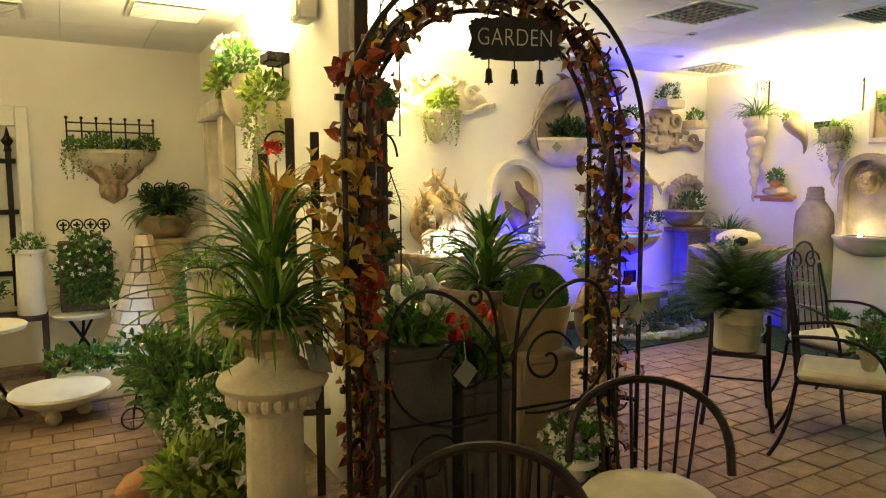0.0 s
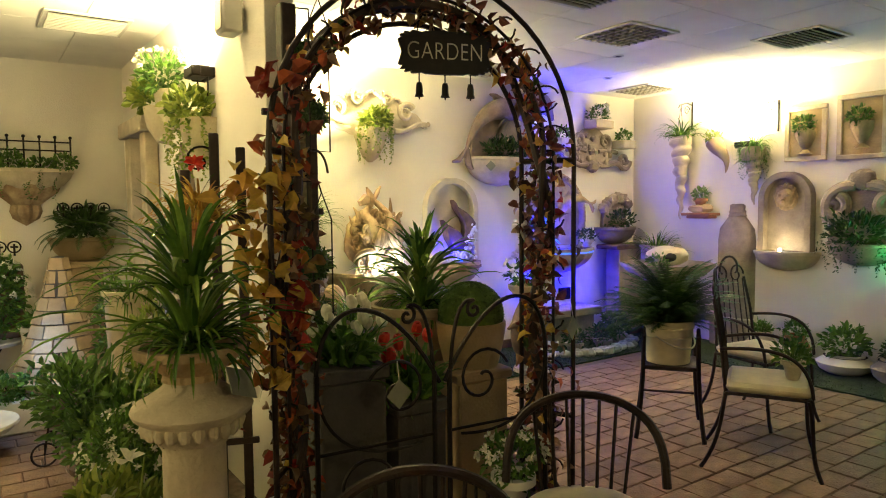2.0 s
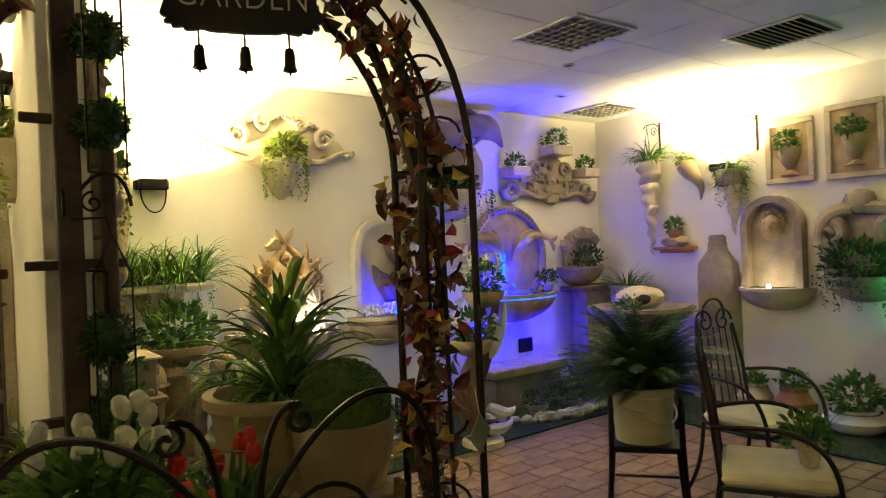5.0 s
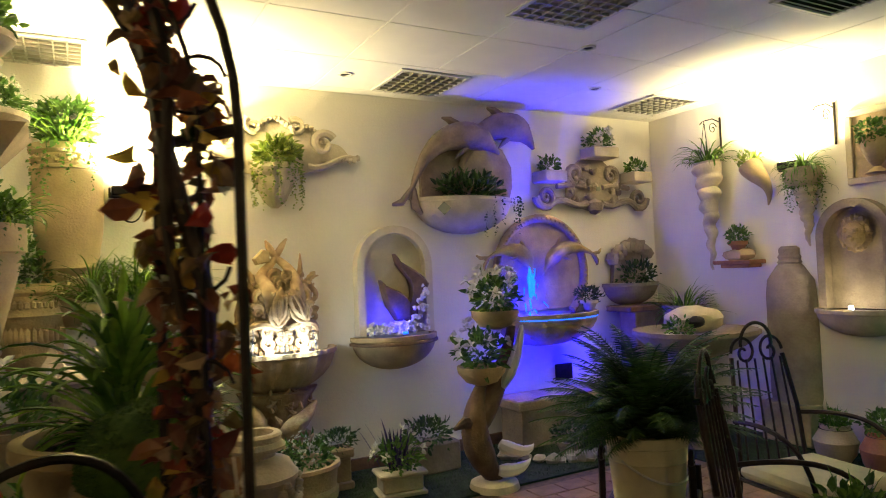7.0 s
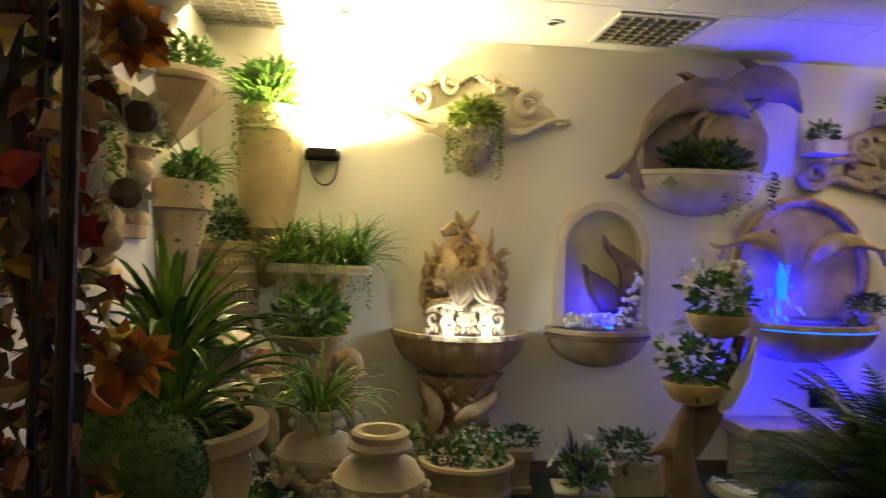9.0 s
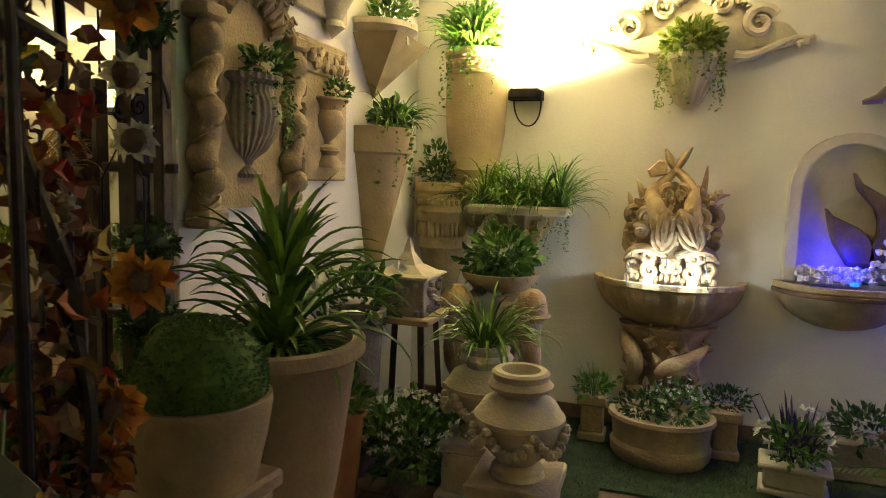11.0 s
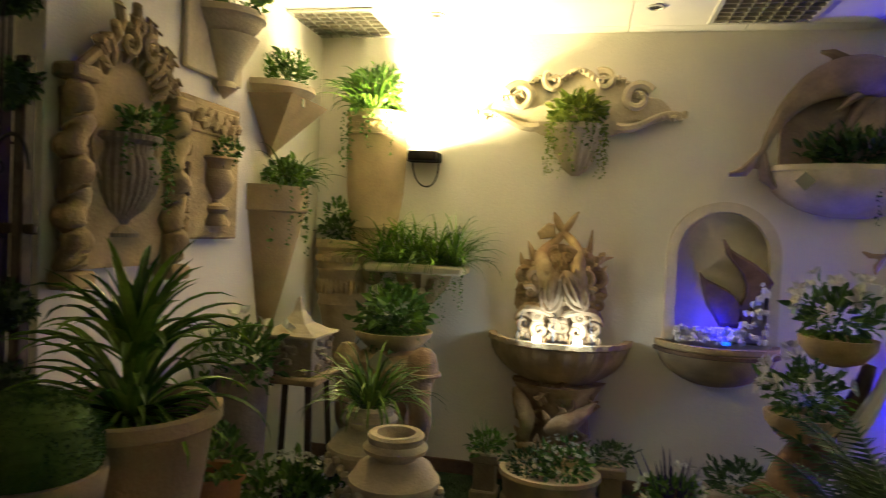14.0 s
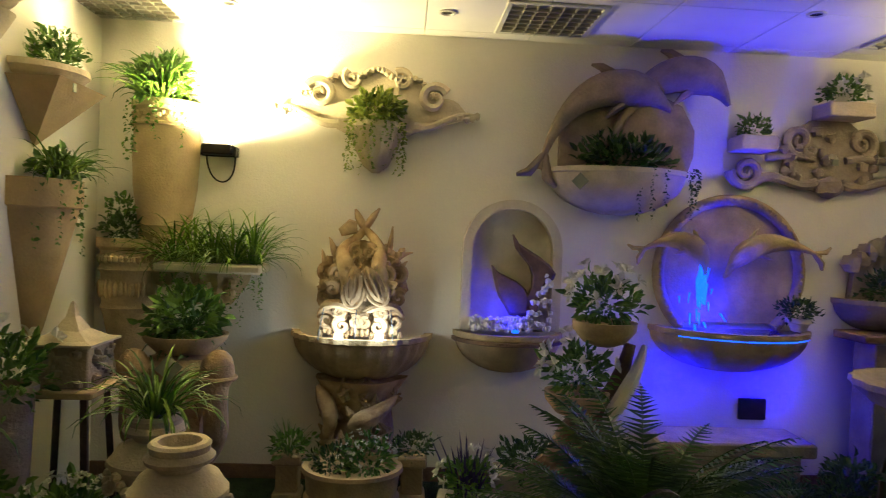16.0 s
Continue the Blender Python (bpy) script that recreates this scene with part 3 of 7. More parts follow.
# two diving fish with gaping mouths, tails crossing above
s.tube(bez((-0.05, -0.26, 1.14), (-0.07, -0.32, 1.36), (-0.18, -0.20, 1.34), (-0.06, -0.13, 1.44), 14) + bez((-0.03, -0.13, 1.47), (0.0, -0.12, 1.50), (0.02, -0.12, 1.55), (0.08, -0.11, 1.63), 6),
       [0.050, 0.054, 0.054, 0.052, 0.050, 0.048, 0.045, 0.043, 0.041, 0.039, 0.037, 0.035, 0.031, 0.028, 0.025, 0.023, 0.022, 0.023, 0.020, 0.006], 12)
s.tube(bez((0.12, -0.24, 1.16), (0.06, -0.30, 1.34), (0.13, -0.20, 1.36), (0.05, -0.14, 1.46), 14) + bez((0.03, -0.13, 1.48), (-0.01, -0.12, 1.51), (-0.03, -0.12, 1.55), (-0.06, -0.11, 1.62), 6),
       [0.048, 0.051, 0.051, 0.049, 0.047, 0.045, 0.043, 0.041, 0.039, 0.037, 0.035, 0.033, 0.030, 0.027, 0.025, 0.023, 0.022, 0.026, 0.022, 0.006], 12)
s.plate([(-0.13, 1.46), (-0.04, 1.48), (-0.05, 1.55), (-0.09, 1.56), (-0.15, 1.50)], -0.16, -0.11, None, 0.2)
for mx, mz, tilt in ((-0.05, 1.08, 6), (0.125, 1.10, -26)):
    m = pose(mx, -0.31, mz, 8, tilt, 0)
    s.blob((0, 0.0, 0.11), (0.050, 0.035, 0.11), 4, 0.2, 16, m)
    s.tube([(0.056 * math.cos(radians(a)), -0.004, 0.09 + 0.095 * math.sin(radians(a))) for a in range(165, 376, 14)], [0.006, 0.010] + [0.014] * 12 + [0.010, 0.006], 8, m)
    s.tube([(0, -0.036, 0.19), (0.004, -0.042, 0.12), (0, -0.034, 0.03)], [0.008, 0.012, 0.007], 7, m)
    for sg in (-1, 1):
        s.blob((sg * 0.046, -0.004, 0.20), 0.015, 2, 0.1, 9, m)
        s.tube([(sg * 0.026, -0.034, 0.17), (sg * 0.030, -0.034, 0.11), (sg * 0.016, -0.03, 0.05)], [0.005, 0.007, 0.004], 6, m)
# fins and weeds fringing the block
for x, z, dx, dz in ((-0.22, 1.30, -0.02, 0.08), (-0.17, 1.38, -0.03, 0.07), (0.15, 1.38, 0.01, 0.15), (0.19, 1.36, 0.09, 0.02), (0.21, 1.28, 0.04, 0.05)):
    s.tube(bez((x * 0.85, -0.15, z - 0.06), (x, -0.17, z), (x + dx * 0.4, -0.15, z + dz * 0.6), (x + dx, -0.13, z + dz), 7), [0.026, 0.024, 0.021, 0.018, 0.014, 0.009, 0.004], 8)
for sg in (-1, 1):
    # sweeping side scrolls and the wave curls at the foot
    s.tube(bez((sg * 0.02, -0.27, 1.04), (sg * 0.10, -0.33, 1.10), (sg * 0.20, -0.28, 1.12), (sg * 0.24, -0.2, 1.00)), [0.014, 0.018, 0.021, 0.024, 0.026, 0.027, 0.028, 0.028, 0.027, 0.025, 0.023, 0.020, 0.016, 0.010], 8)
    for cx, cz, r, st, dr, y in ((0.20, 1.25, 0.055, 2.2, -1, -0.18), (0.21, 1.12, 0.05, 0.8, 1, -0.2), (0.19, 0.99, 0.06, 1.2, 1, -0.24), (0.10, 0.965, 0.05, 2.0, -1, -0.28), (0.025, 0.99, 0.04, 1.0, 1, -0.28), (0.12, 1.045, 0.035, 2.6, 1, -0.28), (0.15, 1.33, 0.04, 0.4, -1, -0.18), (0.135, 1.25, 0.05, 2.4, -1, -0.26), (0.16, 1.17, 0.04, 0.6, 1, -0.27), (0.035, 1.38, 0.04, 1.9, -1, -0.22)):
        s.tube(spiral(sg * cx, cz, r, 1.4, st if sg > 0 else math.pi - st, sg * dr, y), [0.021 - 0.0005 * i for i in range(26)], 7)
    for k in range(34):
        r2 = random.Random(k + 60 * sg)
        s.blob((sg * r2.uniform(0.03, 0.235), -0.17 + r2.uniform(-0.05, 0.05), r2.uniform(0.93, 1.40)), (0.020, 0.022, 0.024), k, 0.8, 8)
    for k in range(22):
        r2 = random.Random(k + 90 * sg)
        z = r2.uniform(1.10, 1.40)
        s.blob((sg * r2.uniform(0.0, 0.16), -0.27 + 0.25 * max(0, z - 1.22), z), (0.015, 0.02, 0.018), k, 0.8, 8)
    for k in range(9):
        x = sg * (0.015 + 0.026 * k)
        s.blob((x, -0.27 + 0.006 * k, 0.925 + 0.012 * math.sin(k * 2.1)), (0.016, 0.025, 0.024), k, 0.6, 8)
part("sculpture", s, OCHRE, ob, "fish sculpture in weathered ochre stone")
for x in (-0.20, -0.02, 0.17):
    part("water_jet", Mesh().tube(bez((x, -0.29, 1.06), (x, -0.33, 1.02), (x * 1.1, -0.335, 0.95), (x * 1.1, -0.335, 0.89), 8), 0.0025, 5), WATER, ob, "thin falling water jet")
part("basin", half_bowl(0.80, 0.29, 0.36, 0.2, 0.03, 0.018, 30).add([], []), STONE, ob, "fluted shell basin").matrix_basis = pose(0, 0, 0.90)
s = Mesh().lathe([(0.16, 0.0), (0.2, 0.12), (0.2, 0.3), (0.18, 0.45), (0.22, 0.56), (0.27, 0.64), (0.001, 0.65)], 28, 180, 360, None, 0.05, 5)
s.tube(bez((-0.04, -0.25, 0.40), (0.05, -0.30, 0.44), (0.12, -0.28, 0.47), (0.22, -0.18, 0.56)), [0.018, 0.036, 0.048, 0.055, 0.058, 0.058, 0.056, 0.052, 0.047, 0.042, 0.037, 0.030, 0.022, 0.010], 11)
s.tube(bez((-0.20, -0.12, 0.26), (-0.08, -0.27, 0.30), (0.06, -0.27, 0.24), (0.20, -0.14, 0.34)), [0.02, 0.026, 0.031, 0.035, 0.038, 0.04, 0.04, 0.038, 0.036, 0.033, 0.03, 0.026, 0.02, 0.014], 11)
s.tube(bez((-0.23, -0.10, 0.58), (-0.17, -0.25, 0.50), (-0.10, -0.25, 0.42), (-0.20, -0.14, 0.30)), [0.024, 0.034, 0.042, 0.048, 0.05, 0.05, 0.05, 0.048, 0.045, 0.042, 0.038, 0.034, 0.028, 0.02], 10)
for k in range(46):
    r2 = random.Random(k)
    a = radians(r2.uniform(190, 350))
    q, z = r2.uniform(0.19, 0.225), r2.uniform(0.05, 0.62)
    h = Vector((math.cos(a), math.sin(a), 0))
    p = h * q + Vector((0, 0, z))
    part("carved_leaf", Mesh().tube([p, p + h * 0.02 + Vector((r2.uniform(-0.03, 0.03), 0, 0.035)), p + h * 0.012 + Vector((r2.uniform(-0.05, 0.05), 0, 0.075))], [0.018, 0.022, 0.005], 6), OCHRE, ob)
part("trunk", s, OCHRE, ob, "carved trunk under the basin")
for sg in (-1, 1):
    part("lamp", Mesh().lathe([(0.001, 0.93), (0.022, 0.93), (0.024, 0.90), (0.001, 0.88)], 12, 0, 360, pose(sg * 0.11, -0.33, 0)), LED, ob, "small underwater lamp, lit")

# whale niche fountain
ob = thing("whale_fountain", "round-headed sandstone wall fountain with dark diving whale tails", "fountain", (3.63, YA, 0))
oo, ii = arch_outline(-0.295, 0.295, 0.94, 1.715, 20), arch_outline(-0.24, 0.24, 0.94, 1.66, 20)
n = len(oo)
s = Mesh().add([(x, -0.09, z) for x, z in oo] + [(x, -0.09, z) for x, z in ii] + [(x, -0.02, z) for x, z in ii] + [(x, -0.002, z) for x, z in oo],
               [(i, i + 1, n + i + 1, n + i) for i in range(1, n - 1)] + [(n, n + n - 1, n - 1, 0)] + [(n + i, n + (i + 1) % n, 2 * n + (i + 1) % n, 2 * n + i) for i in range(n)] + [(i, 3 * n + i, 3 * n + (i + 1) % n, (i + 1) % n) for i in range(n)] + [tuple(range(2 * n, 3 * n))])
part("frame", s, NICHE, ob)
part("bowl", half_bowl(0.64, 0.25, 0.26, 0.05, 0.03), STONE, ob).matrix_basis = pose(0, 0, 0.93)
part("band", Mesh().lathe([(0.325, 0.895), (0.338, 0.89), (0.338, 0.872), (0.325, 0.868)], 36, 180, 360, None, 0, 1, 1, 0.82), BROWN, ob, "dark line below the rim")
for outline in ([(0.0, 1.51), (0.03, 1.46), (0.09, 1.425), (0.16, 1.385), (0.225, 1.335), (0.262, 1.285), (0.245, 1.25), (0.20, 1.225), (0.17, 1.16), (0.16, 1.05), (0.08, 1.02), (0.09, 1.12), (0.125, 1.20), (0.125, 1.27), (0.105, 1.33), (0.06, 1.38), (0.02, 1.43)],
                [(-0.118, 1.325), (-0.09, 1.29), (-0.035, 1.265), (0.03, 1.235), (0.085, 1.19), (0.12, 1.12), (0.14, 1.03), (0.0, 1.03), (-0.03, 1.08), (-0.07, 1.14), (-0.09, 1.20), (-0.105, 1.26)]):
    part("whale_tail", Mesh().plate(outline, -0.115, -0.03, None, 0.16), BROWN, ob, "dark brown whale tail")
s = Mesh()
for k in range(170):
    r2 = random.Random(k)
    x = r2.uniform(-0.24, 0.24)
    s.blob((x, -0.1 - r2.random() * 0.05, 0.95 + r2.random() * (0.07 + 0.34 * max(0, (x - 0.08) / 0.16))), 0.016, k, 0.8, 7)
part("wave_crest", s, WHITE, ob, "white breaking waves")
part("lamp", Mesh().lathe([(0.001, 0.96), (0.02, 0.955), (0.02, 0.94)], 10, 0, 360, pose(0.02, -0.17, 0)), LEDB_SPRAY, ob, "small blue lamp, lit")


def dolphin(mesh, pts, rmax, flip=1, n=12):
    """A leaping dolphin along a curve from snout to tail, with fins and flukes."""
    p = bez(*pts, 18)
    prof = [0.12, 0.3, 0.5, 0.78, 0.92, 1, 1, 0.98, 0.93, 0.86, 0.77, 0.66, 0.55, 0.44, 0.34, 0.25, 0.18, 0.13]
    mesh.tube(p, [rmax * k for k in prof], n, None, 0.85)
    d = (p[17] - p[15]).normalized()
    s = Vector((d.z, 0, -d.x))
    for sg in (-1, 1):
        mesh.tube([p[16], p[17] + d * rmax * 0.3 + s * sg * rmax * 0.5, p[17] + d * rmax * 0.6 + s * sg * rmax * 1.05], [rmax * 0.24, rmax * 0.3, rmax * 0.12], 8, None, 0.7)
    d = (p[8] - p[6]).normalized()
    up = Vector((-d.z, 0, d.x)) * flip
    mesh.tube([p[7] + up * rmax * 0.7, p[8] + up * rmax * 1.15, p[9] + up * rmax * 1.4], [rmax * 0.45, rmax * 0.3, rmax * 0.1], 6, None, 0.5)
    mesh.tube([p[5] - up * rmax * 0.5, p[7] - up * rmax * 1.1, p[8] - up * rmax * 1.4], [rmax * 0.38, rmax * 0.3, rmax * 0.1], 6, None, 0.5)


# twin dolphin planter
ob = thing("dolphin_planter", "grey-brown stone wall planter of two leaping dolphins with dark plants", "wall planter", (4.25, YA, 1.92))
s = Mesh()
dolphin(s, ((0.62, -0.13, 0.40), (0.46, -0.12, 0.72), (0.02, -0.1, 0.58), (-0.06, -0.06, 0.12)), 0.12, -1, 14)
part("dolphin", s, DOLPHIN, ob, "leaping dolphin in grey-brown stone")
s = Mesh()
dolphin(s, ((0.26, -0.17, 0.34), (0.02, -0.15, 0.58), (-0.38, -0.12, 0.50), (-0.48, -0.08, -0.02)), 0.118, -1, 14)
part("dolphin", s, DOLPHIN, ob, "leaping dolphin in grey-brown stone")
part("backplate", Mesh().plate([(-0.36, -0.02), (0.42, -0.02), (0.46, 0.1), (0.46, 0.26), (0.38, 0.40), (0.22, 0.47), (0.02, 0.47), (-0.16, 0.43), (-0.29, 0.33), (-0.36, 0.2)], -0.05, -0.002, None, 0.05), DOLPHIN, ob)
part("bowl", half_bowl(0.84, 0.27, 0.27, 0.05, 0.025), PALE, ob).matrix_basis = pose(0, 0, 0.0)
part("price_tag", Mesh().box(-0.035, -0.004, -0.035, 0.035, 0.0, 0.035, 0, pose(-0.27, -0.215, -0.09, 0, 45, -25)), TAG, ob)
SEED[0] += 1
rnd = random.Random(SEED[0])
g = Mesh()
leaves(g, (0, -0.14, 0.06), (0.35, 0.12, 0.13), 420, 0.07, 0.4, rnd, 0.6)
trailing(g, (0.2, -0.16, 0.02), 0.24, 0.1, 14, 0.32, rnd, 0.022)
part("foliage", g, G_DARK, ob, smooth=False)

# ring fountain with dolphins
ob = thing("ring_fountain", "stone ring wall fountain with two dolphins and blue lit basin", "fountain", (4.96, YA, 0))
s = Mesh()
ring = [(0.44 * math.cos(radians(a)), -0.05, 1.33 + 0.44 * math.sin(radians(a))) for a in range(-48, 229, 6)]
s.tube(ring, 0.035, 10)
for i, p in enumerate(ring):
    s.blob((p[0], -0.085, p[2]), 0.014, i, 0.1, 6)
s.plate([(p[0] * 0.94, 1.33 + (p[2] - 1.33) * 0.94) for p in ring], -0.03, -0.002)
part("ring", s, STONE, ob, "round moulded stone back")
s = Mesh()
dolphin(s, ((-0.10, -0.20, 1.30), (0.02, -0.20, 1.56), (0.26, -0.16, 1.56), (0.54, -0.1, 1.45)), 0.072, -1)
part("dolphin", s, STONE, ob, "stone dolphin arching over the ring")
s = Mesh()
dolphin(s, ((-0.21, -0.20, 1.32), (-0.24, -0.19, 1.54), (-0.40, -0.15, 1.56), (-0.58, -0.1, 1.44)), 0.066, 1)
part("dolphin", s, STONE, ob, "stone dolphin arching over the ring")
part("basin", half_bowl(0.94, 0.27, 0.40, 0.1, 0.035, 0.015, 18), STONE, ob).matrix_basis = pose(0.02, 0, 1.0)
part("water", Mesh().lathe([(0.001, 0.985), (0.43, 0.985)], 24, 180, 360, pose(0.02, -0.005, 0), 0, 1, 1, 0.84), WATER, ob)
part("light_strip", Mesh().tube([(0.02 + 0.475 * math.cos(radians(a)), 0.405 * math.sin(radians(a)), 0.962) for a in range(215, 340, 5)], 0.004, 5), LEDB_SPRAY, ob, "thin blue light line under the rim")
# spout and droplets glow themselves, standing for blue light caught by the water
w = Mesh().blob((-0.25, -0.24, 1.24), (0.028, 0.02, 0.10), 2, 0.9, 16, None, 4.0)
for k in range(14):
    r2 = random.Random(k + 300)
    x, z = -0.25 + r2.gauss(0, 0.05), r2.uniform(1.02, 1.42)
    part("droplet", Mesh().tube([(x, -0.24 + r2.uniform(-0.03, 0.03), z), (x + r2.uniform(-0.02, 0.02), -0.25, z - r2.uniform(0.03, 0.08))], [0.007, 0.003], 6), LEDB_SPRAY, ob)
part("lamp", w, LEDB_SPRAY, ob, "water spout glowing blue in place of lamplight on it")
part("lower_basin", Mesh().box(-0.50, -0.36, 0.30, 0.42, -0.01, 0.38, 0.012).box(-0.44, -0.30, 0.01, 0.36, -0.02, 0.30, 0.006), GREYSTONE, ob, "square stone trough below")
part("socket_box", Mesh().box(0.12, -0.025, 0.43, 0.29, -0.002, 0.56, 0.004), IRON, ob, "dark junction box on the wall")
potted("potted_plant", "small dark-leaved plant standing on the fountain's rim", (5.34, YA - 0.17, 1.003), 0.06, 0.045, 0.08, "dark", 0.14, PALE)

# rosette scroll planter with three boxes
ob = thing("rosette_planter", "grey-beige scrolled wall shelf with three small planted boxes", "wall planter", (5.56, YA, 2.02))
s = Mesh()
s.lathe([(0.001, -0.09), (0.05, -0.085), (0.11, -0.05), (0.12, -0.002)], 20, 0, 360, pose(0, 0, 0, -90) @ Matrix.Scale(-1, 4, (0, 0, 1)), 0.16, 8)
for sg in (-1, 1):
    s.tube(spiral(sg * 0.52, -0.07, 0.10, 1.6, 0 if sg > 0 else math.pi, -sg, -0.04), [0.035 - 0.0009 * i for i in range(26)], 8)
    s.tube(spiral(sg * 0.2, 0.13, 0.09, 1.5, -1.5, sg, -0.04), [0.032 - 0.0008 * i for i in range(26)], 8)
    s.tube(bez((sg * 0.08, -0.04, -0.12), (sg * 0.26, -0.05, -0.2), (sg * 0.34, -0.05, 0.0), (sg * 0.5, -0.04, -0.16)), [0.03] * 14, 8)
    s.tube(bez((sg * 0.1, -0.04, 0.02), (sg * 0.26, -0.05, 0.06), (sg * 0.32, -0.05, 0.02), (sg * 0.4, -0.04, 0.02)), [0.024] * 14, 8)
s.blob((0, -0.05, -0.15), (0.09, 0.05, 0.06), 4, 0.5, 12)
for k in range(24):
    r2 = random.Random(k + 70)
    s.blob((r2.uniform(-0.34, 0.34), -0.05, r2.uniform(-0.12, 0.2)), (0.035, 0.025, 0.03), k, 0.8, 8)
s.plate([(-0.3, -0.12), (0, -0.19), (0.3, -0.12), (0.25, 0.16), (0.12, 0.26), (-0.12, 0.26), (-0.25, 0.16)], -0.03, -0.002)
part("scrollwork", s, GREYSTONE, ob)
part("price_tag", Mesh().box(-0.02, -0.1, -0.018, 0.02, -0.096, 0.018), TAG, ob)
for i, (bx, bz, st) in enumerate(((0.03, 0.26, "lilies"), (-0.52, 0.04, "bushy"), (0.44, 0.06, "bushy"))):
    w = 0.14 if i == 0 else 0.11
    part("box", Mesh().box(bx - w, -0.2, bz, bx + w, -0.005, bz + 0.09, 0.008), PALE, ob, "small stone trough")
    fill(ob, st, (bx, -0.1, bz + 0.08), 0.15 if i == 0 else 0.12, 0.8)

# corbel planter and the pedestal below it
ob = thing("corbel_planter", "pale stone wall corbel planter with a carved cap and leafy plant", "wall planter", (5.93, YA, 1.20))
part("bowl", half_bowl(0.56, 0.20, 0.25, 0.3, 0.02), GREYSTONE, ob)
part("cap", Mesh().plate([(-0.2, 0.0), (0.2, 0.0), (0.17, 0.3), (0, 0.37), (-0.17, 0.3)], -0.05, -0.002), GREYSTONE, ob, "carved shell cap")
for k in range(9):
    part("cap_lobe", Mesh().blob((-0.2 + 0.05 * k, -0.06, 0.16 + 0.17 * math.sin(math.pi * (k + 1) / 11)), (0.07, 0.06, 0.06), k, 0.5, 9), GREYSTONE, ob)
fill(ob, "dark", (0, -0.14, 0.0), 0.22, 0.9)
ob = thing("pedestal", "brown stone pedestal with a square open shaft and flat top", "pedestal", (5.95, YA - 0.17, 0))
part("top", Mesh().box(-0.3, -0.15, 0.96, 0.3, 0.15, 1.01, 0.008), BROWN, ob)
part("shaft", Mesh().box(-0.2, -0.1, 0.05, 0.2, 0.1, 0.96, 0.01), GREYSTONE, ob)
part("base", Mesh().box(-0.26, -0.14, 0.008, 0.26, 0.14, 0.06, 0.008), BROWN, ob)

# lion corbel with grass near the corner
ob = thing("corbel_planter", "yellowish wall corbel planter with a grassy plant hanging over", "wall planter", (1.92, YA, 1.28))
part("shelf", Mesh().box(-0.29, -0.30, -0.05, 0.29, -0.002, 0.0, 0.012), PALE, ob)
s = Mesh().lathe([(0.17, -0.05), (0.15, -0.12), (0.1, -0.2), (0.06, -0.25), (0.001, -0.26)], 20, 180, 360, None, 0.08, 9)
for k in range(10):
    part("carved_lobe", Mesh().blob((0.1 * math.cos(k), -0.13 + 0.03 * math.sin(k * 2), -0.12 - 0.01 * k), 0.035, k, 0.5, 8), STONE, ob)
part("corbel", s, STONE, ob, "carved lion head corbel")
SEED[0] += 1
rnd = random.Random(SEED[0])
g = Mesh()
for k in range(5):
    blades(g, (-0.22 + 0.11 * k, -0.16, 0.0), 110, 0.37, 0.013, rnd, (15, 88), 1.0, 0.05)
trailing(g, (0.02, -0.2, 0.0), 0.28, 0.1, 22, 0.34, rnd, 0.024, 0.4)
part("foliage", g, G_BLADE, ob, smooth=False)

# tall half urn in the corner
ob = thing("wall_urn", "tall tan clay half urn on the wall with leafy plant", "wall planter", (1.59, YA, 1.40))
part("band", Mesh().lathe([(0.186, 0.665), (0.196, 0.66), (0.196, 0.645), (0.186, 0.64)], 28, 180, 360), TAN, ob)
part("body", Mesh().lathe([(0.001, 0.74), (0.17, 0.74), (0.175, 0.79), (0.2, 0.79), (0.2, 0.75), (0.18, 0.73), (0.19, 0.5), (0.18, 0.3), (0.15, 0.1), (0.155, 0.08), (0.14, 0.06), (0.12, -0.12), (0.05, -0.26), (0.001, -0.28)], 28, 180, 360), TAN, ob)
for k in range(44):
    r2 = random.Random(k)
    a = radians(r2.uniform(190, 350))
    part("pebble", Mesh().blob((0.135 * math.cos(a), 0.135 * math.sin(a), r2.uniform(-0.11, 0.05)), 0.020, k, 0.5, 7), STONE, ob)
    if k < 26:
        a = radians(186 + 6.7 * k)
        part("pebble", Mesh().blob((0.183 * math.cos(a), 0.183 * math.sin(a), 0.70 + 0.012 * math.sin(k * 2.4)), 0.017, k, 0.5, 7), STONE, ob)
fill(ob, "bushy", (0, -0.1, 0.84), 0.2, 1.2)
fill(ob, "ivy", (-0.02, -0.13, 0.78), 0.17, 0.9)
fill(ob, "spider", (0, -0.12, 0.78), 0.27, 0.9)
ob = thing("wall_urn", "tan carved half urn on the wall with a dark leafy plant", "wall planter", (1.40, YA, 0.80))
part("body", Mesh().lathe([(0.001, 0.55), (0.16, 0.55), (0.165, 0.6), (0.185, 0.6), (0.185, 0.55), (0.165, 0.53), (0.165, 0.44), (0.175, 0.42), (0.16, 0.4), (0.15, 0.22), (0.16, 0.2), (0.145, 0.17), (0.12, 0.05), (0.06, -0.14), (0.001, -0.18)], 28, 180, 360), STONE, ob)
for k in range(14):
    a = radians(200 + k * 10.5)
    part("carving", Mesh().blob((0.163 * math.cos(a), 0.163 * math.sin(a), 0.31), (0.016, 0.016, 0.05), k, 0.4, 7), STONE, ob)
    part("carving", Mesh().blob((0.168 * math.cos(a), 0.168 * math.sin(a), 0.48), (0.018, 0.018, 0.025), k, 0.4, 7), STONE, ob)
fill(ob, "dark", (0, -0.1, 0.6), 0.17, 0.9)
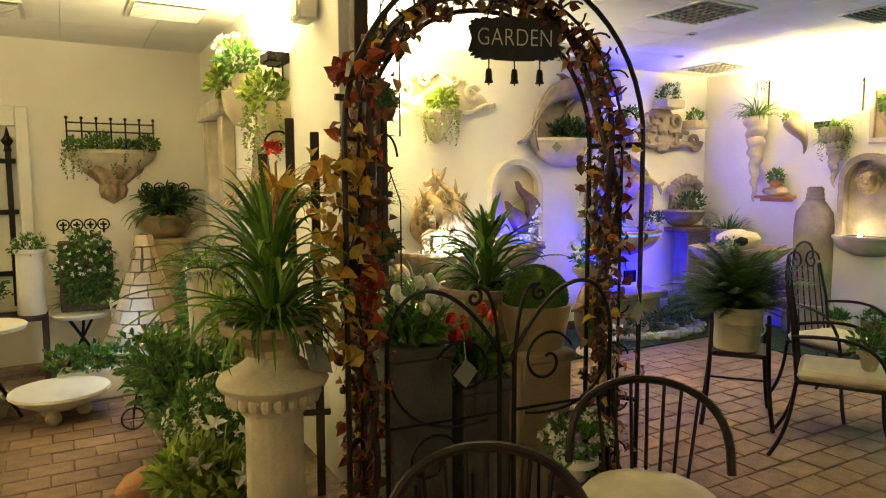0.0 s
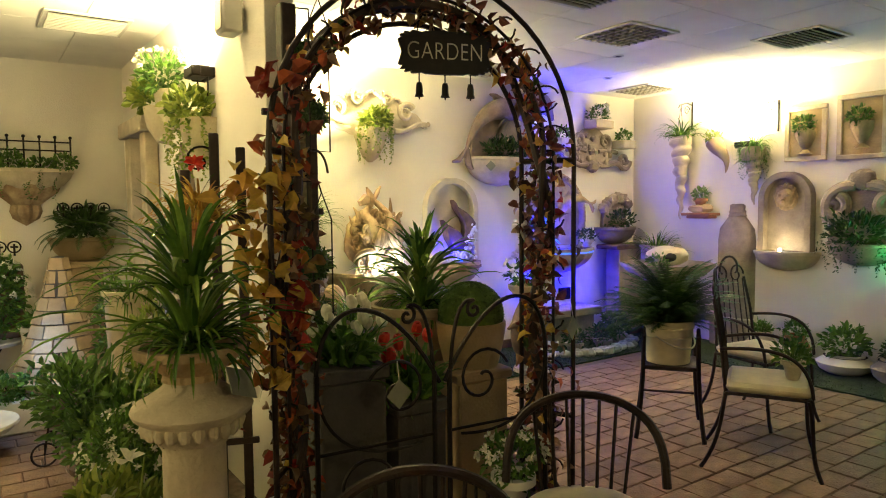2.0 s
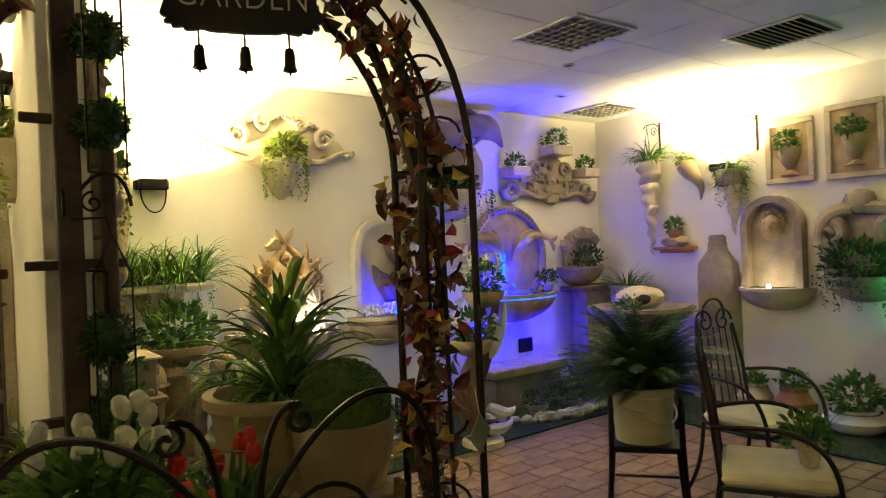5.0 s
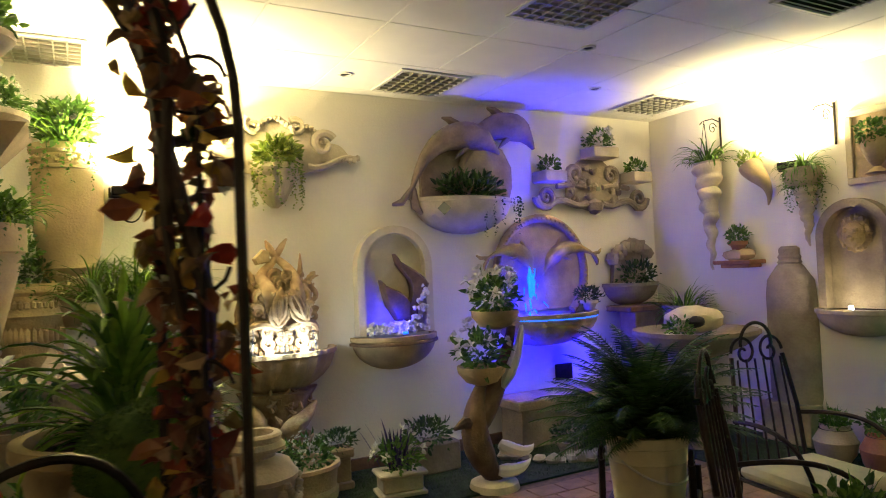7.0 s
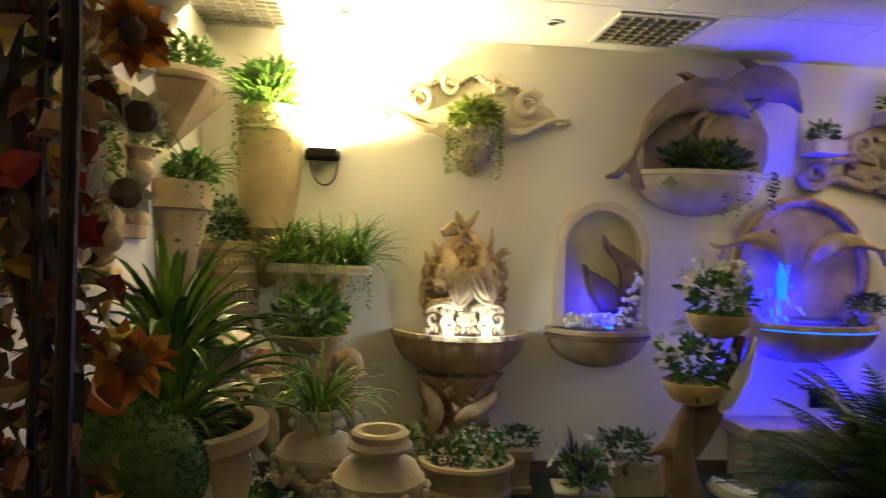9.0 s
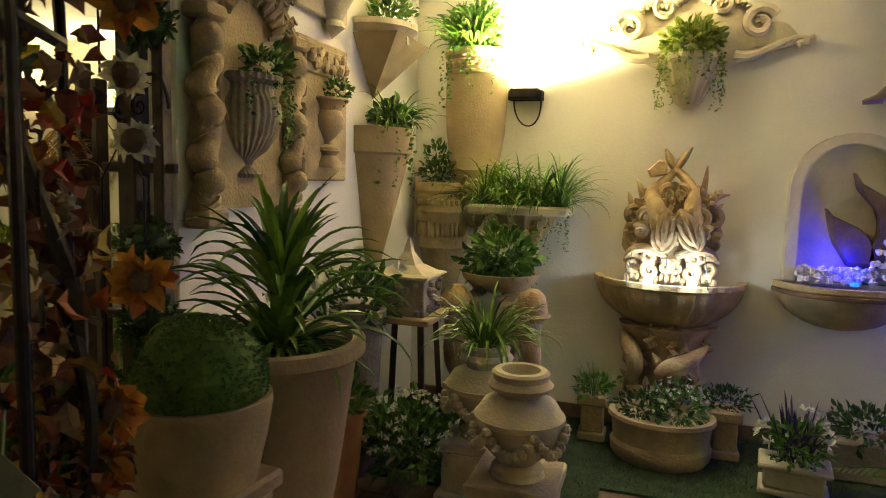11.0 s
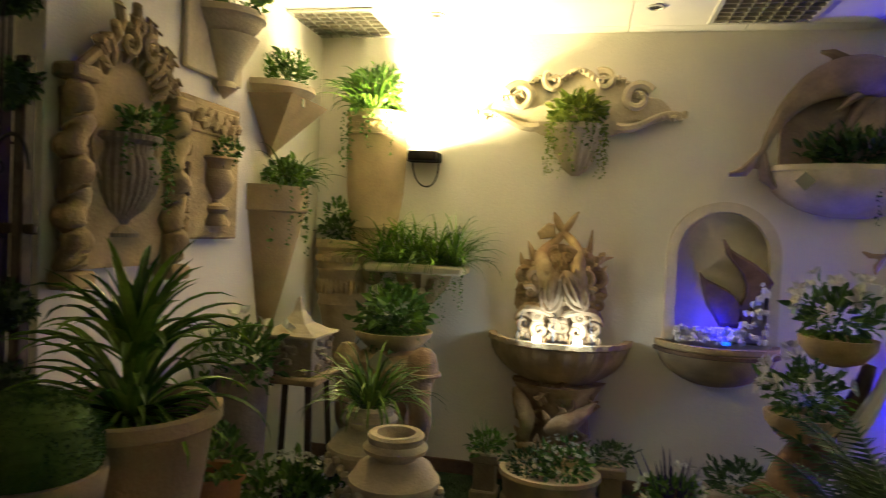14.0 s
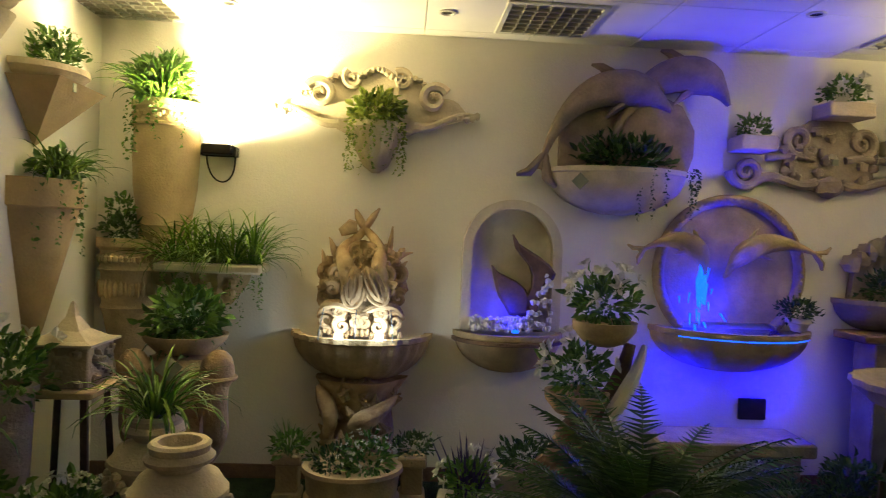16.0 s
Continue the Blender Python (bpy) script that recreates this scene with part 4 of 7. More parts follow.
fill(ob, "bushy", (-0.02, -0.1, 0.72), 0.11, 0.5)

# ---- planters on the partition's fountain side (facing +x) ----
ob = thing("stone_mirror_panel", "carved stone wall panel with twisted columns and a planted urn", "wall panel", (XB, 3.29, 1.66), 90)
for sg in (-1, 1):
    s = Mesh()
    n = 60
    prof = []
    for i in range(n):
        z = -0.36 + 0.62 * i / (n - 1)
        a = i * 0.55
        prof.append((sg * 0.27 + 0.012 * math.cos(a), -0.05 + 0.012 * math.sin(a), z))
    s.tube(prof, [0.045 + 0.012 * math.sin(i * 0.85) for i in range(n)], 10)
    s.box(sg * 0.27 - 0.06, -0.1, 0.26, sg * 0.27 + 0.06, -0.002, 0.31, 0.01)
    s.blob((sg * 0.27, -0.05, 0.22), (0.055, 0.05, 0.04), 2, 0.4, 10)
    s.box(sg * 0.27 - 0.06, -0.1, -0.42, sg * 0.27 + 0.06, -0.002, -0.36, 0.01)
    part("twisted_column", s, STONE, ob)
part("backing", Mesh().plate(arch_outline(-0.26, 0.26, -0.36, 0.42, 16), -0.03, -0.002), STONE, ob)
s = Mesh()
rnd = random.Random(31)
for k in range(34):
    t = math.pi * rnd.uniform(0.16, 0.84)
    r0 = rnd.uniform(0.13, 0.24)
    r1 = r0 + rnd.uniform(0.06, 0.10)
    c, d = math.cos(t + rnd.uniform(-0.12, 0.12)), math.sin(t) * (1.1 + 0.1 * math.sin(t) ** 6)
    y = -0.04 - rnd.uniform(0, 0.02)
    part("acanthus_leaf", Mesh().tube([(r0 * c, y, 0.20 + r0 * d), ((r0 + r1) / 2 * c + 0.006, y - 0.02, 0.20 + (r0 + r1) / 2 * d), (r1 * c, y - 0.025, 0.20 + r1 * d), (r1 * c + rnd.uniform(-0.02, 0.02), y - 0.045, 0.18 + r1 * d)], [0.008, 0.019, 0.017, 0.005], 7), STONE, ob)
for sg in (-1, 1):
    s.tube(bez((sg * 0.29, -0.05, 0.24), (sg * 0.27, -0.06, 0.36), (sg * 0.18, -0.06, 0.34), (sg * 0.16, -0.06, 0.44)), [0.02] * 14, 7)
for sg in (-1, 1):
    s.tube(spiral(sg * 0.06, 0.44, 0.05, 1.3, 1.5, sg, -0.08), [0.018 - 0.0004 * i for i in range(26)], 7)
part("crest", s, STONE, ob, "carved leaf and scroll crest")
part("urn", Mesh().lathe([(0.001, 0.09), (0.125, 0.09), (0.13, 0.12), (0.15, 0.12), (0.147, 0.10), (0.118, 0.085), (0.116, 0.06), (0.14, 0.02), (0.143, -0.03), (0.128, -0.09), (0.09, -0.15), (0.045, -0.185), (0.035, -0.205), (0.075, -0.235), (0.075, -0.25), (0.001, -0.25)], 96, 180, 360, None, 0.022, 32), GREYSTONE, ob)
part("urn_handle", Mesh().tube(bez((-0.13, -0.03, 0.13), (-0.2, -0.03, 0.12), (-0.18, -0.03, 0.0), (-0.12, -0.03, -0.05)), 0.012).tube(bez((0.13, -0.03, 0.13), (0.2, -0.03, 0.12), (0.18, -0.03, 0.0), (0.12, -0.03, -0.05)), 0.012), STONE, ob)
fill(ob, "ivy", (0.02, -0.08, 0.11), 0.14, 1.0)

ob = thing("plaque_planter", "rectangular carved stone plaque with a goblet urn and small plant", "wall panel", (XB, 3.86, 1.70), 90)
s = Mesh().box(-0.23, -0.035, -0.30, 0.23, -0.002, 0.31, 0.008).box(-0.19, -0.05, 0.16, 0.2, -0.03, 0.28, 0.006)
for k in range(16):
    s.blob((-0.16 + 0.022 * k, -0.055, 0.22 + 0.025 * math.sin(k * 1.9)), (0.028, 0.018, 0.028), k, 0.6, 8)
for k in range(5):
    s.blob((-0.2, -0.045, 0.08 - 0.08 * k), (0.02, 0.018, 0.035), k, 0.4, 8)
part("plaque", s, STONE, ob)
part("urn", Mesh().lathe([(0.001, 0.05), (0.085, 0.05), (0.1, 0.07), (0.105, 0.06), (0.075, 0.035), (0.068, 0.015), (0.085, -0.02), (0.08, -0.06), (0.045, -0.10), (0.025, -0.12), (0.025, -0.135), (0.06, -0.15), (0.065, -0.165), (0.045, -0.185), (0.07, -0.215), (0.075, -0.24), (0.001, -0.24)], 24, 180, 360, pose(0.03, -0.03, 0)), TAN, ob)
fill(ob, "bushy", (0.03, -0.09, 0.06), 0.09, 0.7)

ob = thing("wall_bracket", "pale stone wall bracket shelf with a bowl of trailing plant", "wall planter", (XB, 3.86, 2.12), 90)
part("back", Mesh().box(-0.22, -0.03, 0.0, 0.24, -0.002, 0.32, 0.008), PALE, ob)
part("corbel", Mesh().lathe([(0.15, 0.2), (0.12, 0.14), (0.07, 0.05), (0.05, 0.0), (0.06, -0.03), (0.001, -0.08)], 20, 180, 360, pose(0.08, -0.028, 0)), PALE, ob)
part("bowl", half_bowl(0.34, 0.12, 0.2, 0.3), PALE, ob).matrix_basis = pose(0.05, -0.01, 0.30)
fill(ob, "bushy", (0.05, -0.1, 0.3), 0.17, 0.8)

ob = thing("pyramid_planter", "smooth tan inverted pyramid wall planter with a flowering plant", "wall planter", (XB, 4.44, 2.13), 90)
part("body", Mesh().add([(-0.23, -0.002, 0), (0.23, -0.002, 0), (0.23, -0.24, 0), (-0.23, -0.24, 0), (0, -0.01, -0.30), (-0.2, -0.03, 0), (0.2, -0.03, 0), (0.2, -0.21, 0), (-0.2, -0.21, 0)], [(3, 2, 4), (2, 1, 4), (0, 3, 4), (1, 0, 4), (0, 1, 6, 5), (1, 2, 7, 6), (2, 3, 8, 7), (3, 0, 5, 8)]), TAN, ob, smooth=False)
part("bowl", half_bowl(0.44, 0.1, 0.22, 0.3), PALE, ob).matrix_basis = pose(0, -0.01, 0.075)
part("price_tag", Mesh().box(-0.12, -0.246, -0.05, -0.09, -0.242, -0.01), TAG, ob)
fill(ob, "daisies", (0, -0.1, 0.06), 0.16, 1.0)
fill(ob, "spiky", (0, -0.1, 0.1), 0.13, 0.5)

ob = thing("cone_planter", "tall tan half-cone wall planter with spidery trailing plant", "wall planter", (XB, 4.46, 1.68), 90)
part("body", Mesh().lathe([(0.001, -0.02), (0.19, -0.02), (0.19, 0), (0.22, 0), (0.22, -0.13), (0.2, -0.14), (0.2, -0.16), (0.06, -0.72), (0.03, -0.8), (0.001, -0.81)], 28, 180, 360), TAN, ob)
fill(ob, "ivy", (0, -0.12, 0), 0.18, 0.8)
fill(ob, "spider", (0, -0.12, 0), 0.22, 0.6)

# ---- planters on the east wall (facing -x) ----


def screw_shell(y, ztop, length, r, style, label):
    """A long spiral shell hung point down."""
    ob = thing("shell_planter", label, "wall planter", (XC - r - 0.01, y, ztop), -90, "spiral shell planters")
    prof = [(0.001, -0.03), (r * 0.85, -0.03), (r * 0.9, 0)]
    n = 56
    for i in range(n):
        t = i / (n - 1)
        prof.append((r * (1 - t * 0.93) * (0.76 + 0.24 * abs(math.sin(t * math.pi * 8.5)) ** 0.7), -t * length))
    s = Mesh().lathe(prof, 24, 0, 360)
    s.v = [(x + 0.012 * math.sin(z * 40) * r / 0.12, q, z + 0.35 * x * 0.4) for x, q, z in s.v]
    part("shell", s, PALE, ob)
    part("hook", Mesh().tube([(0, r - 0.01, 0.02), (0, r + 0.006, 0.03)], 0.006), IRON, ob)
    fill(ob, style, (0, 0, -0.02), r * 1.9, 0.9)


screw_shell(4.40, 2.16, 0.87, 0.125, "spider", "long cream spiral shell wall planter with arching plant")
screw_shell(3.60, 1.86, 0.42, 0.085, "spider", "short grey spiral shell wall planter under a round pot")
ob = thing("hanging_pot", "round dark planter with drooping grass above a spiral shell", "wall planter", (XC - 0.12, 3.60, 1.86), -90)
part("pot", Mesh().lathe([(0.001, 0.13), (0.1, 0.13), (0.115, 0.14), (0.125, 0.06), (0.1, 0.01), (0.001, 0.0)], 22), GREYSTONE, ob)
SEED[0] += 1
rnd = random.Random(SEED[0])
g = Mesh()
blades(g, (0, 0, 0.12), 90, 0.24, 0.014, rnd, (10, 80), 1.4, 0.06)
trailing(g, (0, 0, 0.14), 0.13, 0.11, 26, 0.3, rnd, 0.026, 0.4)
part("foliage", g, G_MID, ob, smooth=False)
ob = thing("horn_planter", "curved stone horn wall planter with yellow-green plant", "wall planter", (XC, 3.98, 2.03), -90)
part("horn", Mesh().tube(bez((-0.05, -0.12, 0.06), (0.02, -0.12, -0.06), (0.12, -0.08, -0.1), (0.04, -0.04, -0.26)), [0.085, 0.084, 0.08, 0.075, 0.068, 0.06, 0.053, 0.046, 0.038, 0.032, 0.026, 0.02, 0.014, 0.006], 12), TAN, ob)
fill(ob, "yellow", (-0.05, -0.12, 0.05), 0.11, 0.8)
ob = thing("wall_shelf", "small terracotta wall shelf carrying a leafy plant pot", "wall shelf", (XC, 4.18, 1.36), -90)
part("shelf", Mesh().box(-0.17, -0.2, -0.03, 0.17, -0.002, 0.0, 0.006).box(-0.13, -0.16, -0.06, 0.13, -0.002, -0.03, 0.006), TERRA, ob)
part("rockery", Mesh().blob((0, -0.1, 0.04), (0.14, 0.09, 0.05), 3, 0.5, 12), TAN, ob)
potted("potted_plant", "small clay pot with a leafy plant on the wall shelf", (XC - 0.1, 4.18, 1.43), 0.06, 0.045, 0.08, "bushy", 0.11, TERRA)
for y, zt in ((4.36, 2.52), (3.42, 2.42)):
    ob = thing("wall_hook", "black wrought iron scroll hook on the wall", "hook", (XC, y, zt), -90, "iron wall hooks")
    part("bar", Mesh().box(-0.008, -0.012, -0.28, 0.008, -0.002, 0.02, 0.002), IRON, ob)
    part("arm", Mesh().tube([(0, -0.01, -0.02), (0, -0.1, 0.0), (0, -0.22, -0.03), (0, -0.25, -0.06)], 0.005).tube([(p[1], p[0] - 0.1, p[2]) for p in spiral(0.0, -0.08, 0.05, 1.4, 0.3, 1, 0.0)], 0.004), IRON, ob)
    if y > 4:
        part("chain", Mesh().tube([(0, -0.2, -0.03), (0, -0.17, -0.3)], 0.003).tube([(0, -0.2, -0.03), (0, -0.26, -0.3)], 0.003), IRON, ob)
# standing half bottle jar
ob = thing("stone_jar", "tall grey-brown stone bottle relief with a ribbed neck", "wall panel", (XC, 3.82, 0.30), -90)
part("body", Mesh().lathe([(0.001, 0), (0.19, 0), (0.2, 0.05), (0.2, 0.78), (0.185, 0.9), (0.11, 1.0), (0.09, 1.02)], 28, 180, 360, None, 0, 1, 1, 0.55), GREYSTONE, ob)
part("neck", Mesh().lathe([(0.09, 1.02), (0.1, 1.03), (0.085, 1.05), (0.095, 1.07), (0.08, 1.09), (0.085, 1.13), (0.06, 1.15), (0.001, 1.15)], 24, 180, 360, None, 0, 1, 1, 0.6), GREYSTONE, ob)
part("stand", Mesh().box(-0.2, -0.16, -0.29, 0.2, -0.002, -0.001, 0.01), GREYSTONE, ob)
# lion niche
ob = thing("lion_fountain", "stone niche wall fountain with a lion mask and lit half bowl", "fountain", (XC, 3.30, 0), -90)
oo, ii = arch_outline(-0.25, 0.25, 1.0, 1.75, 18), arch_outline(-0.195, 0.195, 1.0, 1.69, 18)
n = len(oo)
s = Mesh().add([(x, -0.10, z) for x, z in oo] + [(x, -0.10, z) for x, z in ii] + [(x, -0.02, z) for x, z in ii] + [(x, -0.002, z) for x, z in oo],
               [(i, i + 1, n + i + 1, n + i) for i in range(1, n - 1)] + [(n, n + n - 1, n - 1, 0)] + [(n + i, n + (i + 1) % n, 2 * n + (i + 1) % n, 2 * n + i) for i in range(n)] + [(i, 3 * n + i, 3 * n + (i + 1) % n, (i + 1) % n) for i in range(n)] + [tuple(range(2 * n, 3 * n))])
part("niche", s, GREYSTONE, ob)
mask = part("lion_mask", Mesh().blob((0, -0.07, 1.50), (0.085, 0.06, 0.09), 3, 0.2, 14), STONE, ob, "carved lion mask")
for k in range(18):
    a = 2 * math.pi * k / 18
    part("mane_lock", Mesh().blob((0.085 * math.cos(a), -0.05, 1.51 + 0.095 * math.sin(a)), (0.03, 0.025, 0.035), k, 0.6, 8), STONE, mask)
part("muzzle", Mesh().blob((0, -0.125, 1.475), (0.032, 0.03, 0.028), 1, 0.2, 8), STONE, mask)
for sg in (-1, 1):
    part("brow", Mesh().blob((sg * 0.035, -0.115, 1.53), 0.02, 2, 0.2, 7), STONE, mask)
part("bowl", half_bowl(0.60, 0.19, 0.25, 0.05, 0.025), PALE, ob).matrix_basis = pose(0, 0, 1.0)
part("lamp", Mesh().lathe([(0.001, 1.03), (0.015, 1.025), (0.016, 1.0)], 10, 0, 360, pose(0, -0.15, 0)), LED, ob, "small lamp in the bowl, lit")
# framed urn plaques
for y, z0, z1, w in ((3.15, 1.84, 2.35, 0.38), (2.67, 1.83, 2.40, 0.41), (2.17, 1.83, 2.44, 0.42)):
    ob = thing("plaque_planter", "square stone wall plaque framing an urn with green plant", "wall panel", (XC, y, (z0 + z1) / 2), -90, "square urn plaques")
    hh, hw = (z1 - z0) / 2, w / 2
    part("frame", Mesh().box(-hw, -0.04, -hh, hw, -0.002, -hh + 0.045, 0.006).box(-hw, -0.04, hh - 0.045, hw, -0.002, hh, 0.006).box(-hw, -0.04, -hh + 0.045, -hw + 0.045, -0.002, hh - 0.045, 0.006).box(hw - 0.045, -0.04, -hh + 0.045, hw, -0.002, hh - 0.045, 0.006), PALE, ob)
    part("panel", Mesh().box(-hw + 0.04, -0.018, -hh + 0.04, hw - 0.04, -0.002, hh - 0.04), STONE, ob)
    part("urn", Mesh().lathe([(0.001, 0.02), (0.085, 0.02), (0.095, 0.04), (0.09, -0.03), (0.05, -0.12), (0.02, -0.15), (0.07, -0.19), (0.001, -0.19)], 20, 180, 360, pose(0, -0.015, 0)), STONE, ob)
    fill(ob, "bushy", (0, -0.08, 0.03), 0.12, 0.9)
# big scroll planter
ob = thing("scroll_planter", "large grey scrolled stone wall planter with dark drooping fern", "wall planter", (XC, 2.64, 1.10), -90)
s = Mesh()
s.blob((0, -0.06, 0.55), (0.12, 0.05, 0.09), 3, 0.3, 14)
for sg in (-1, 1):
    s.tube(spiral(sg * 0.22, 0.32, 0.11, 1.3, 1.2, sg, -0.06), [0.05 - 0.001 * i for i in range(26)], 9)
    s.tube(bez((sg * 0.05, -0.06, 0.5), (sg * 0.2, -0.07, 0.52), (sg * 0.35, -0.06, 0.4), (sg * 0.27, -0.05, 0.18)), [0.05] * 14, 9)
s.plate([(-0.28, 0), (0.28, 0), (0.27, 0.32), (0.12, 0.46), (-0.12, 0.46), (-0.27, 0.32)], -0.04, -0.002)
part("backplate", s, GREYSTONE, ob)
part("bowl", half_bowl(0.56, 0.2, 0.24, 0.2), GREYSTONE, ob)
fill(ob, "dark", (0, -0.14, 0.0), 0.3, 1.3)
SEED[0] += 1
g = Mesh()
trailing(g, (0, -0.16, 0.03), 0.3, 0.12, 40, 0.26, random.Random(SEED[0]), 0.03, 0.4)
part("trailing_foliage", g, G_DARK, ob, smooth=False)
# green lit niche
ob = thing("niche_fountain", "round-headed grey stone niche glowing with green light", "fountain", (XC, 2.04, 0), -90)
part("niche", Mesh().plate(arch_outline(-0.27, 0.27, 0.82, 1.56, 18), -0.06, -0.002, None, 0.06), GREYSTONE, ob)
part("bowl", half_bowl(0.6, 0.2, 0.28, 0.1), GREYSTONE, ob).matrix_basis = pose(0, 0, 0.82)
part("lamp", Mesh().box(-0.12, -0.075, 0.86, 0.12, -0.065, 1.2, 0.01), LEDG, ob, "green lamp panel, lit")
fill(ob, "bushy", (0.0, -0.16, 1.2), 0.14, 0.6)

# shell bowl fountain on its pedestal
ob = thing("shell_bowl_fountain", "wide stone bowl on a pedestal with a large pale shell", "fountain", (5.68, 4.20, 0))
part("pedestal", Mesh().lathe([(0.001, 0.009), (0.2, 0.009), (0.2, 0.06), (0.12, 0.12), (0.1, 0.4), (0.13, 0.6), (0.2, 0.68)], 28), GREYSTONE, ob)
part("bowl", Mesh().lathe([(0.001, 0.78), (0.36, 0.82), (0.42, 0.86), (0.45, 0.86), (0.45, 0.83), (0.36, 0.75), (0.2, 0.68), (0.001, 0.66)], 40, 0, 360, None, 0.02, 20), GREYSTONE, ob)
s = Mesh().blob((0, 0, 0.93), (0.24, 0.2, 0.1), 5, 0.15, 22)
part("shell", s, PALE, ob, "large pale shell")
# no hole is cut: a black lump gives the opening its shade
part("shell_mouth_shade", Mesh().blob((-0.13, -0.13, 0.93), (0.07, 0.06, 0.045), 2, 0.2, 12), SHADE, ob, "dark lump coloured as the shell's shaded opening")
fill(ob, "bushy", (-0.25, -0.08, 0.82), 0.13, 0.8)
potted("potted_plant", "grassy dark green plant in a tall grey stone pot", (6.05, 4.62, 0.008), 0.16, 0.12, 1.0, "grass", 0.26, GREYSTONE)

# rocks round the water feature
ob = thing("rock_border", "low border of rounded pale rocks round the fountain", "rocks", (0, 0, 0))
for k in range(70):
    r2 = random.Random(k)
    a = r2.uniform(0, math.pi)
    rr = r2.uniform(0.55, 0.66)
    q = r2.uniform(0.025, 0.06)
    s = Mesh().blob((5.0 + rr * math.cos(a) * 1.1, 4.86 - rr * 0.85 * math.sin(a), 0.006 + q * 0.6), (q * 1.2, q, q * 0.75), k, 0.4, 8)
    part("rock", s, ROCK, ob)
for (x, y, r, st) in ((4.72, 4.55, 0.16, "dark"), (5.05, 4.48, 0.2, "dark"), (5.42, 4.6, 0.2, "dark"), (5.6, 4.8, 0.18, "bushy")):
    potted("potted_plant", "low dark plant in a small pot among the rocks", (x, y, 0.01), 0.08, 0.06, 0.1, st, r, GREYSTONE)
# pots along the east wall
for (y, x, rt, hh, st, m, lb) in ((3.05, 5.98, 0.11, 0.26, "bushy", TERRA, "round terracotta jar with a small leafy plant on turf"), (3.38, 6.02, 0.11, 0.24, "spiky", PALE, "pale round pot with a spiky plant on turf"), (2.62, 5.98, 0.18, 0.16, "bushy", WHITE, "white stone trough planter on a low stand"), (2.2, 5.95, 0.16, 0.2, "dark", GREYSTONE, "grey stone pot with a dark leafy plant")):
    potted("potted_plant", lb, (x, y, 0.01), rt, rt * 0.7, hh, st, rt * 1.25, m, shape=[(0.001, hh * 0.86), (rt * 0.7, hh * 0.86), (rt * 0.72, hh), (rt * 0.85, hh), (rt * 0.8, hh * 0.9), (rt * 1.25, hh * 0.55), (rt * 1.1, hh * 0.2), (rt * 0.8, 0), (0.001, 0)])

# ---- pots standing by the partition and fountains ----
URN = [(0.001, 0.36), (0.06, 0.36), (0.075, 0.41), (0.1, 0.41), (0.11, 0.40), (0.105, 0.375), (0.125, 0.355), (0.12, 0.34), (0.085, 0.335), (0.08, 0.31), (0.14, 0.285), (0.168, 0.24), (0.175, 0.235), (0.175, 0.215), (0.165, 0.21), (0.15, 0.13), (0.09, 0.07), (0.07, 0.05), (0.1, 0.03), (0.105, 0), (0.001, 0)]


def garland_urn(name, label, place, sc=1.0):
    ob = thing(name, label, "urn", place, 0, "garlanded urns", sc)
    part("body", Mesh().lathe(URN, 36), PALE, ob)
    for k in range(6):
        for j in range(9):
            a = 2 * math.pi * (k + j / 8) / 6
            z = 0.20 - 0.075 * math.sin(math.pi * j / 8)
            r = 0.178 - 0.25 * (0.2 - z) * 0.4
            if j < 8:
                part("bead", Mesh().blob((r * math.cos(a), r * math.sin(a), z), 0.022, j, 0.2, 8), PALE, ob)
    return ob


def plinth(place, w, h, m=GREYSTONE, label="square weathered stone plinth"):
    ob = thing("plinth", label, "plinth", place)
    part("base", Mesh().box(-w, -w, 0, w, w, h * 0.25, 0.01), m, ob)
    part("block", Mesh().box(-w * 0.85, -w * 0.85, h * 0.25, w * 0.85, w * 0.85, h * 0.85, 0.008), m, ob)
    part("cap", Mesh().box(-w * 0.95, -w * 0.95, h * 0.85, w * 0.95, w * 0.95, h, 0.008), m, ob)


plinth((2.25, 3.47, 0), 0.17, 0.36)
garland_urn("urn", "pale garlanded stone urn standing empty on a plinth", (2.25, 3.47, 0.36), 0.95)
plinth((2.0, 3.93, 0.0), 0.17, 0.30, PALE, "pale square stone plinth with cut corners")
o = garland_urn("urn", "pale garlanded urn planted with arching grass", (2.0, 3.93, 0.30), 1.0)
fill(o, "spider", (0, 0, 0.40), 0.26, 1.1)
# face jar with fern
ob = thing("face_jar", "ochre carved figure jar carrying a bowl of bushy fern", "planter", (1.90, 4.60, 0.008))
s = Mesh().lathe([(0.001, 0.0), (0.2, 0.0), (0.2, 0.05), (0.13, 0.12), (0.14, 0.5), (0.19, 0.62), (0.2, 0.78), (0.16, 0.82), (0.001, 0.83)], 26, 0, 360, None, 0.05, 9)
for sg in (-1, 1):
    s.tube(bez((sg * 0.14, -0.08, 0.3), (sg * 0.26, -0.14, 0.5), (sg * 0.16, -0.2, 0.62), (sg * 0.2, -0.1, 0.82)), [0.03, 0.04, 0.05, 0.055, 0.06, 0.06, 0.06, 0.06, 0.06, 0.065, 0.07, 0.07, 0.06, 0.03], 10)
    s.blob((sg * 0.20, -0.14, 0.77), (0.085, 0.08, 0.105), sg + 2, 0.12, 14)
    s.tube([(sg * 0.20 + 0.088 * math.cos(a), -0.14 + 0.083 * math.sin(a), 0.74) for a in [0.35 * j for j in range(19)]], 0.012, 6)
part("figure", s, OCHRE, ob)
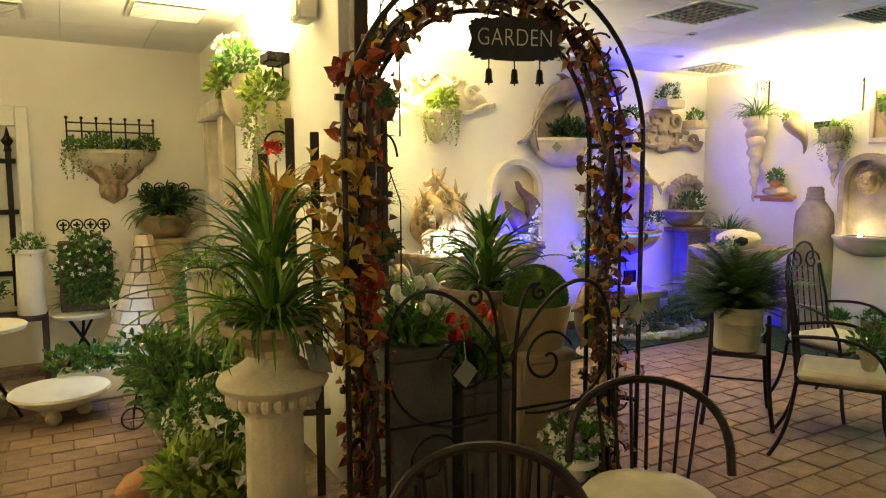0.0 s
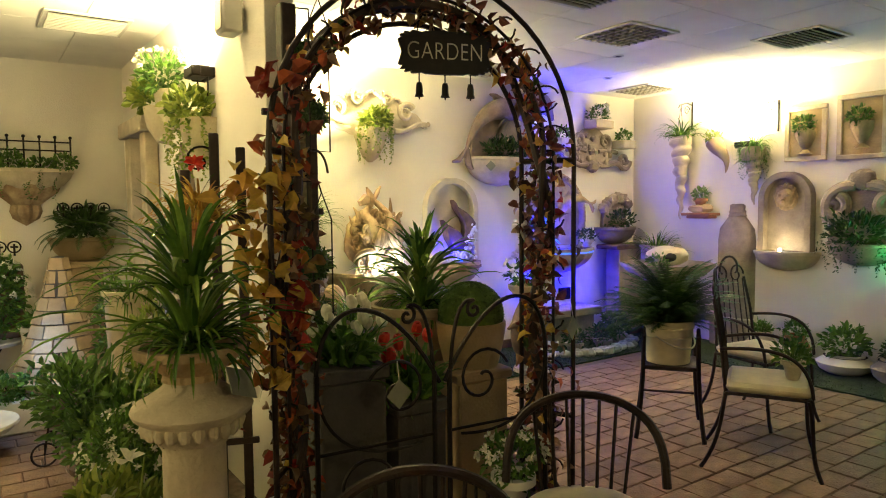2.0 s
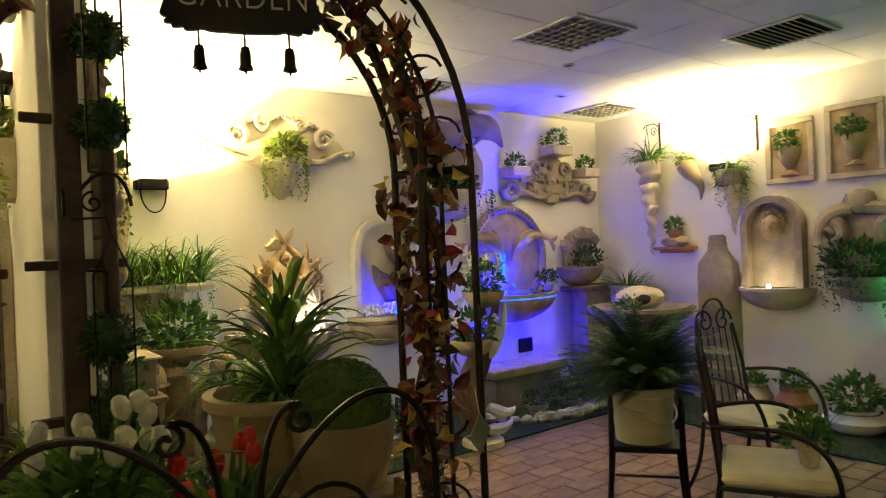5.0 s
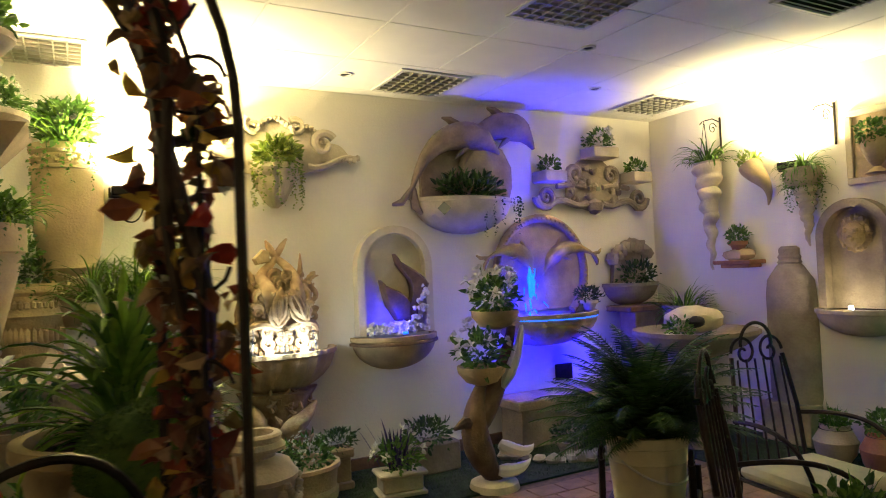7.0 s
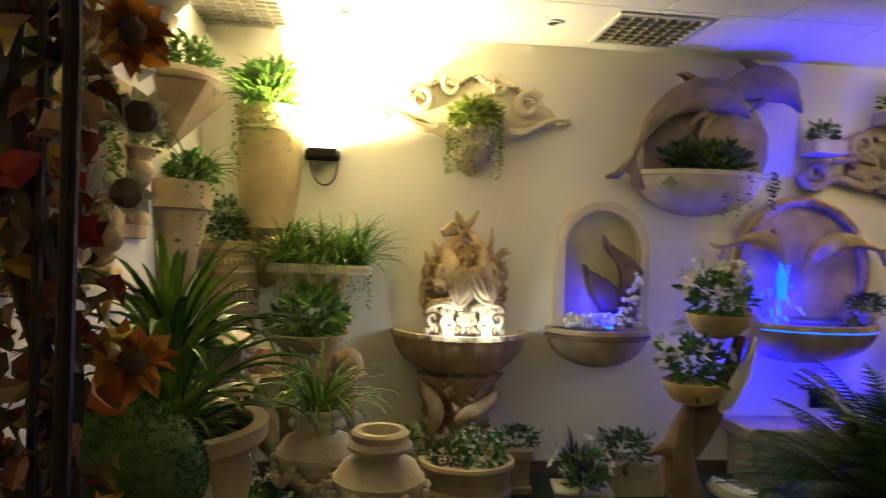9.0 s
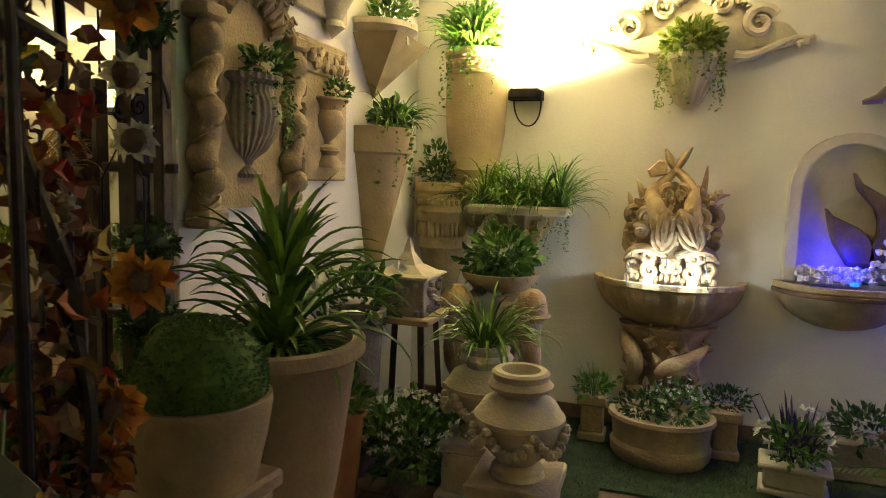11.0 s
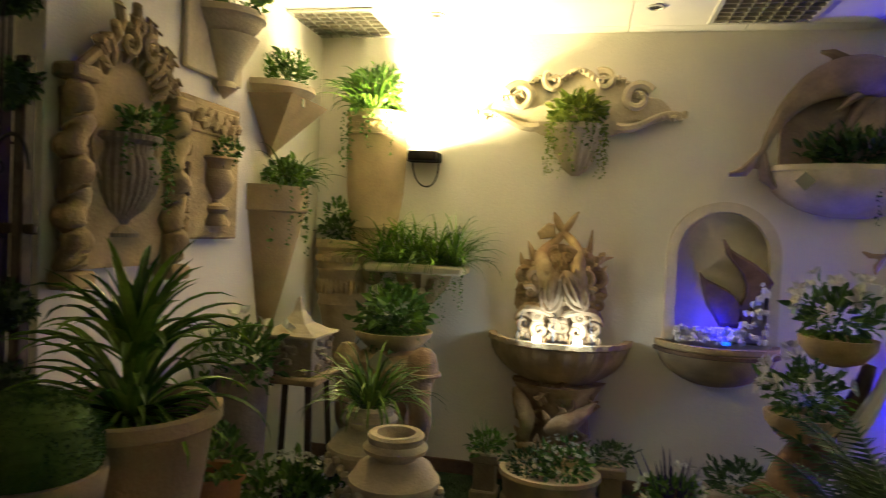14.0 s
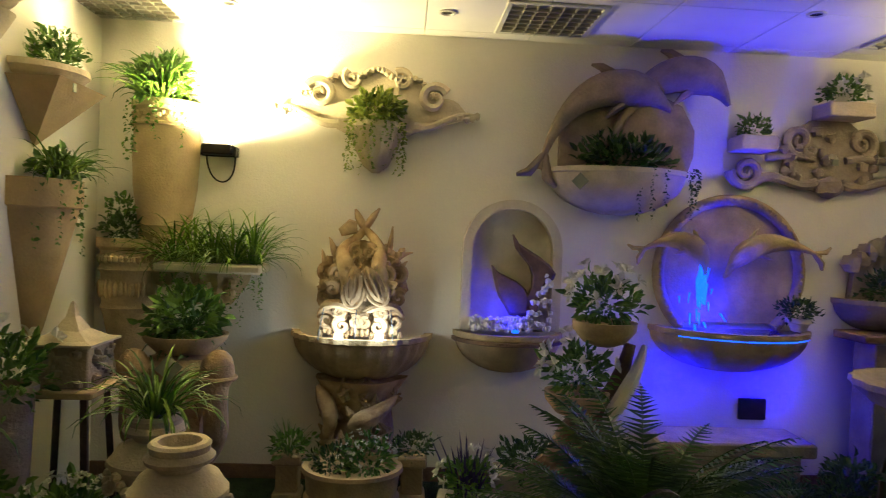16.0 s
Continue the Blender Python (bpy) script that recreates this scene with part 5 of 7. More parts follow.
part("bowl", Mesh().lathe([(0.001, 0.9), (0.18, 0.9), (0.19, 0.93), (0.21, 0.93), (0.2, 0.9), (0.14, 0.84), (0.001, 0.82)], 28), STONE, ob)
part("price_tag", Mesh().box(-0.045, -0.004, -0.045, 0.045, 0, 0.045, 0, pose(0.0, -0.24, 0.8, -12, 40, 0)), TAG, ob)
fill(ob, "bushy", (0, 0, 0.9), 0.24, 1.4)
fill(ob, "fern", (0, 0, 0.92), 0.2, 0.7)
# half round planter with two square pots
ob = thing("round_planter", "low round stone planter with mixed white-flowered plants", "planter", (2.76, 4.70, 0.008))
part("bowl", Mesh().lathe([(0.001, 0.2), (0.22, 0.2), (0.235, 0.24), (0.265, 0.24), (0.27, 0.22), (0.25, 0.19), (0.24, 0.1), (0.255, 0.08), (0.25, 0.03), (0.23, 0), (0.001, 0)], 40, 0, 360, None, 0, 1, 1, 0.85), STONE, ob)
fill(ob, "dark", (-0.1, 0, 0.2), 0.17, 0.8, "reddish green foliage")
fill(ob, "daisies", (0.08, -0.02, 0.2), 0.17, 0.9)
for x, st in ((2.40, "spiky"), (3.08, "dark")):
    ob = thing("square_pot", "small square stone pot with a leafy plant by the fountain", "potted plant", (x, 4.84, 0.008), 0, "square pots by the fountain")
    part("pot", Mesh().box(-0.075, -0.075, 0, 0.075, 0.075, 0.05, 0.008).box(-0.06, -0.06, 0.05, 0.06, 0.06, 0.2, 0.006).box(-0.08, -0.08, 0.2, 0.08, 0.08, 0.26, 0.01), STONE, ob)
    fill(ob, st, (0, 0, 0.25), 0.15, 0.9)
# trough of lilies
ob = thing("trough", "pale rectangular stone trough with white lilies on turf", "planter", (3.36, 4.52, 0.008), -8)
part("body", Mesh().box(-0.15, -0.1, 0, 0.15, 0.1, 0.025, 0.006).box(-0.13, -0.085, 0.025, 0.13, 0.085, 0.12, 0.012).box(-0.155, -0.105, 0.12, 0.155, 0.105, 0.145, 0.008), PALE, ob)
fill(ob, "lilies", (0, 0, 0.14), 0.17, 1.2)
SEED[0] += 1
g = Mesh()
blades(g, (0, 0.05, 0.14), 34, 0.3, 0.02, random.Random(SEED[0]), (60, 88), 0.15, 0.12)
part("purple_flower", g, P_PURPLE, ob, "dark purple flower spikes", smooth=False)
ob = thing("trough", "grey stone trough with dark purple plants by the wall", "planter", (3.72, 4.82, 0.008))
part("body", Mesh().box(-0.2, -0.1, 0, 0.2, 0.1, 0.2, 0.012), GREYSTONE, ob)
fill(ob, "dark", (0, 0, 0.18), 0.2, 1.0)
# dolphin plant stand with two bowls
ob = thing("dolphin_stand", "brown and white dolphin sculpture stand holding two bowls of white lilies", "plant stand", (3.90, 4.28, 0))
part("foot", Mesh().lathe([(0.001, 0.06), (0.1, 0.06), (0.15, 0.04), (0.16, 0.0), (0.001, 0)], 24), PALE, ob)
s = Mesh()
s.tube(bez((0.02, 0, 0.05), (-0.2, -0.02, 0.3), (-0.14, 0, 0.5), (-0.06, 0, 0.66), 16), [0.05, 0.06, 0.07, 0.085, 0.09, 0.09, 0.088, 0.085, 0.08, 0.074, 0.068, 0.06, 0.052, 0.044, 0.036, 0.03], 12)
s.tube(bez((-0.1, 0.02, 0.4), (0.06, 0.02, 0.6), (0.16, 0.03, 0.8), (0.2, 0.03, 1.0), 14), [0.07, 0.075, 0.075, 0.072, 0.068, 0.063, 0.058, 0.052, 0.047, 0.042, 0.037, 0.033, 0.03, 0.028], 12)
s.tube([(-0.16, -0.02, 0.42), (-0.22, -0.03, 0.44), (-0.29, -0.03, 0.41)], [0.05, 0.035, 0.01], 8)
part("dolphin", s, BROWN, ob, "dark brown dolphins")
s = Mesh()
s.tube(bez((0.02, -0.05, 0.28), (0.1, -0.1, 0.22), (0.2, -0.1, 0.2), (0.27, -0.06, 0.24)), [0.03, 0.04, 0.045, 0.045, 0.045, 0.04, 0.04, 0.035, 0.03, 0.03, 0.025, 0.02, 0.012, 0.005], 8)
part("white_fin", s, WHITE, ob, "white painted belly and fin")
s = Mesh()
s.tube(bez((0.0, -0.06, 0.12), (0.1, -0.1, 0.1), (0.18, -0.1, 0.13), (0.24, -0.06, 0.15)), [0.03, 0.04, 0.045, 0.045, 0.04, 0.04, 0.035, 0.035, 0.03, 0.025, 0.02, 0.015, 0.01, 0.005], 8)
part("white_fin", s, WHITE, ob, "white painted belly and fin")
s = Mesh()
s.tube(bez((0.07, -0.03, 0.62), (0.14, -0.05, 0.74), (0.22, -0.03, 0.85), (0.26, 0.0, 1.0)), [0.02, 0.03, 0.035, 0.04, 0.04, 0.04, 0.04, 0.038, 0.035, 0.03, 0.028, 0.024, 0.02, 0.012], 8)
part("white_fin", s, WHITE, ob, "white painted belly and fin")
for bx, bz in ((-0.06, 0.66), (0.06, 1.0)):
    part("bowl", Mesh().lathe([(0.001, 0.08), (0.12, 0.08), (0.14, 0.11), (0.155, 0.11), (0.15, 0.07), (0.1, 0.01), (0.04, -0.01), (0.001, -0.01)], 26, 0, 360, pose(bx, 0, bz)), STONE, ob)
    fill(ob, "lilies", (bx, 0, bz + 0.1), 0.2, 1.2)
# birdhouse lantern on a stand
ob = thing("birdhouse", "cream stone birdhouse lantern with a swept roof on a wooden stand", "birdhouse", (1.52, 4.22, 0))
k = 0.15
part("roof", Mesh().lathe([(0.001, 1.13), (0.012, 1.12), (0.03, 1.06), (0.08, 1.0), (0.16, 0.965), (0.215, 0.955), (0.215, 0.945), (0.001, 0.94)], 4, 45, 405), PALE, ob, smooth=False)
s = Mesh().box(-0.13, -0.13, 0.76, 0.13, 0.13, 0.94, 0.006)
for j in range(30):
    r2 = random.Random(j)
    f, u, v = j % 2, r2.uniform(-0.1, 0.1), r2.uniform(0.78, 0.92)
    s.blob((u, -0.132, v) if f else (0.132, u, v), (0.022, 0.02, 0.02), j, 0.6, 7)
part("body", s, GREYSTONE, ob)
part("tray", Mesh().box(-0.17, -0.17, 0.725, 0.17, 0.17, 0.76, 0.008), TAN, ob)
for sx in (-1, 1):
    for sy in (-1, 1):
        part("leg", Mesh().tube([(sx * 0.11, sy * 0.11, 0.725), (sx * 0.15, sy * 0.15, 0.008)], 0.02, 4), WOOD, ob)
potted("potted_plant", "dark leafy shrub with tiny white flowers by the stand", (1.68, 3.86, 0), 0.09, 0.07, 0.14, "daisies", 0.26, GREYSTONE, size=1.6)
potted("potted_plant", "rust-red clay pot with green bush near the partition", (1.42, 3.62, 0), 0.13, 0.1, 0.45, "bushy", 0.2, TERRA)
potted("potted_plant", "shrub of pale flowers in a stone pot by the partition", (1.36, 3.98, 0), 0.12, 0.09, 0.8, "lilies", 0.24, GREYSTONE, size=0.9)
ob = thing("shell_ornament", "large pale scallop shell ornament lying on the paving", "ornament", (1.86, 3.36, 0))
part("shell", Mesh().lathe([(0.001, 0.08), (0.1, 0.1), (0.2, 0.07), (0.24, 0.0), (0.001, 0)], 40, 0, 360, None, 0.06, 14), PALE, ob)

# ---- the garden arch ----


def hoop(w, y, spring, n=24, foot=0.0):
    r = w / 2
    return [(-r, y, foot)] + [(-r, y, spring * k / 5) for k in range(1, 5)] + [(r * math.cos(math.pi * i / n), y, spring + r * math.sin(math.pi * i / n)) for i in range(n, -1, -1)] + [(r, y, spring * k / 5) for k in range(4, 0, -1)] + [(r, y, foot)]


arch = thing("garden_arch", "dark iron garden arch with scrollwork wrapped in autumn leaf garland", "garden arch", (1.275, 1.87, 0), -5)
part("front_hoop", Mesh().tube(hoop(1.19, 0.0, 1.64), 0.0095, 8), RUST, arch)
part("back_hoop", Mesh().tube(hoop(0.94, 0.17, 1.64), 0.0095, 8), RUST, arch)
part("inner_rod", Mesh().tube(hoop(1.07, 0.05, 1.64), 0.006, 6), RUST, arch)
for sg in (-1, 1):
    for z in (0.62, 1.63):
        part("cross_bar", Mesh().tube([(sg * 0.595, 0, z), (sg * 0.47, 0.17, z)], 0.011, 6), RUST, arch)
    for k in range(7):
        z = 0.2 + 0.2 * k
        part("scroll", Mesh().tube([(sg * (0.53 + p[0]), 0.08 - p[0] * sg * 0.8, p[2]) for p in spiral(0, z, 0.05, 1.3, 0, sg if k % 2 else -sg, 0, 18)], 0.004, 5), RUST, arch)
for k in range(11):
    a = math.pi * (k + 0.5) / 11
    part("scroll", Mesh().tube([((0.535 + 0.05 * math.cos(t)) * math.cos(a + 0.09 * math.sin(t)), 0.06 - 0.04 * math.cos(t), 1.64 + (0.535 + 0.05 * math.cos(t)) * math.sin(a + 0.09 * math.sin(t))) for t in [0.4 * j for j in range(15)]], 0.004, 5), RUST, arch)
part("finial", Mesh().tube([(0, 0.0, 2.235), (0, 0, 2.34)], 0.008, 6).tube([(0, 0.0, 2.235), (0, 0.17, 2.11)], 0.008, 6), RUST, arch)

gar = thing("leaf_garland", "garland of brown, red and gold autumn leaves wound round the arch", "garland", (1.275, 1.87, 0), -5)
rnd = random.Random(77)
path = hoop(1.02, 0.10, 1.64, 30)
pts = []
for i in range(len(path) - 1):
    a, b = Vector(path[i]), Vector(path[i + 1])
    k = max(1, int((b - a).length / 0.02))
    pts += [a + (b - a) * j / k for j in range(k)]
br, rd, gd, gn = Mesh(), Mesh(), Mesh(), Mesh()
vine = [p + Vector((0.035 * math.cos(i * 0.16), 0.045 * math.sin(i * 0.16), 0)) for i, p in enumerate(pts)]
part("vine", Mesh().tube(vine[::2], 0.016, 6), WOOD, gar, "twisted brown stem")
part("vine", Mesh().tube([p + Vector((-0.03 * math.cos(i * 0.13), 0.05 * math.cos(i * 0.11), 0)) for i, p in enumerate(pts)][::2], 0.012, 6), WOOD, gar, "twisted brown stem")
for i, p in enumerate(pts):
    left = p.x < -0.3
    for _ in range(7):
        q = p + Vector((rnd.gauss(0, 0.036), rnd.gauss(0, 0.045), rnd.gauss(0, 0.02)))
        d = Vector((rnd.gauss(0, 1), rnd.gauss(-0.3, 1), rnd.gauss(-0.4, 1)))
        u = rnd.random()
        tgt = br if u < (0.66 if left else 0.82) else rd if u < 0.90 else gd if u < 0.97 else gn
        if p.z < 0.75 and tgt in (rd,) and not left:
            tgt = br
        one_leaf(tgt, q, d, rnd.uniform(0.032, 0.068), 0.6, rnd, 0.5)
for (z, n) in ((1.55, 28), (1.38, 30), (1.2, 28), (1.0, 18)):
    for _ in range(n):
        one_leaf(gd, Vector((-0.54 + rnd.gauss(-0.05, 0.05), 0.05 + rnd.gauss(0, 0.05), z + rnd.gauss(0, 0.06))), Vector((rnd.gauss(-0.5, 1), rnd.gauss(-0.6, 1), rnd.gauss(0, 1))), 0.075, 0.6, rnd, 0.4)
for (x, z) in ((-0.53, 1.82), (-0.52, 0.3), (-0.55, 0.2), (-0.5, 1.1)):
    for _ in range(16):
        one_leaf(rd, Vector((x + rnd.gauss(-0.04, 0.035), rnd.gauss(0, 0.04), z + rnd.gauss(0, 0.05))), Vector((rnd.gauss(-0.4, 1), rnd.gauss(-0.6, 1), rnd.gauss(0, 1))), 0.07, 0.7, rnd, 0.4)
part("brown_leaves", br, AUTUMN, gar, "dull red-brown leaves", smooth=False)
part("red_leaves", rd, AUTRED, gar, "bright red leaves", smooth=False)
part("gold_leaves", gd, AUTGOLD, gar, "golden yellow leaves", smooth=False)
part("green_leaves", gn, G_DARK, gar, "dark green leaves", smooth=False)
# sunflowers on the leg
heads = ((0.47, 0.16, 1.36), (0.58, 0.20, 1.58), (0.50, 0.20, 0.92), (0.57, 0.26, 0.66), (0.53, 0.24, 2.02), (0.55, 0.23, 1.70), (0.54, 0.25, 1.48), (0.56, 0.24, 1.24), (0.53, 0.2, 1.02), (0.55, 0.22, 0.78))
for i, p in enumerate(heads):
    f = Vector((0.55, -0.75, 0.1 * (i % 3) - 0.1))
    s, c = Mesh(), Mesh()
    bloom(s, p, 0.042 if i in (0, 1, 3, 6) else 0.066, rnd, 15, f, 0.25)
    bloom(s, p, 0.03 if i in (0, 1, 3, 6) else 0.05, rnd, 11, f, 0.6)
    c.blob(Vector(p) + f.normalized() * 0.012, 0.022, i, 0.2, 10)
    sp = part("sunflower", s, P_WHITE if i in (0, 1, 3, 6) else P_SUN, gar, "cream daisy head" if i in (0, 1, 3, 6) else "orange sunflower head", smooth=False)
    part("flower_centre", c, BROWN, sp)

# hanging sign
sign = thing("garden_sign", "black scalloped board sign lettered GARDEN hanging with three bells", "sign", (1.355, 1.955, 2.0), -20)
oo = []
for i in range(72):
    a = 2 * math.pi * i / 72
    sx, sz = abs(math.cos(a)) ** 0.35 * (1 if math.cos(a) > 0 else -1), abs(math.sin(a)) ** 0.35 * (1 if math.sin(a) > 0 else -1)
    k = 1 + 0.09 * abs(math.sin(a * 9))
    oo.append((0.158 * sx * k, 0.07 * sz * k))
part("board", Mesh().plate(oo, -0.008, 0.008), SLATE, sign)
cu = bpy.data.curves.new("lettering", "FONT")
cu.body, cu.size, cu.align_x, cu.align_y, cu.extrude, cu.space_character = "GARDEN", 0.088, "CENTER", "CENTER", 0.001, 1.04
cu.offset = -0.0014
tmp = bpy.data.objects.new("tmp", cu)
scene.collection.objects.link(tmp)
me = bpy.data.meshes.new_from_object(tmp.evaluated_get(bpy.context.evaluated_depsgraph_get()))
bpy.data.objects.remove(tmp)
me.materials.clear()
me.materials.append(CHALK)
me.name = "lettering"
lt = new("lettering", me)
lt.parent = sign
lt.matrix_basis = pose(0, -0.0105, 0.002, 90, 0, 0) @ Matrix.Diagonal((0.78, 1, 1, 1))
tagged(lt, "thin pale chalk capitals GARDEN")
part("hanger", Mesh().tube([(-0.1, 0, 0.07), (-0.09, 0, 0.16)], 0.003, 5).tube([(0.1, 0, 0.07), (0.09, 0, 0.16)], 0.003, 5), IRON, sign)
for x in (-0.095, 0.0, 0.095):
    b = part("bell", Mesh().lathe([(0.001, -0.105), (0.009, -0.106), (0.012, -0.12), (0.013, -0.145), (0.017, -0.155), (0.014, -0.156), (0.001, -0.15)], 14, 0, 360, pose(x, 0, 0)), IRON, sign)
    part("clapper", Mesh().tube([(x, 0, -0.07), (x, 0, -0.165)], 0.0025, 5), IRON, b)

# low double gate in the arch
for sg in (-1, 1):
    gate = thing("arch_gate", "low curled wrought iron gate leaf set in the arch", "gate", (1.275 + sg * 0.0, 1.875, 0), -5, "arch gate leaves")
    x0, x1 = sg * 0.46, sg * 0.03
    part("frame", Mesh().tube([(x0, 0, 0.05), (x0, 0, 0.92)], 0.009, 6).tube([(x1, 0, 0.05), (x1, 0, 0.88)], 0.009, 6).tube([(x0, 0, 0.08), (x1, 0, 0.08)], 0.008, 6).tube([(x0, 0, 0.66), (x1, 0, 0.66)], 0.006, 6), IRON, gate)
    part("top_curve", Mesh().tube(bez((x0, 0, 0.92), (x0 - sg * 0.02, 0, 1.2), (x0 - sg * 0.26, 0, 1.2), (x1 - sg * 0.02, 0, 0.84), 20), 0.008, 6), IRON, gate)
    part("scroll", Mesh().tube(bez((x1, 0, 0.72), (x1, 0, 0.95), (x1 + sg * 0.02, 0, 1.14), (sg * 0.13, 0, 1.12), 12) + [Vector(p) for p in spiral(sg * 0.135, 1.085, 0.035, 1.2, 1.57, sg, 0, 14)], 0.007, 6), IRON, gate)
    part("scroll", Mesh().tube(bez((x0, 0, 0.86), (sg * 0.42, 0, 0.62), (sg * 0.2, 0, 0.62), (sg * 0.08, 0, 0.64), 14), 0.006, 6), IRON, gate)
    part("scroll", Mesh().tube(spiral(sg * 0.17, 0.83, 0.12, 1.25, 0.4 if sg > 0 else 2.7, sg, 0, 26), 0.006, 6), IRON, gate)
    part("scroll", Mesh().tube(spiral(sg * 0.30, 0.52, 0.12, 1.25, 3.4 if sg > 0 else -0.3, -sg, 0, 26), 0.006, 6), IRON, gate)
    for x in (0.14, 0.25, 0.36):
        part("bar", Mesh().tube([(sg * x, 0, 0.08), (sg * x, 0, 0.45)], 0.006, 6), IRON, gate)
for p, tt in (((1.845, 1.80, 0.98), 20), ((1.09, 1.86, 0.83), 5)):
    ob = thing("price_tag", "diamond-hung grey-green paper price tag", "price tag", p, tt, "paper price tags")
    part("card", Mesh().box(-0.036, -0.001, -0.036, 0.036, 0.001, 0.036, 0, pose(0, 0, 0, 0, 45, 0)), TAG, ob)
    part("string", Mesh().tube([(0, 0, 0.05), (0, 0.01, 0.11)], 0.0015, 4), CHALK, ob)


def box_planter(place, w, h, m, label, turn=-5):
    ob = thing("box_planter", label, "planter", place, turn)
    part("box", Mesh().box(-w, -w, 0, w, w, h - 0.05, 0.008).box(-w - 0.012, -w - 0.012, h - 0.05, w + 0.012, w + 0.012, h, 0.008), m, ob)
    return ob


def tulips(ob, n, c, r, m, label, rnd):
    g = Mesh()
    blades(g, c, n * 6, 0.26, 0.028, rnd, (35, 85), 0.6, r)
    leaves(g, (c[0], c[1], c[2] + 0.06), (r * 1.3, r * 1.3, 0.1), 150, 0.07, 0.5, rnd)
    for _ in range(n):
        p = Vector((c[0] + rnd.uniform(-r, r) * 1.2, c[1] + rnd.uniform(-r, r) * 1.2, c[2] + rnd.uniform(0.14, 0.26)))
        g.tube([(p.x * 0.7 + c[0] * 0.3, p.y * 0.7 + c[1] * 0.3, c[2]), p], 0.0035, 4)
        t = Mesh().lathe([(0.004, -0.028), (0.02, -0.012), (0.023, 0.006), (0.016, 0.028), (0.008, 0.034)], 9, 0, 360, pose(p.x, p.y, p.z, rnd.uniform(-25, 25), rnd.uniform(-25, 25)), 0.12, 3)
        part("tulip", t, m, ob, label, smooth=False)
    part("foliage", g, G_MID, ob, smooth=False)


ob = box_planter((1.085, 2.28, 0), 0.13, 0.86, DARKSTONE, "dark grey square column planter with cream tulips")
tulips(ob, 12, (0, 0, 0.85), 0.11, P_WHITE, "cream white tulip", random.Random(4))
ob = box_planter((1.36, 2.22, 0), 0.105, 0.70, DARKSTONE, "dark grey square column planter with red tulips")
tulips(ob, 9, (0, 0, 0.69), 0.10, P_RED, "bright red tulip", random.Random(5))
ob = thing("plinth", "pale square column plinth under the topiary pot", "plinth", (1.74, 2.33, 0), -5)
part("column", Mesh().box(-0.125, -0.125, 0, 0.125, 0.125, 0.70, 0.008), TAN, ob)
part("cap", Mesh().box(-0.142, -0.142, 0.70, 0.142, 0.142, 0.745, 0.01), TAN, ob)
ob = thing("topiary_ball", "round clipped green topiary ball in a tan clay pot", "topiary", (1.755, 2.335, 0.745), 0, "", 0.86)
part("pot", Mesh().lathe([(0.001, 0.15), (0.16, 0.2), (0.165, 0.23), (0.18, 0.23), (0.182, 0.21), (0.168, 0.12), (0.14, 0.0), (0.001, 0.0)], 36), TAN, ob)
g = Mesh()
rb = random.Random(8)
g.blob((0, 0, 0.27), (0.168, 0.168, 0.160), 2, 0.04, 36)
for _ in range(7000):
    d = Vector((rb.gauss(0, 1), rb.gauss(0, 1), rb.gauss(0, 1))).normalized()
    q = 0.97 + 0.04 * noise.noise(d * 5) + rb.uniform(-0.02, 0.02)
    one_leaf(g, Vector((d.x * 0.168, d.y * 0.168, 0.27 + d.z * 0.160)) * 1.0 + d * (q - 1) * 0.16, d + Vector((rb.uniform(-1, 1), rb.uniform(-1, 1), rb.uniform(-1, 1))) * 0.8, 0.012, 0.4, rb)
part("ball", g, G_BALL, ob, smooth=False)


def strap_plant(ob, base, n, ln, rs, wd=0.03):
    r = random.Random(rs)
    g = Mesh()
    blades(g, base, n, ln, wd, r, (28, 80), 0.95, 0.03, 9)
    blades(g, (base[0], base[1], base[2] + 0.14), n, ln * 0.85, wd, r, (30, 82), 0.85, 0.02, 8)
    blades(g, (base[0], base[1], base[2] + 0.20), n // 2, ln * 0.7, wd * 0.9, r, (52, 90), 0.45, 0.02, 7)
    blades(g, base, int(n * 2.2), ln * 0.6, wd * 0.6, r, (-5, 50), 1.1, 0.05, 7)
    g.tube([(base[0], base[1], base[2] - 0.04), (base[0], base[1], base[2] + 0.22)], [0.035, 0.02], 8)
    part("foliage", g, G_BLADE, ob, "long arching glossy strap leaves", smooth=False)


ob = thing("potted_dracaena", "tall strap-leaved plant in a flared tan clay pot", "potted plant", (1.71, 2.70, 0))
part("pot", Mesh().lathe([(0.001, 0.93), (0.205, 0.93), (0.215, 0.985), (0.25, 0.985), (0.25, 0.95), (0.225, 0.925), (0.18, 0.6), (0.125, 0.3), (0.12, 0.22), (0.15, 0.18), (0.15, 0.12), (0.17, 0.1), (0.17, 0), (0.001, 0)], 40), TAN, ob)
part("soil", Mesh().lathe([(0.001, 0.95), (0.205, 0.94)], 18), SOIL, ob)
strap_plant(ob, (0.02, 0, 0.95), 42, 0.44, 21, 0.042)

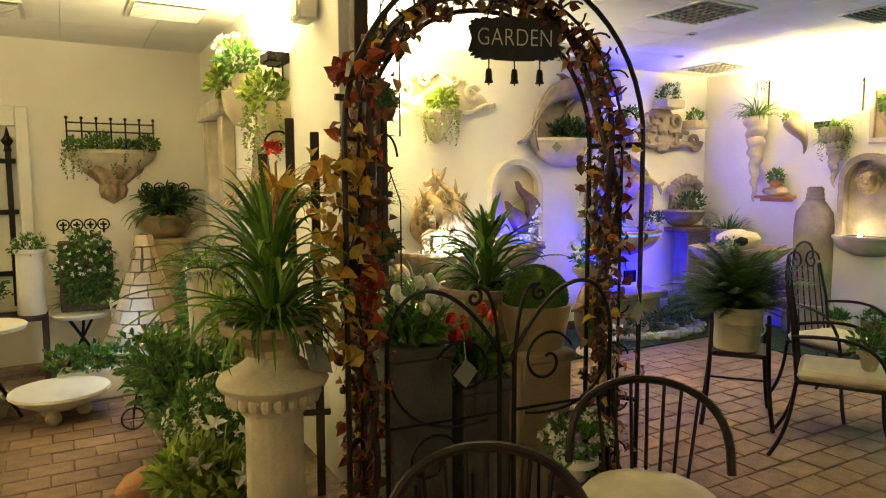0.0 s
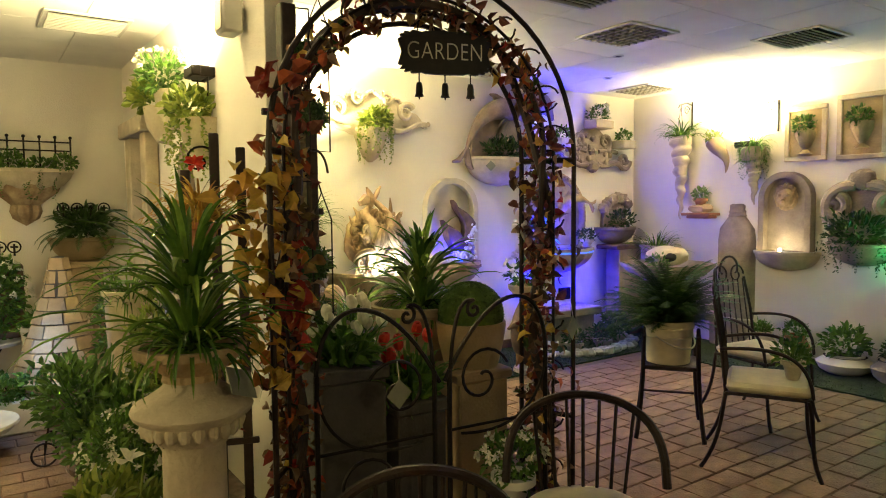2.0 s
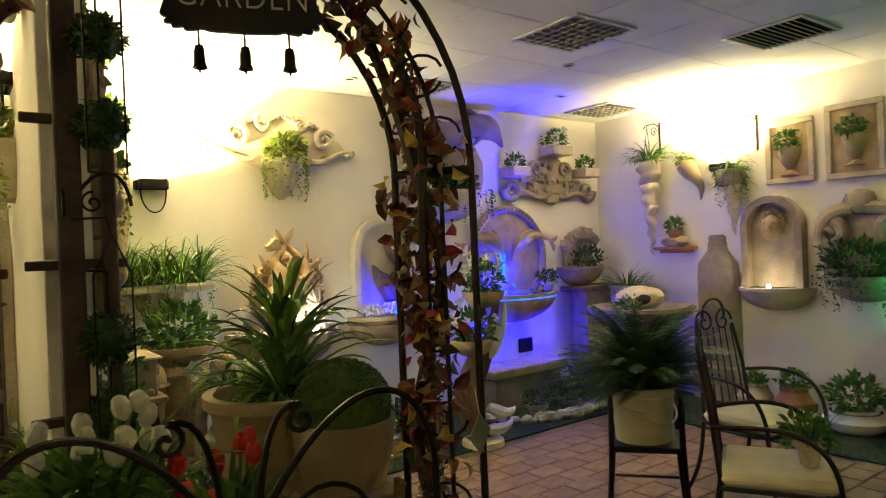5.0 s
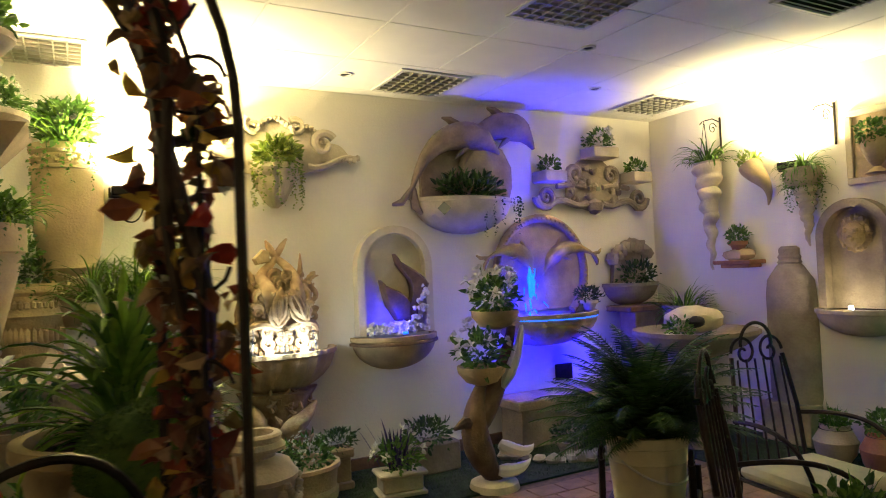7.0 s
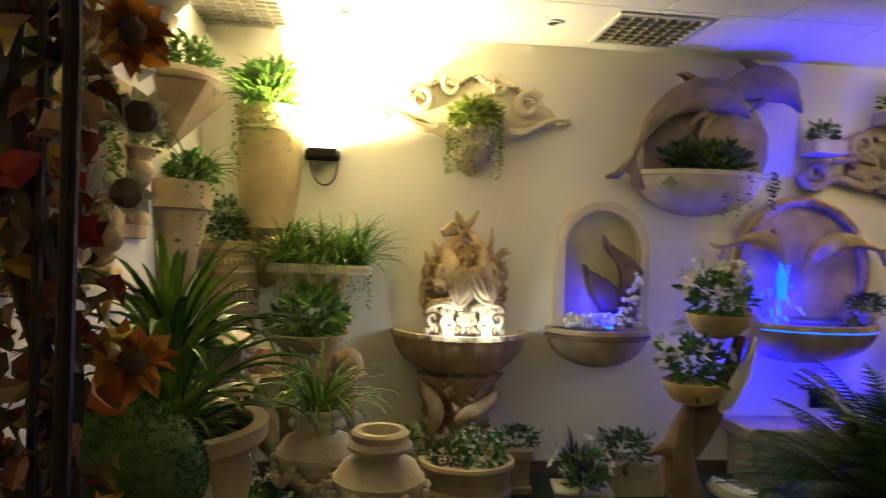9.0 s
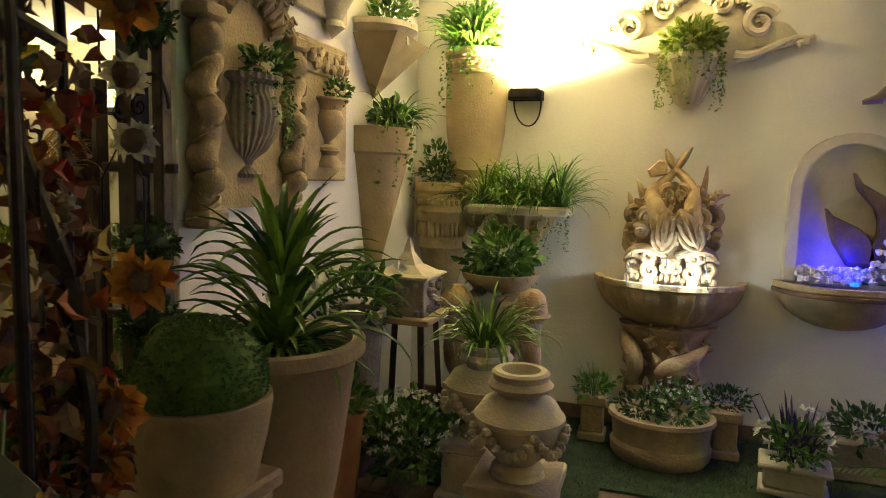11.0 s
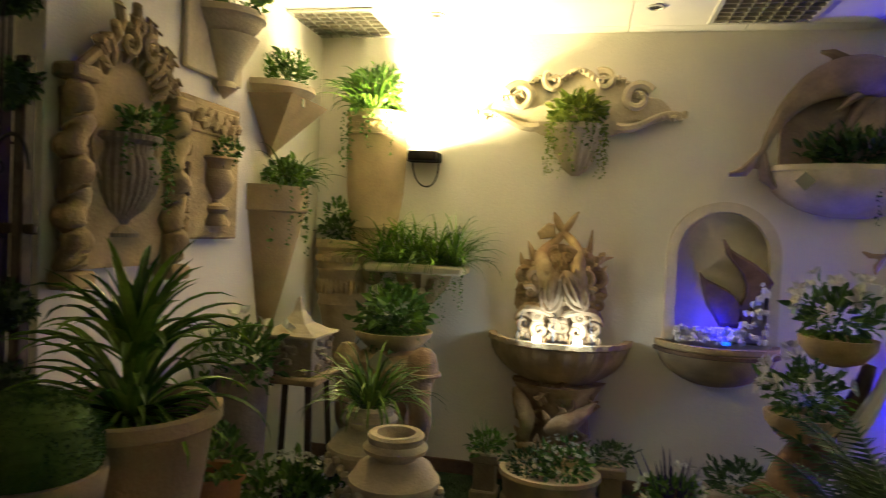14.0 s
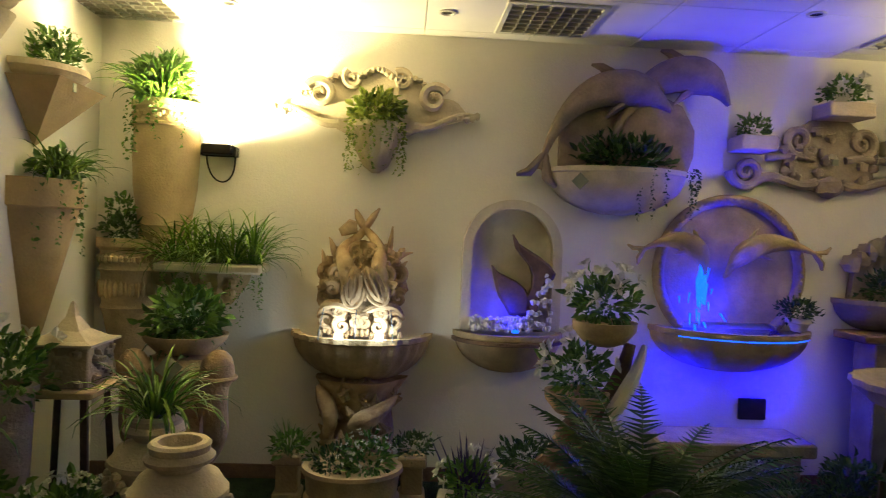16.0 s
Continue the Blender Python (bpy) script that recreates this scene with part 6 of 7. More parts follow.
# column with an urn of strap leaves
ob = thing("column", "fluted cream stone column with a broad carved capital", "column", (0.455, 1.98, 0))
part("shaft", Mesh().lathe([(0.001, 0.0), (0.14, 0.0), (0.14, 0.05), (0.105, 0.08), (0.092, 0.12), (0.088, 0.76), (0.1, 0.78)], 48, 0, 360, None, 0.022, 16), PALE, ob)
part("capital", Mesh().lathe([(0.1, 0.78), (0.12, 0.80), (0.135, 0.84), (0.165, 0.86), (0.172, 0.875), (0.165, 0.89), (0.12, 0.915), (0.085, 0.94), (0.075, 0.96), (0.001, 0.96)], 44), PALE, ob)
s = Mesh()
for k in range(22):
    a = 2 * math.pi * k / 22
    s.blob((0.13 * math.cos(a), 0.13 * math.sin(a), 0.83), (0.019, 0.019, 0.03), k, 0.2, 8)
part("egg_moulding", s, PALE, ob, "row of carved leaf tips")
ob = thing("urn_planter", "stone urn on a column with a big spiky strap-leaved plant", "potted plant", (0.455, 1.98, 0.96))
part("urn", Mesh().lathe([(0.001, 0.07), (0.13, 0.075), (0.14, 0.1), (0.158, 0.1), (0.155, 0.075), (0.12, 0.05), (0.08, 0.02), (0.085, 0.0), (0.001, 0.0)], 36, 0, 360, None, 0.015, 24), STONE, ob)
part("price_tag", Mesh().box(-0.045, -0.001, -0.045, 0.045, 0.001, 0.045, 0, pose(0.1, -0.14, 0.0, -40, 20, 20)), TAG, ob)
strap_plant(ob, (0, 0, 0.09), 48, 0.47, 33, 0.03)

# wooden post with hanging topiary balls at the partition's end
ob = thing("wooden_stand", "tall dark wooden post stand with iron brackets beside the partition", "plant stand", (1.12, 2.84, 0))
part("post", Mesh().box(-0.035, -0.035, 0, 0.035, 0.035, 2.35, 0.006), WOOD, ob)
part("post", Mesh().box(0.09, -0.025, 0, 0.13, 0.025, 1.95, 0.006), WOOD, ob)
for z in (0.5, 0.95, 1.42, 1.86):
    part("rail", Mesh().box(-0.12, -0.012, z, 0.16, 0.012, z + 0.03, 0.004), WOOD, ob)
for z in (1.66, 0.92):
    part("bracket", Mesh().tube(bez((0.03, -0.03, z), (0.1, -0.04, z + 0.1), (0.16, -0.04, z + 0.05), (0.17, -0.04, z - 0.05)), 0.006, 6).tube(spiral(0.06, z - 0.04, 0.035, 1.4, 1.5, 1, -0.04), 0.004, 5), IRON, ob)
for z, r in ((2.13, 0.085), (1.86, 0.085), (1.20, 0.09), (0.96, 0.095)):
    tb = thing("hanging_topiary", "small dark green topiary ball hanging by the post", "topiary", (1.21, 2.80, z), 0, "hanging topiary balls")
    g = Mesh().blob((0, 0, 0), r * 0.8, 2, 0.08, 12)
    leaves(g, (0, 0, 0), (r, r, r * 0.9), 520, 0.03, 0.4, random.Random(int(z * 100)), 0.1, 0.75)
    part("ball", g, G_DARK, tb, smooth=False)
    part("cord", Mesh().tube([(0, 0, r * 0.7), (0, 0, r + 0.12)], 0.003, 4).tube([(0, 0, r + 0.12), (-0.11, 0.06, r + 0.13)], 0.004, 4), IRON, tb)

ob = thing("wall_hook", "black wrought iron curled hook on the partition's end", "hook", (1.13, YEND, 1.72), 0, "iron wall hooks")
part("plate", Mesh().box(-0.012, -0.008, -0.07, 0.012, -0.001, 0.07, 0.002), IRON, ob)
part("arm", Mesh().tube(bez((0, -0.006, -0.02), (-0.02, -0.08, -0.02), (-0.03, -0.14, -0.03), (-0.03, -0.15, -0.12)) + [Vector((-0.03, -0.13 + p[0], -0.12 + p[2])) for p in spiral(0, 0, 0.025, 1.2, math.pi, 1)], 0.005, 6), IRON, ob)
for z0, z1 in ((1.70, 2.36), (0.80, 1.52)):
    ob = thing("wire_holder", "thin black wire holder hanging round topiary balls", "plant hanger", (1.21, 2.70, z0), 20, "wire plant holders")
    h = z1 - z0
    part("wire", Mesh().tube([(-0.06, 0, 0), (-0.06, 0, h - 0.12), (0, 0, h), (0.06, 0, h - 0.12), (0.06, 0, 0), (-0.06, 0, 0)], 0.0035, 5), IRON, ob)
    part("hanger", Mesh().tube([(0, 0, h), (0, 0.02, h + 0.05), (-0.05, 0.12, h + 0.05)], 0.004, 5), IRON, ob)

# ---- seating ----


def bow_chair(place, turn):
    """A dark chair with a bowed top rail, round spindles and a cushion; it faces local +y."""
    ob = thing("spindle_chair", "dark brown bow-backed spindle chair with a cream seat cushion", "chair", place, turn, "bow-backed chairs")
    bow = [(0.255 * math.sin(radians(a)), -0.20 + 0.12 * (1 - math.cos(radians(a))), 0.48 + 0.34 * math.cos(radians(a)) ** 0.45) for a in range(-88, 89, 8)]
    part("top_rail", Mesh().tube(bow, 0.014, 8), RUST, ob)
    for k in range(7):
        x = -0.165 + 0.055 * k
        part("spindle", Mesh().tube([(x * 0.8, -0.17, 0.46), (x, -0.20 + 0.7 * x * x, 0.48 + 0.34 * max(0.05, 1 - (x / 0.256) ** 2) ** 0.25)], 0.006, 6), RUST, ob)
    part("seat", Mesh().lathe([(0.001, 0.455), (0.20, 0.455), (0.215, 0.445), (0.205, 0.43), (0.001, 0.43)], 28), RUST, ob)
    part("cushion", Mesh().lathe([(0.001, 0.525), (0.12, 0.522), (0.19, 0.51), (0.22, 0.485), (0.205, 0.46), (0.001, 0.457)], 30, 0, 360, None, 0.015, 9), CREAM, ob, "padded cream cushion")
    for sx in (-1, 1):
        for sy in (-1, 1):
            part("leg", Mesh().tube([(sx * 0.14, sy * 0.14, 0.43), (sx * 0.19, sy * 0.19, 0.0)], 0.014, 7), RUST, ob)
    part("stretcher", Mesh().tube([(-0.165, -0.165, 0.2), (0.165, 0.165, 0.2)], 0.008, 6), RUST, ob)


bow_chair((1.47, 1.37, 0), 138)
bow_chair((0.71, 1.13, 0), 150)


def iron_chair(place, turn, label):
    """A wrought-iron armchair, facing local -y, with a scrolled tall back and a cushion."""
    ob = thing("iron_armchair", label, "chair", place, turn, "iron armchairs")
    for sx in (-1, 1):
        part("back_post", Mesh().tube([(sx * 0.19, 0.2, 0.42), (sx * 0.18, 0.23, 0.7), (sx * 0.15, 0.27, 0.93)], 0.010, 7), RUST, ob)
        part("arm", Mesh().tube(bez((sx * 0.19, 0.23, 0.66), (sx * 0.26, 0.0, 0.70), (sx * 0.26, -0.2, 0.70), (sx * 0.24, -0.22, 0.44)), 0.010, 7), RUST, ob)
        part("leg", Mesh().tube(bez((sx * 0.2, 0.2, 0.42), (sx * 0.2, 0.22, 0.3), (sx * 0.2, 0.22, 0.15), (sx * 0.24, 0.32, 0.0)), 0.011, 7), RUST, ob)
        part("leg", Mesh().tube(bez((sx * 0.22, -0.2, 0.42), (sx * 0.24, -0.24, 0.3), (sx * 0.2, -0.2, 0.15), (sx * 0.24, -0.27, 0.0)), 0.011, 7), RUST, ob)
        part("crest_scroll", Mesh().tube([(p[0], 0.27 + (p[2] - 0.93) * 0.1, p[2]) for p in spiral(sx * 0.075, 0.95, 0.075, 1.4, 0 if sx > 0 else math.pi, sx)], 0.007, 6), RUST, ob)
    part("crest", Mesh().tube([(0.09 * math.cos(radians(a)), 0.275, 0.99 + 0.09 * math.sin(radians(a))) for a in range(-20, 201, 15)], 0.008, 6), RUST, ob)
    for k in range(6):
        x = -0.125 + 0.05 * k
        part("spindle", Mesh().tube([(x * 1.2, 0.2, 0.44), (x, 0.26, 0.92)], 0.005, 6), RUST, ob)
    part("seat_frame", Mesh().tube([(-0.21, -0.21, 0.42), (0.21, -0.21, 0.42), (0.2, 0.2, 0.42), (-0.2, 0.2, 0.42), (-0.21, -0.21, 0.42)], 0.010, 7), RUST, ob)
    part("cushion", Mesh().box(-0.22, -0.22, 0.43, 0.22, 0.2, 0.485, 0.022), CREAM, ob, "padded cream cushion")


iron_chair((3.56, 1.97, 0), 30, "wrought iron armchair with a cream cushion seen from behind")
iron_chair((4.30, 2.42, 0), -8, "wrought iron armchair with tall scrolled back by the bowl fountain")
ob = potted("potted_plant", "small clay pot of white-flowered grass hung before a chair", (3.60, 1.84, 0.487), 0.05, 0.035, 0.11, "spiky", 0.15, PALE)

# chair used as a stand for the feathery palm
ob = thing("chair_stand", "dark metal chair frame used as a stand for a bucket", "plant stand", (3.58, 2.62, 0), -52)
for sx in (-1, 1):
    for sy in (-1, 1):
        part("leg", Mesh().tube(bez((sx * 0.16, sy * 0.17, 0.66 if sy < 0 else 0.55), (sx * 0.16, sy * 0.18, 0.4), (sx * 0.17, sy * 0.17, 0.2), (sx * 0.2, sy * 0.24, 0.0)), 0.014, 7, None, 0.8), RUST, ob)
    part("curl", Mesh().tube([(sx * 0.16, -0.17 + p[0], p[2]) for p in spiral(0.0, 0.66, 0.035, 1.0, 0, 1, 0, 14)], 0.011, 6), RUST, ob)
part("seat_frame", Mesh().box(-0.17, -0.18, 0.425, 0.17, 0.18, 0.452, 0.006), RUST, ob)
part("stretcher", Mesh().tube([(-0.16, 0.17, 0.2), (0.16, 0.17, 0.2)], 0.008, 6), RUST, ob)
ob = thing("bucket_palm", "feathery dark green palm fern in a ribbed cream bucket", "potted plant", (3.56, 2.62, 0.452))
part("bucket", Mesh().lathe([(0.001, 0.21), (0.142, 0.21), (0.148, 0.27), (0.158, 0.268), (0.16, 0.23), (0.152, 0.225), (0.15, 0.18), (0.153, 0.17), (0.146, 0.16), (0.132, 0.0), (0.001, 0.0)], 36), CREAM, ob)
part("handle", Mesh().tube(bez((-0.15, -0.02, 0.18), (-0.12, -0.2, 0.08), (0.08, -0.2, 0.08), (0.13, -0.08, 0.18)), 0.005, 6), METAL, ob, "wire handle")
g = Mesh()
rb = random.Random(12)
fronds(g, (0, 0, 0.24), 130, 0.52, rb, (32, 86), 1.0, 0.085, 0.013)
fronds(g, (0, 0, 0.24), 60, 0.44, rb, (8, 50), 0.7, 0.07, 0.012)
part("fronds", g, G_FERN, ob, smooth=False)
potted("potted_plant", "small bush of cream flowers in a white pot on a stand", (1.47, 1.72, 0.42), 0.065, 0.045, 0.09, "flowers", 0.13, WHITE, size=1.3)
ob = thing("plant_stool", "small dark wooden stool under a flower pot", "stool", (1.47, 1.72, 0))
part("top", Mesh().lathe([(0.001, 0.42), (0.1, 0.42), (0.1, 0.395), (0.001, 0.395)], 22), WOOD, ob)
for k in range(3):
    a = radians(120 * k)
    part("leg", Mesh().tube([(0.06 * math.cos(a), 0.06 * math.sin(a), 0.395), (0.1 * math.cos(a), 0.1 * math.sin(a), 0)], 0.012, 6), WOOD, ob)

# ---- the bay behind the partition ----
ob = thing("iron_gate_panel", "cream wall frame holding a black spear-topped iron gate panel", "wall panel", (-0.55, YBAY, 0))
part("frame", Mesh().box(0.16, -0.05, 0.6, 0.25, -0.002, 2.12, 0.006).box(-0.6, -0.05, 1.96, 0.16, -0.002, 2.12, 0.006), WHITE, ob)
for x in (-0.24, -0.06, 0.1):
    part("bar", Mesh().box(x - 0.02, -0.06, 0.5, x + 0.02, -0.02, 1.78, 0.004), IRON, ob)
    part("spear", Mesh().lathe([(0.001, 1.96), (0.02, 1.88), (0.045, 1.84), (0.02, 1.8), (0.03, 1.76), (0.001, 1.75)], 4, 0, 360, pose(x, -0.04, 0)), IRON, ob, smooth=False)
for z in (0.75, 1.25, 1.66):
    part("rail", Mesh().box(-0.4, -0.055, z, 0.15, -0.025, z + 0.04, 0.004), IRON, ob)


def ring_rail(ob, w, z, n, y, r=0.04):
    for k in range(n):
        x = -w / 2 + w * (k + 0.5) / n
        part("ring", Mesh().tube([(x + r * math.cos(a), y, z + r * math.sin(a)) for a in [2 * math.pi * j / 16 for j in range(17)]], 0.006, 5).tube([(x - r * 0.6, y, z), (x + r * 0.6, y, z)], 0.008, 5).tube([(x, y, z - r * 1.6), (x, y, z + r * 0.6)], 0.008, 5), IRON, ob)


ob = thing("window_box", "brown stone wall corbel planter with black railing and ivy", "wall planter", (0.30, YBAY, 1.78))
part("bowl", half_bowl(0.70, 0.2, 0.26, 0.35, 0.02), PALE, ob)
s = Mesh().lathe([(0.25, -0.1), (0.22, -0.18), (0.13, -0.26), (0.1, -0.29), (0.11, -0.34), (0.09, -0.4), (0.001, -0.46)], 24, 180, 360, None, 0.1, 9, 1, 0.8)
part("corbel", s, OCHRE, ob, "brown carved corbel")
for k in range(7):
    x = -0.33 + 0.11 * k
    part("rail_post", Mesh().tube([(x, -0.12, 0.0), (x, -0.12, 0.25)], 0.007, 6).blob((x, -0.12, 0.26), 0.014, 0, 0, 8), IRON, ob)
for z in (0.15, 0.22):
    part("rail", Mesh().tube([(-0.33, -0.12, z), (0.33, -0.12, z)], 0.006, 6), IRON, ob)
for k in range(4):
    fill(ob, "bushy" if k % 2 else "ivy", (-0.27 + 0.18 * k, -0.17, 0.0), 0.12, 0.9)
ob = thing("railed_planter", "brown stone bowl planter with ringed iron rail and hanging fern", "wall planter", (0.70, YBAY, 1.22))
part("bowl", half_bowl(0.50, 0.22, 0.3, 0.4, 0.02), TAN, ob)
part("pedestal", Mesh().box(-0.12, -0.25, -1.2, 0.12, -0.02, -0.22, 0.01).box(-0.17, -0.28, -0.25, 0.17, -0.01, -0.2, 0.008), TAN, ob)
ring_rail(ob, 0.4, 0.24, 4, -0.2, 0.042)
fill(ob, "dark", (0, -0.17, 0.02), 0.26, 1.2)
fill(ob, "fern", (0, -0.2, 0.04), 0.34, 1.3)
ob = thing("railed_planter", "slim planter with ringed iron rail and white-flowered climber", "planter", (0.05, 6.0, 0.49))
part("box", Mesh().box(-0.19, -0.1, 0, 0.19, 0.1, 0.55, 0.01), BROWN, ob)
ring_rail(ob, 0.38, 0.68, 4, 0.0, 0.042)
g, w = Mesh(), Mesh()
rb = random.Random(40)
leaves(g, (0, -0.1, 0.34), (0.24, 0.15, 0.36), 1200, 0.06, 0.5, rb)
blooms(w, (0, -0.1, 0.3), (0.25, 0.18, 0.34), 140, 0.022, rb, 5)
blades(g, (0, -0.1, 0.05), 60, 0.25, 0.02, rb, (10, 70), 0.8, 0.1)
part("foliage", g, G_MID, ob, smooth=False)
part("blossoms", w, P_WHITE, ob, smooth=False)


def dish_table(place, r, h, label):
    ob = thing("garden_table", label, "table", place, 0, "small round garden tables")
    part("top", Mesh().lathe([(0.001, h), (r, h), (r + 0.012, h - 0.01), (r, h - 0.035), (0.001, h - 0.035)], 32), WHITE, ob)
    for k in range(3):
        a = radians(120 * k + 20)
        part("leg", Mesh().tube([(-r * 0.5 * math.cos(a), -r * 0.5 * math.sin(a), h - 0.035), (r * 0.8 * math.cos(a), r * 0.8 * math.sin(a), 0.0)], 0.012, 6), IRON, ob)


dish_table((0.0, 5.92, 0), 0.21, 0.485, "round white-topped table with crossed black iron legs")
dish_table((-0.55, 4.85, 0), 0.22, 0.63, "round white mosaic table with crossed iron legs")
potted("potted_plant", "tall white textured pot with a flowering plant", (-0.33, 5.9, 0.50), 0.09, 0.1, 0.5, "daisies", 0.14, WHITE)
ob = thing("pot_shelf", "low brown wooden shelf under tall pots", "shelf", (-0.45, 5.95, 0))
part("board", Mesh().box(-0.4, -0.16, 0.46, 0.22, 0.16, 0.498, 0.006), WOOD, ob)
part("side", Mesh().box(-0.4, -0.15, 0, -0.36, 0.15, 0.46, 0.004), WOOD, ob)
part("side", Mesh().box(0.18, -0.15, 0, 0.22, 0.15, 0.46, 0.004), WOOD, ob)
potted("potted_plant", "dark bush in a pot at the shelf's end", (-0.62, 5.85, 0.498), 0.09, 0.08, 0.14, "dark", 0.18, GREYSTONE)
potted("potted_plant", "spiky green plant in a white bowl by the pyramid", (0.32, 5.7, 0.0), 0.13, 0.08, 0.6, "spiky", 0.2, WHITE)

# stone pyramid water feature, laid stone by stone
ob = thing("stone_pyramid", "pale stone pyramid water feature with a cool lamp inside", "fountain", (0.42, 5.36, 0.30))
part("core", Mesh().lathe([(0.29, 0.0), (0.16, 0.34), (0.045, 0.82), (0.001, 0.83)], 6, 15, 375), DARKSTONE, ob, smooth=False)
rb = random.Random(9)
for j in range(9):
    z0, z1 = 0.82 * j / 9, 0.82 * (j + 1) / 9
    f = lambda z: 0.045 + 0.255 * (1 - z / 0.84) ** 1.35
    k = 10 if j < 3 else 8 if j < 6 else 5
    for i in range(k):
        a0, a1 = 360 * i / k + 9 * (j % 2), 360 * (i + 1) / k + 9 * (j % 2)
        c = []
        for z, q in ((z0 + 0.005, f(z0)), (z1 - 0.005, f(z1))):
            for rr in (q + 0.016 + rb.uniform(0, 0.006), q - 0.02):
                for a in (a0 + 1.5, a1 - 1.5):
                    c.append((rr * math.cos(radians(a)), rr * math.sin(radians(a)), z))
        part("stone", Mesh().add(c, [(0, 1, 5, 4), (4, 5, 7, 6), (0, 2, 3, 1), (0, 4, 6, 2), (1, 3, 7, 5), (2, 6, 7, 3)]), TAN, ob, smooth=False)
part("base", Mesh().lathe([(0.001, 0.0), (0.36, 0.0), (0.37, -0.02), (0.33, -0.06), (0.001, -0.06)], 30), PALE, ob)
part("stand", Mesh().lathe([(0.2, -0.06), (0.16, -0.15), (0.2, -0.3), (0.001, -0.3)], 20), GREYSTONE, ob)

ob = thing("bird_bath", "wide low white stone bowl on short round feet on paving", "bird bath", (-0.16, 4.74, 0))
part("bowl", Mesh().lathe([(0.001, 0.15), (0.16, 0.16), (0.24, 0.19), (0.285, 0.2), (0.29, 0.185), (0.24, 0.14), (0.14, 0.09), (0.001, 0.08)], 44), WHITE, ob)
for k in range(3):
    a = radians(120 * k + 250)
    part("foot", Mesh().blob((0.13 * math.cos(a), 0.13 * math.sin(a), 0.048), 0.048, k, 0.05, 12), PALE, ob)
ob = thing("trug", "low green wire basket planted with grass on paving", "planter", (-0.62, 4.98, 0))
part("basket", Mesh().lathe([(0.001, 0.03), (0.13, 0.03), (0.18, 0.14), (0.19, 0.14), (0.14, 0.0), (0.001, 0)], 28, 0, 360, None, 0.03, 20), PALE, ob)
fill(ob, "bushy", (0, 0, 0.08), 0.14, 1.0)
ob = thing("trough", "white rectangular stone trough of green leafy plants", "planter", (0.06, 5.12, 0))
part("body", Mesh().box(-0.24, -0.1, 0, 0.24, 0.1, 0.22, 0.015), WHITE, ob)
for k in range(3):
    fill(ob, "bushy", (-0.18 + 0.17 * k, 0, 0.2), 0.17, 1.0)
ob = thing("tricycle_planter", "small rusty iron tricycle planter with a spoked wheel", "planter", (0.22, 4.30, 0))
part("wheel", Mesh().tube([(0.065 * math.cos(a), 0, 0.07 + 0.065 * math.sin(a)) for a in [2 * math.pi * j / 20 for j in range(21)]], 0.006, 6).tube([(-0.06, 0, 0.07), (0.06, 0, 0.07)], 0.003, 4).tube([(0, 0, 0.01), (0, 0, 0.13)], 0.003, 4), RUST, ob)
part("fork", Mesh().tube([(0, 0, 0.07), (0.03, 0, 0.26), (-0.02, 0, 0.28)], 0.006, 6).tube([(0.03, 0, 0.2), (0.2, 0.05, 0.16)], 0.006, 6), RUST, ob)
part("rear_wheel", Mesh().tube([(0.22 + 0.05 * math.cos(a), 0.09, 0.056 + 0.05 * math.sin(a)) for a in [2 * math.pi * j / 16 for j in range(17)]], 0.005, 6), RUST, ob)


def shrub(place, r, hh, n, m, label, flower=0, size=0.06, seed=1):
    ob = thing("shrub", label, "shrub", place)
    part("pot", Mesh().lathe(pot_profile(0.13, 0.09, 0.2)), BROWN, ob)
    g, w, rb = Mesh(), Mesh(), random.Random(seed)
    for _ in range(24):
        a, e = rb.uniform(0, 6.28), rb.uniform(0.15, 0.85)
        g.tube(bez((0, 0, 0.18), (0, 0, 0.3), (r * e * math.cos(a) * 0.7, r * e * math.sin(a) * 0.7, hh * 0.7), (r * e * math.cos(a), r * e * math.sin(a), hh * rb.uniform(0.7, 1.0)), 6), 0.004, 4)
    for k in range(7):
        a = 6.28 * k / 7
        leaves(g, (r * 0.5 * math.cos(a), r * 0.5 * math.sin(a), hh * (0.45 + 0.07 * (k % 5))), (r * 0.6, r * 0.6, hh * 0.33), n // 7, size, 0.42, rb, 0.4)
    part("foliage", g, m, ob, smooth=False)
    if flower:
        blooms(w, (0, 0, hh * 0.55), (r * 0.95, r * 0.95, hh * 0.5), flower, 0.02 if flower > 20 else 0.06, rb, 5)
        part("blossoms", w, P_WHITE, ob, smooth=False)


shrub((0.42, 3.62, 0), 0.30, 0.78, 1300, G_MID, "tall leafy green shrub in a dark pot", 0, 0.07, 1)
shrub((0.50, 3.05, 0), 0.26, 0.62, 1500, G_MID, "bushy green plant with tiny white flowers", 120, 0.04, 2)
shrub((0.36, 2.52, 0), 0.22, 0.55, 700, G_YEL, "yellow-green leafy plant with white arum flowers", 8, 0.085, 3)
shrub((0.85, 3.9, 0), 0.26, 0.95, 1100, G_YEL, "yellowish green tall shrub by the partition", 20, 0.07, 4)
shrub((0.80, 4.7, 0), 0.26, 1.0, 900, G_MID, "dark green leafy shrub against the partition", 0, 0.07, 5)
potted("potted_plant", "grassy green plant in a pale bowl on a stand", (0.72, 4.5, 0.0), 0.14, 0.1, 0.95, "grass", 0.26, PALE)
ob = thing("clay_jug", "shiny orange terracotta jug lying among the plants", "jug", (0.20, 3.18, 0.0))
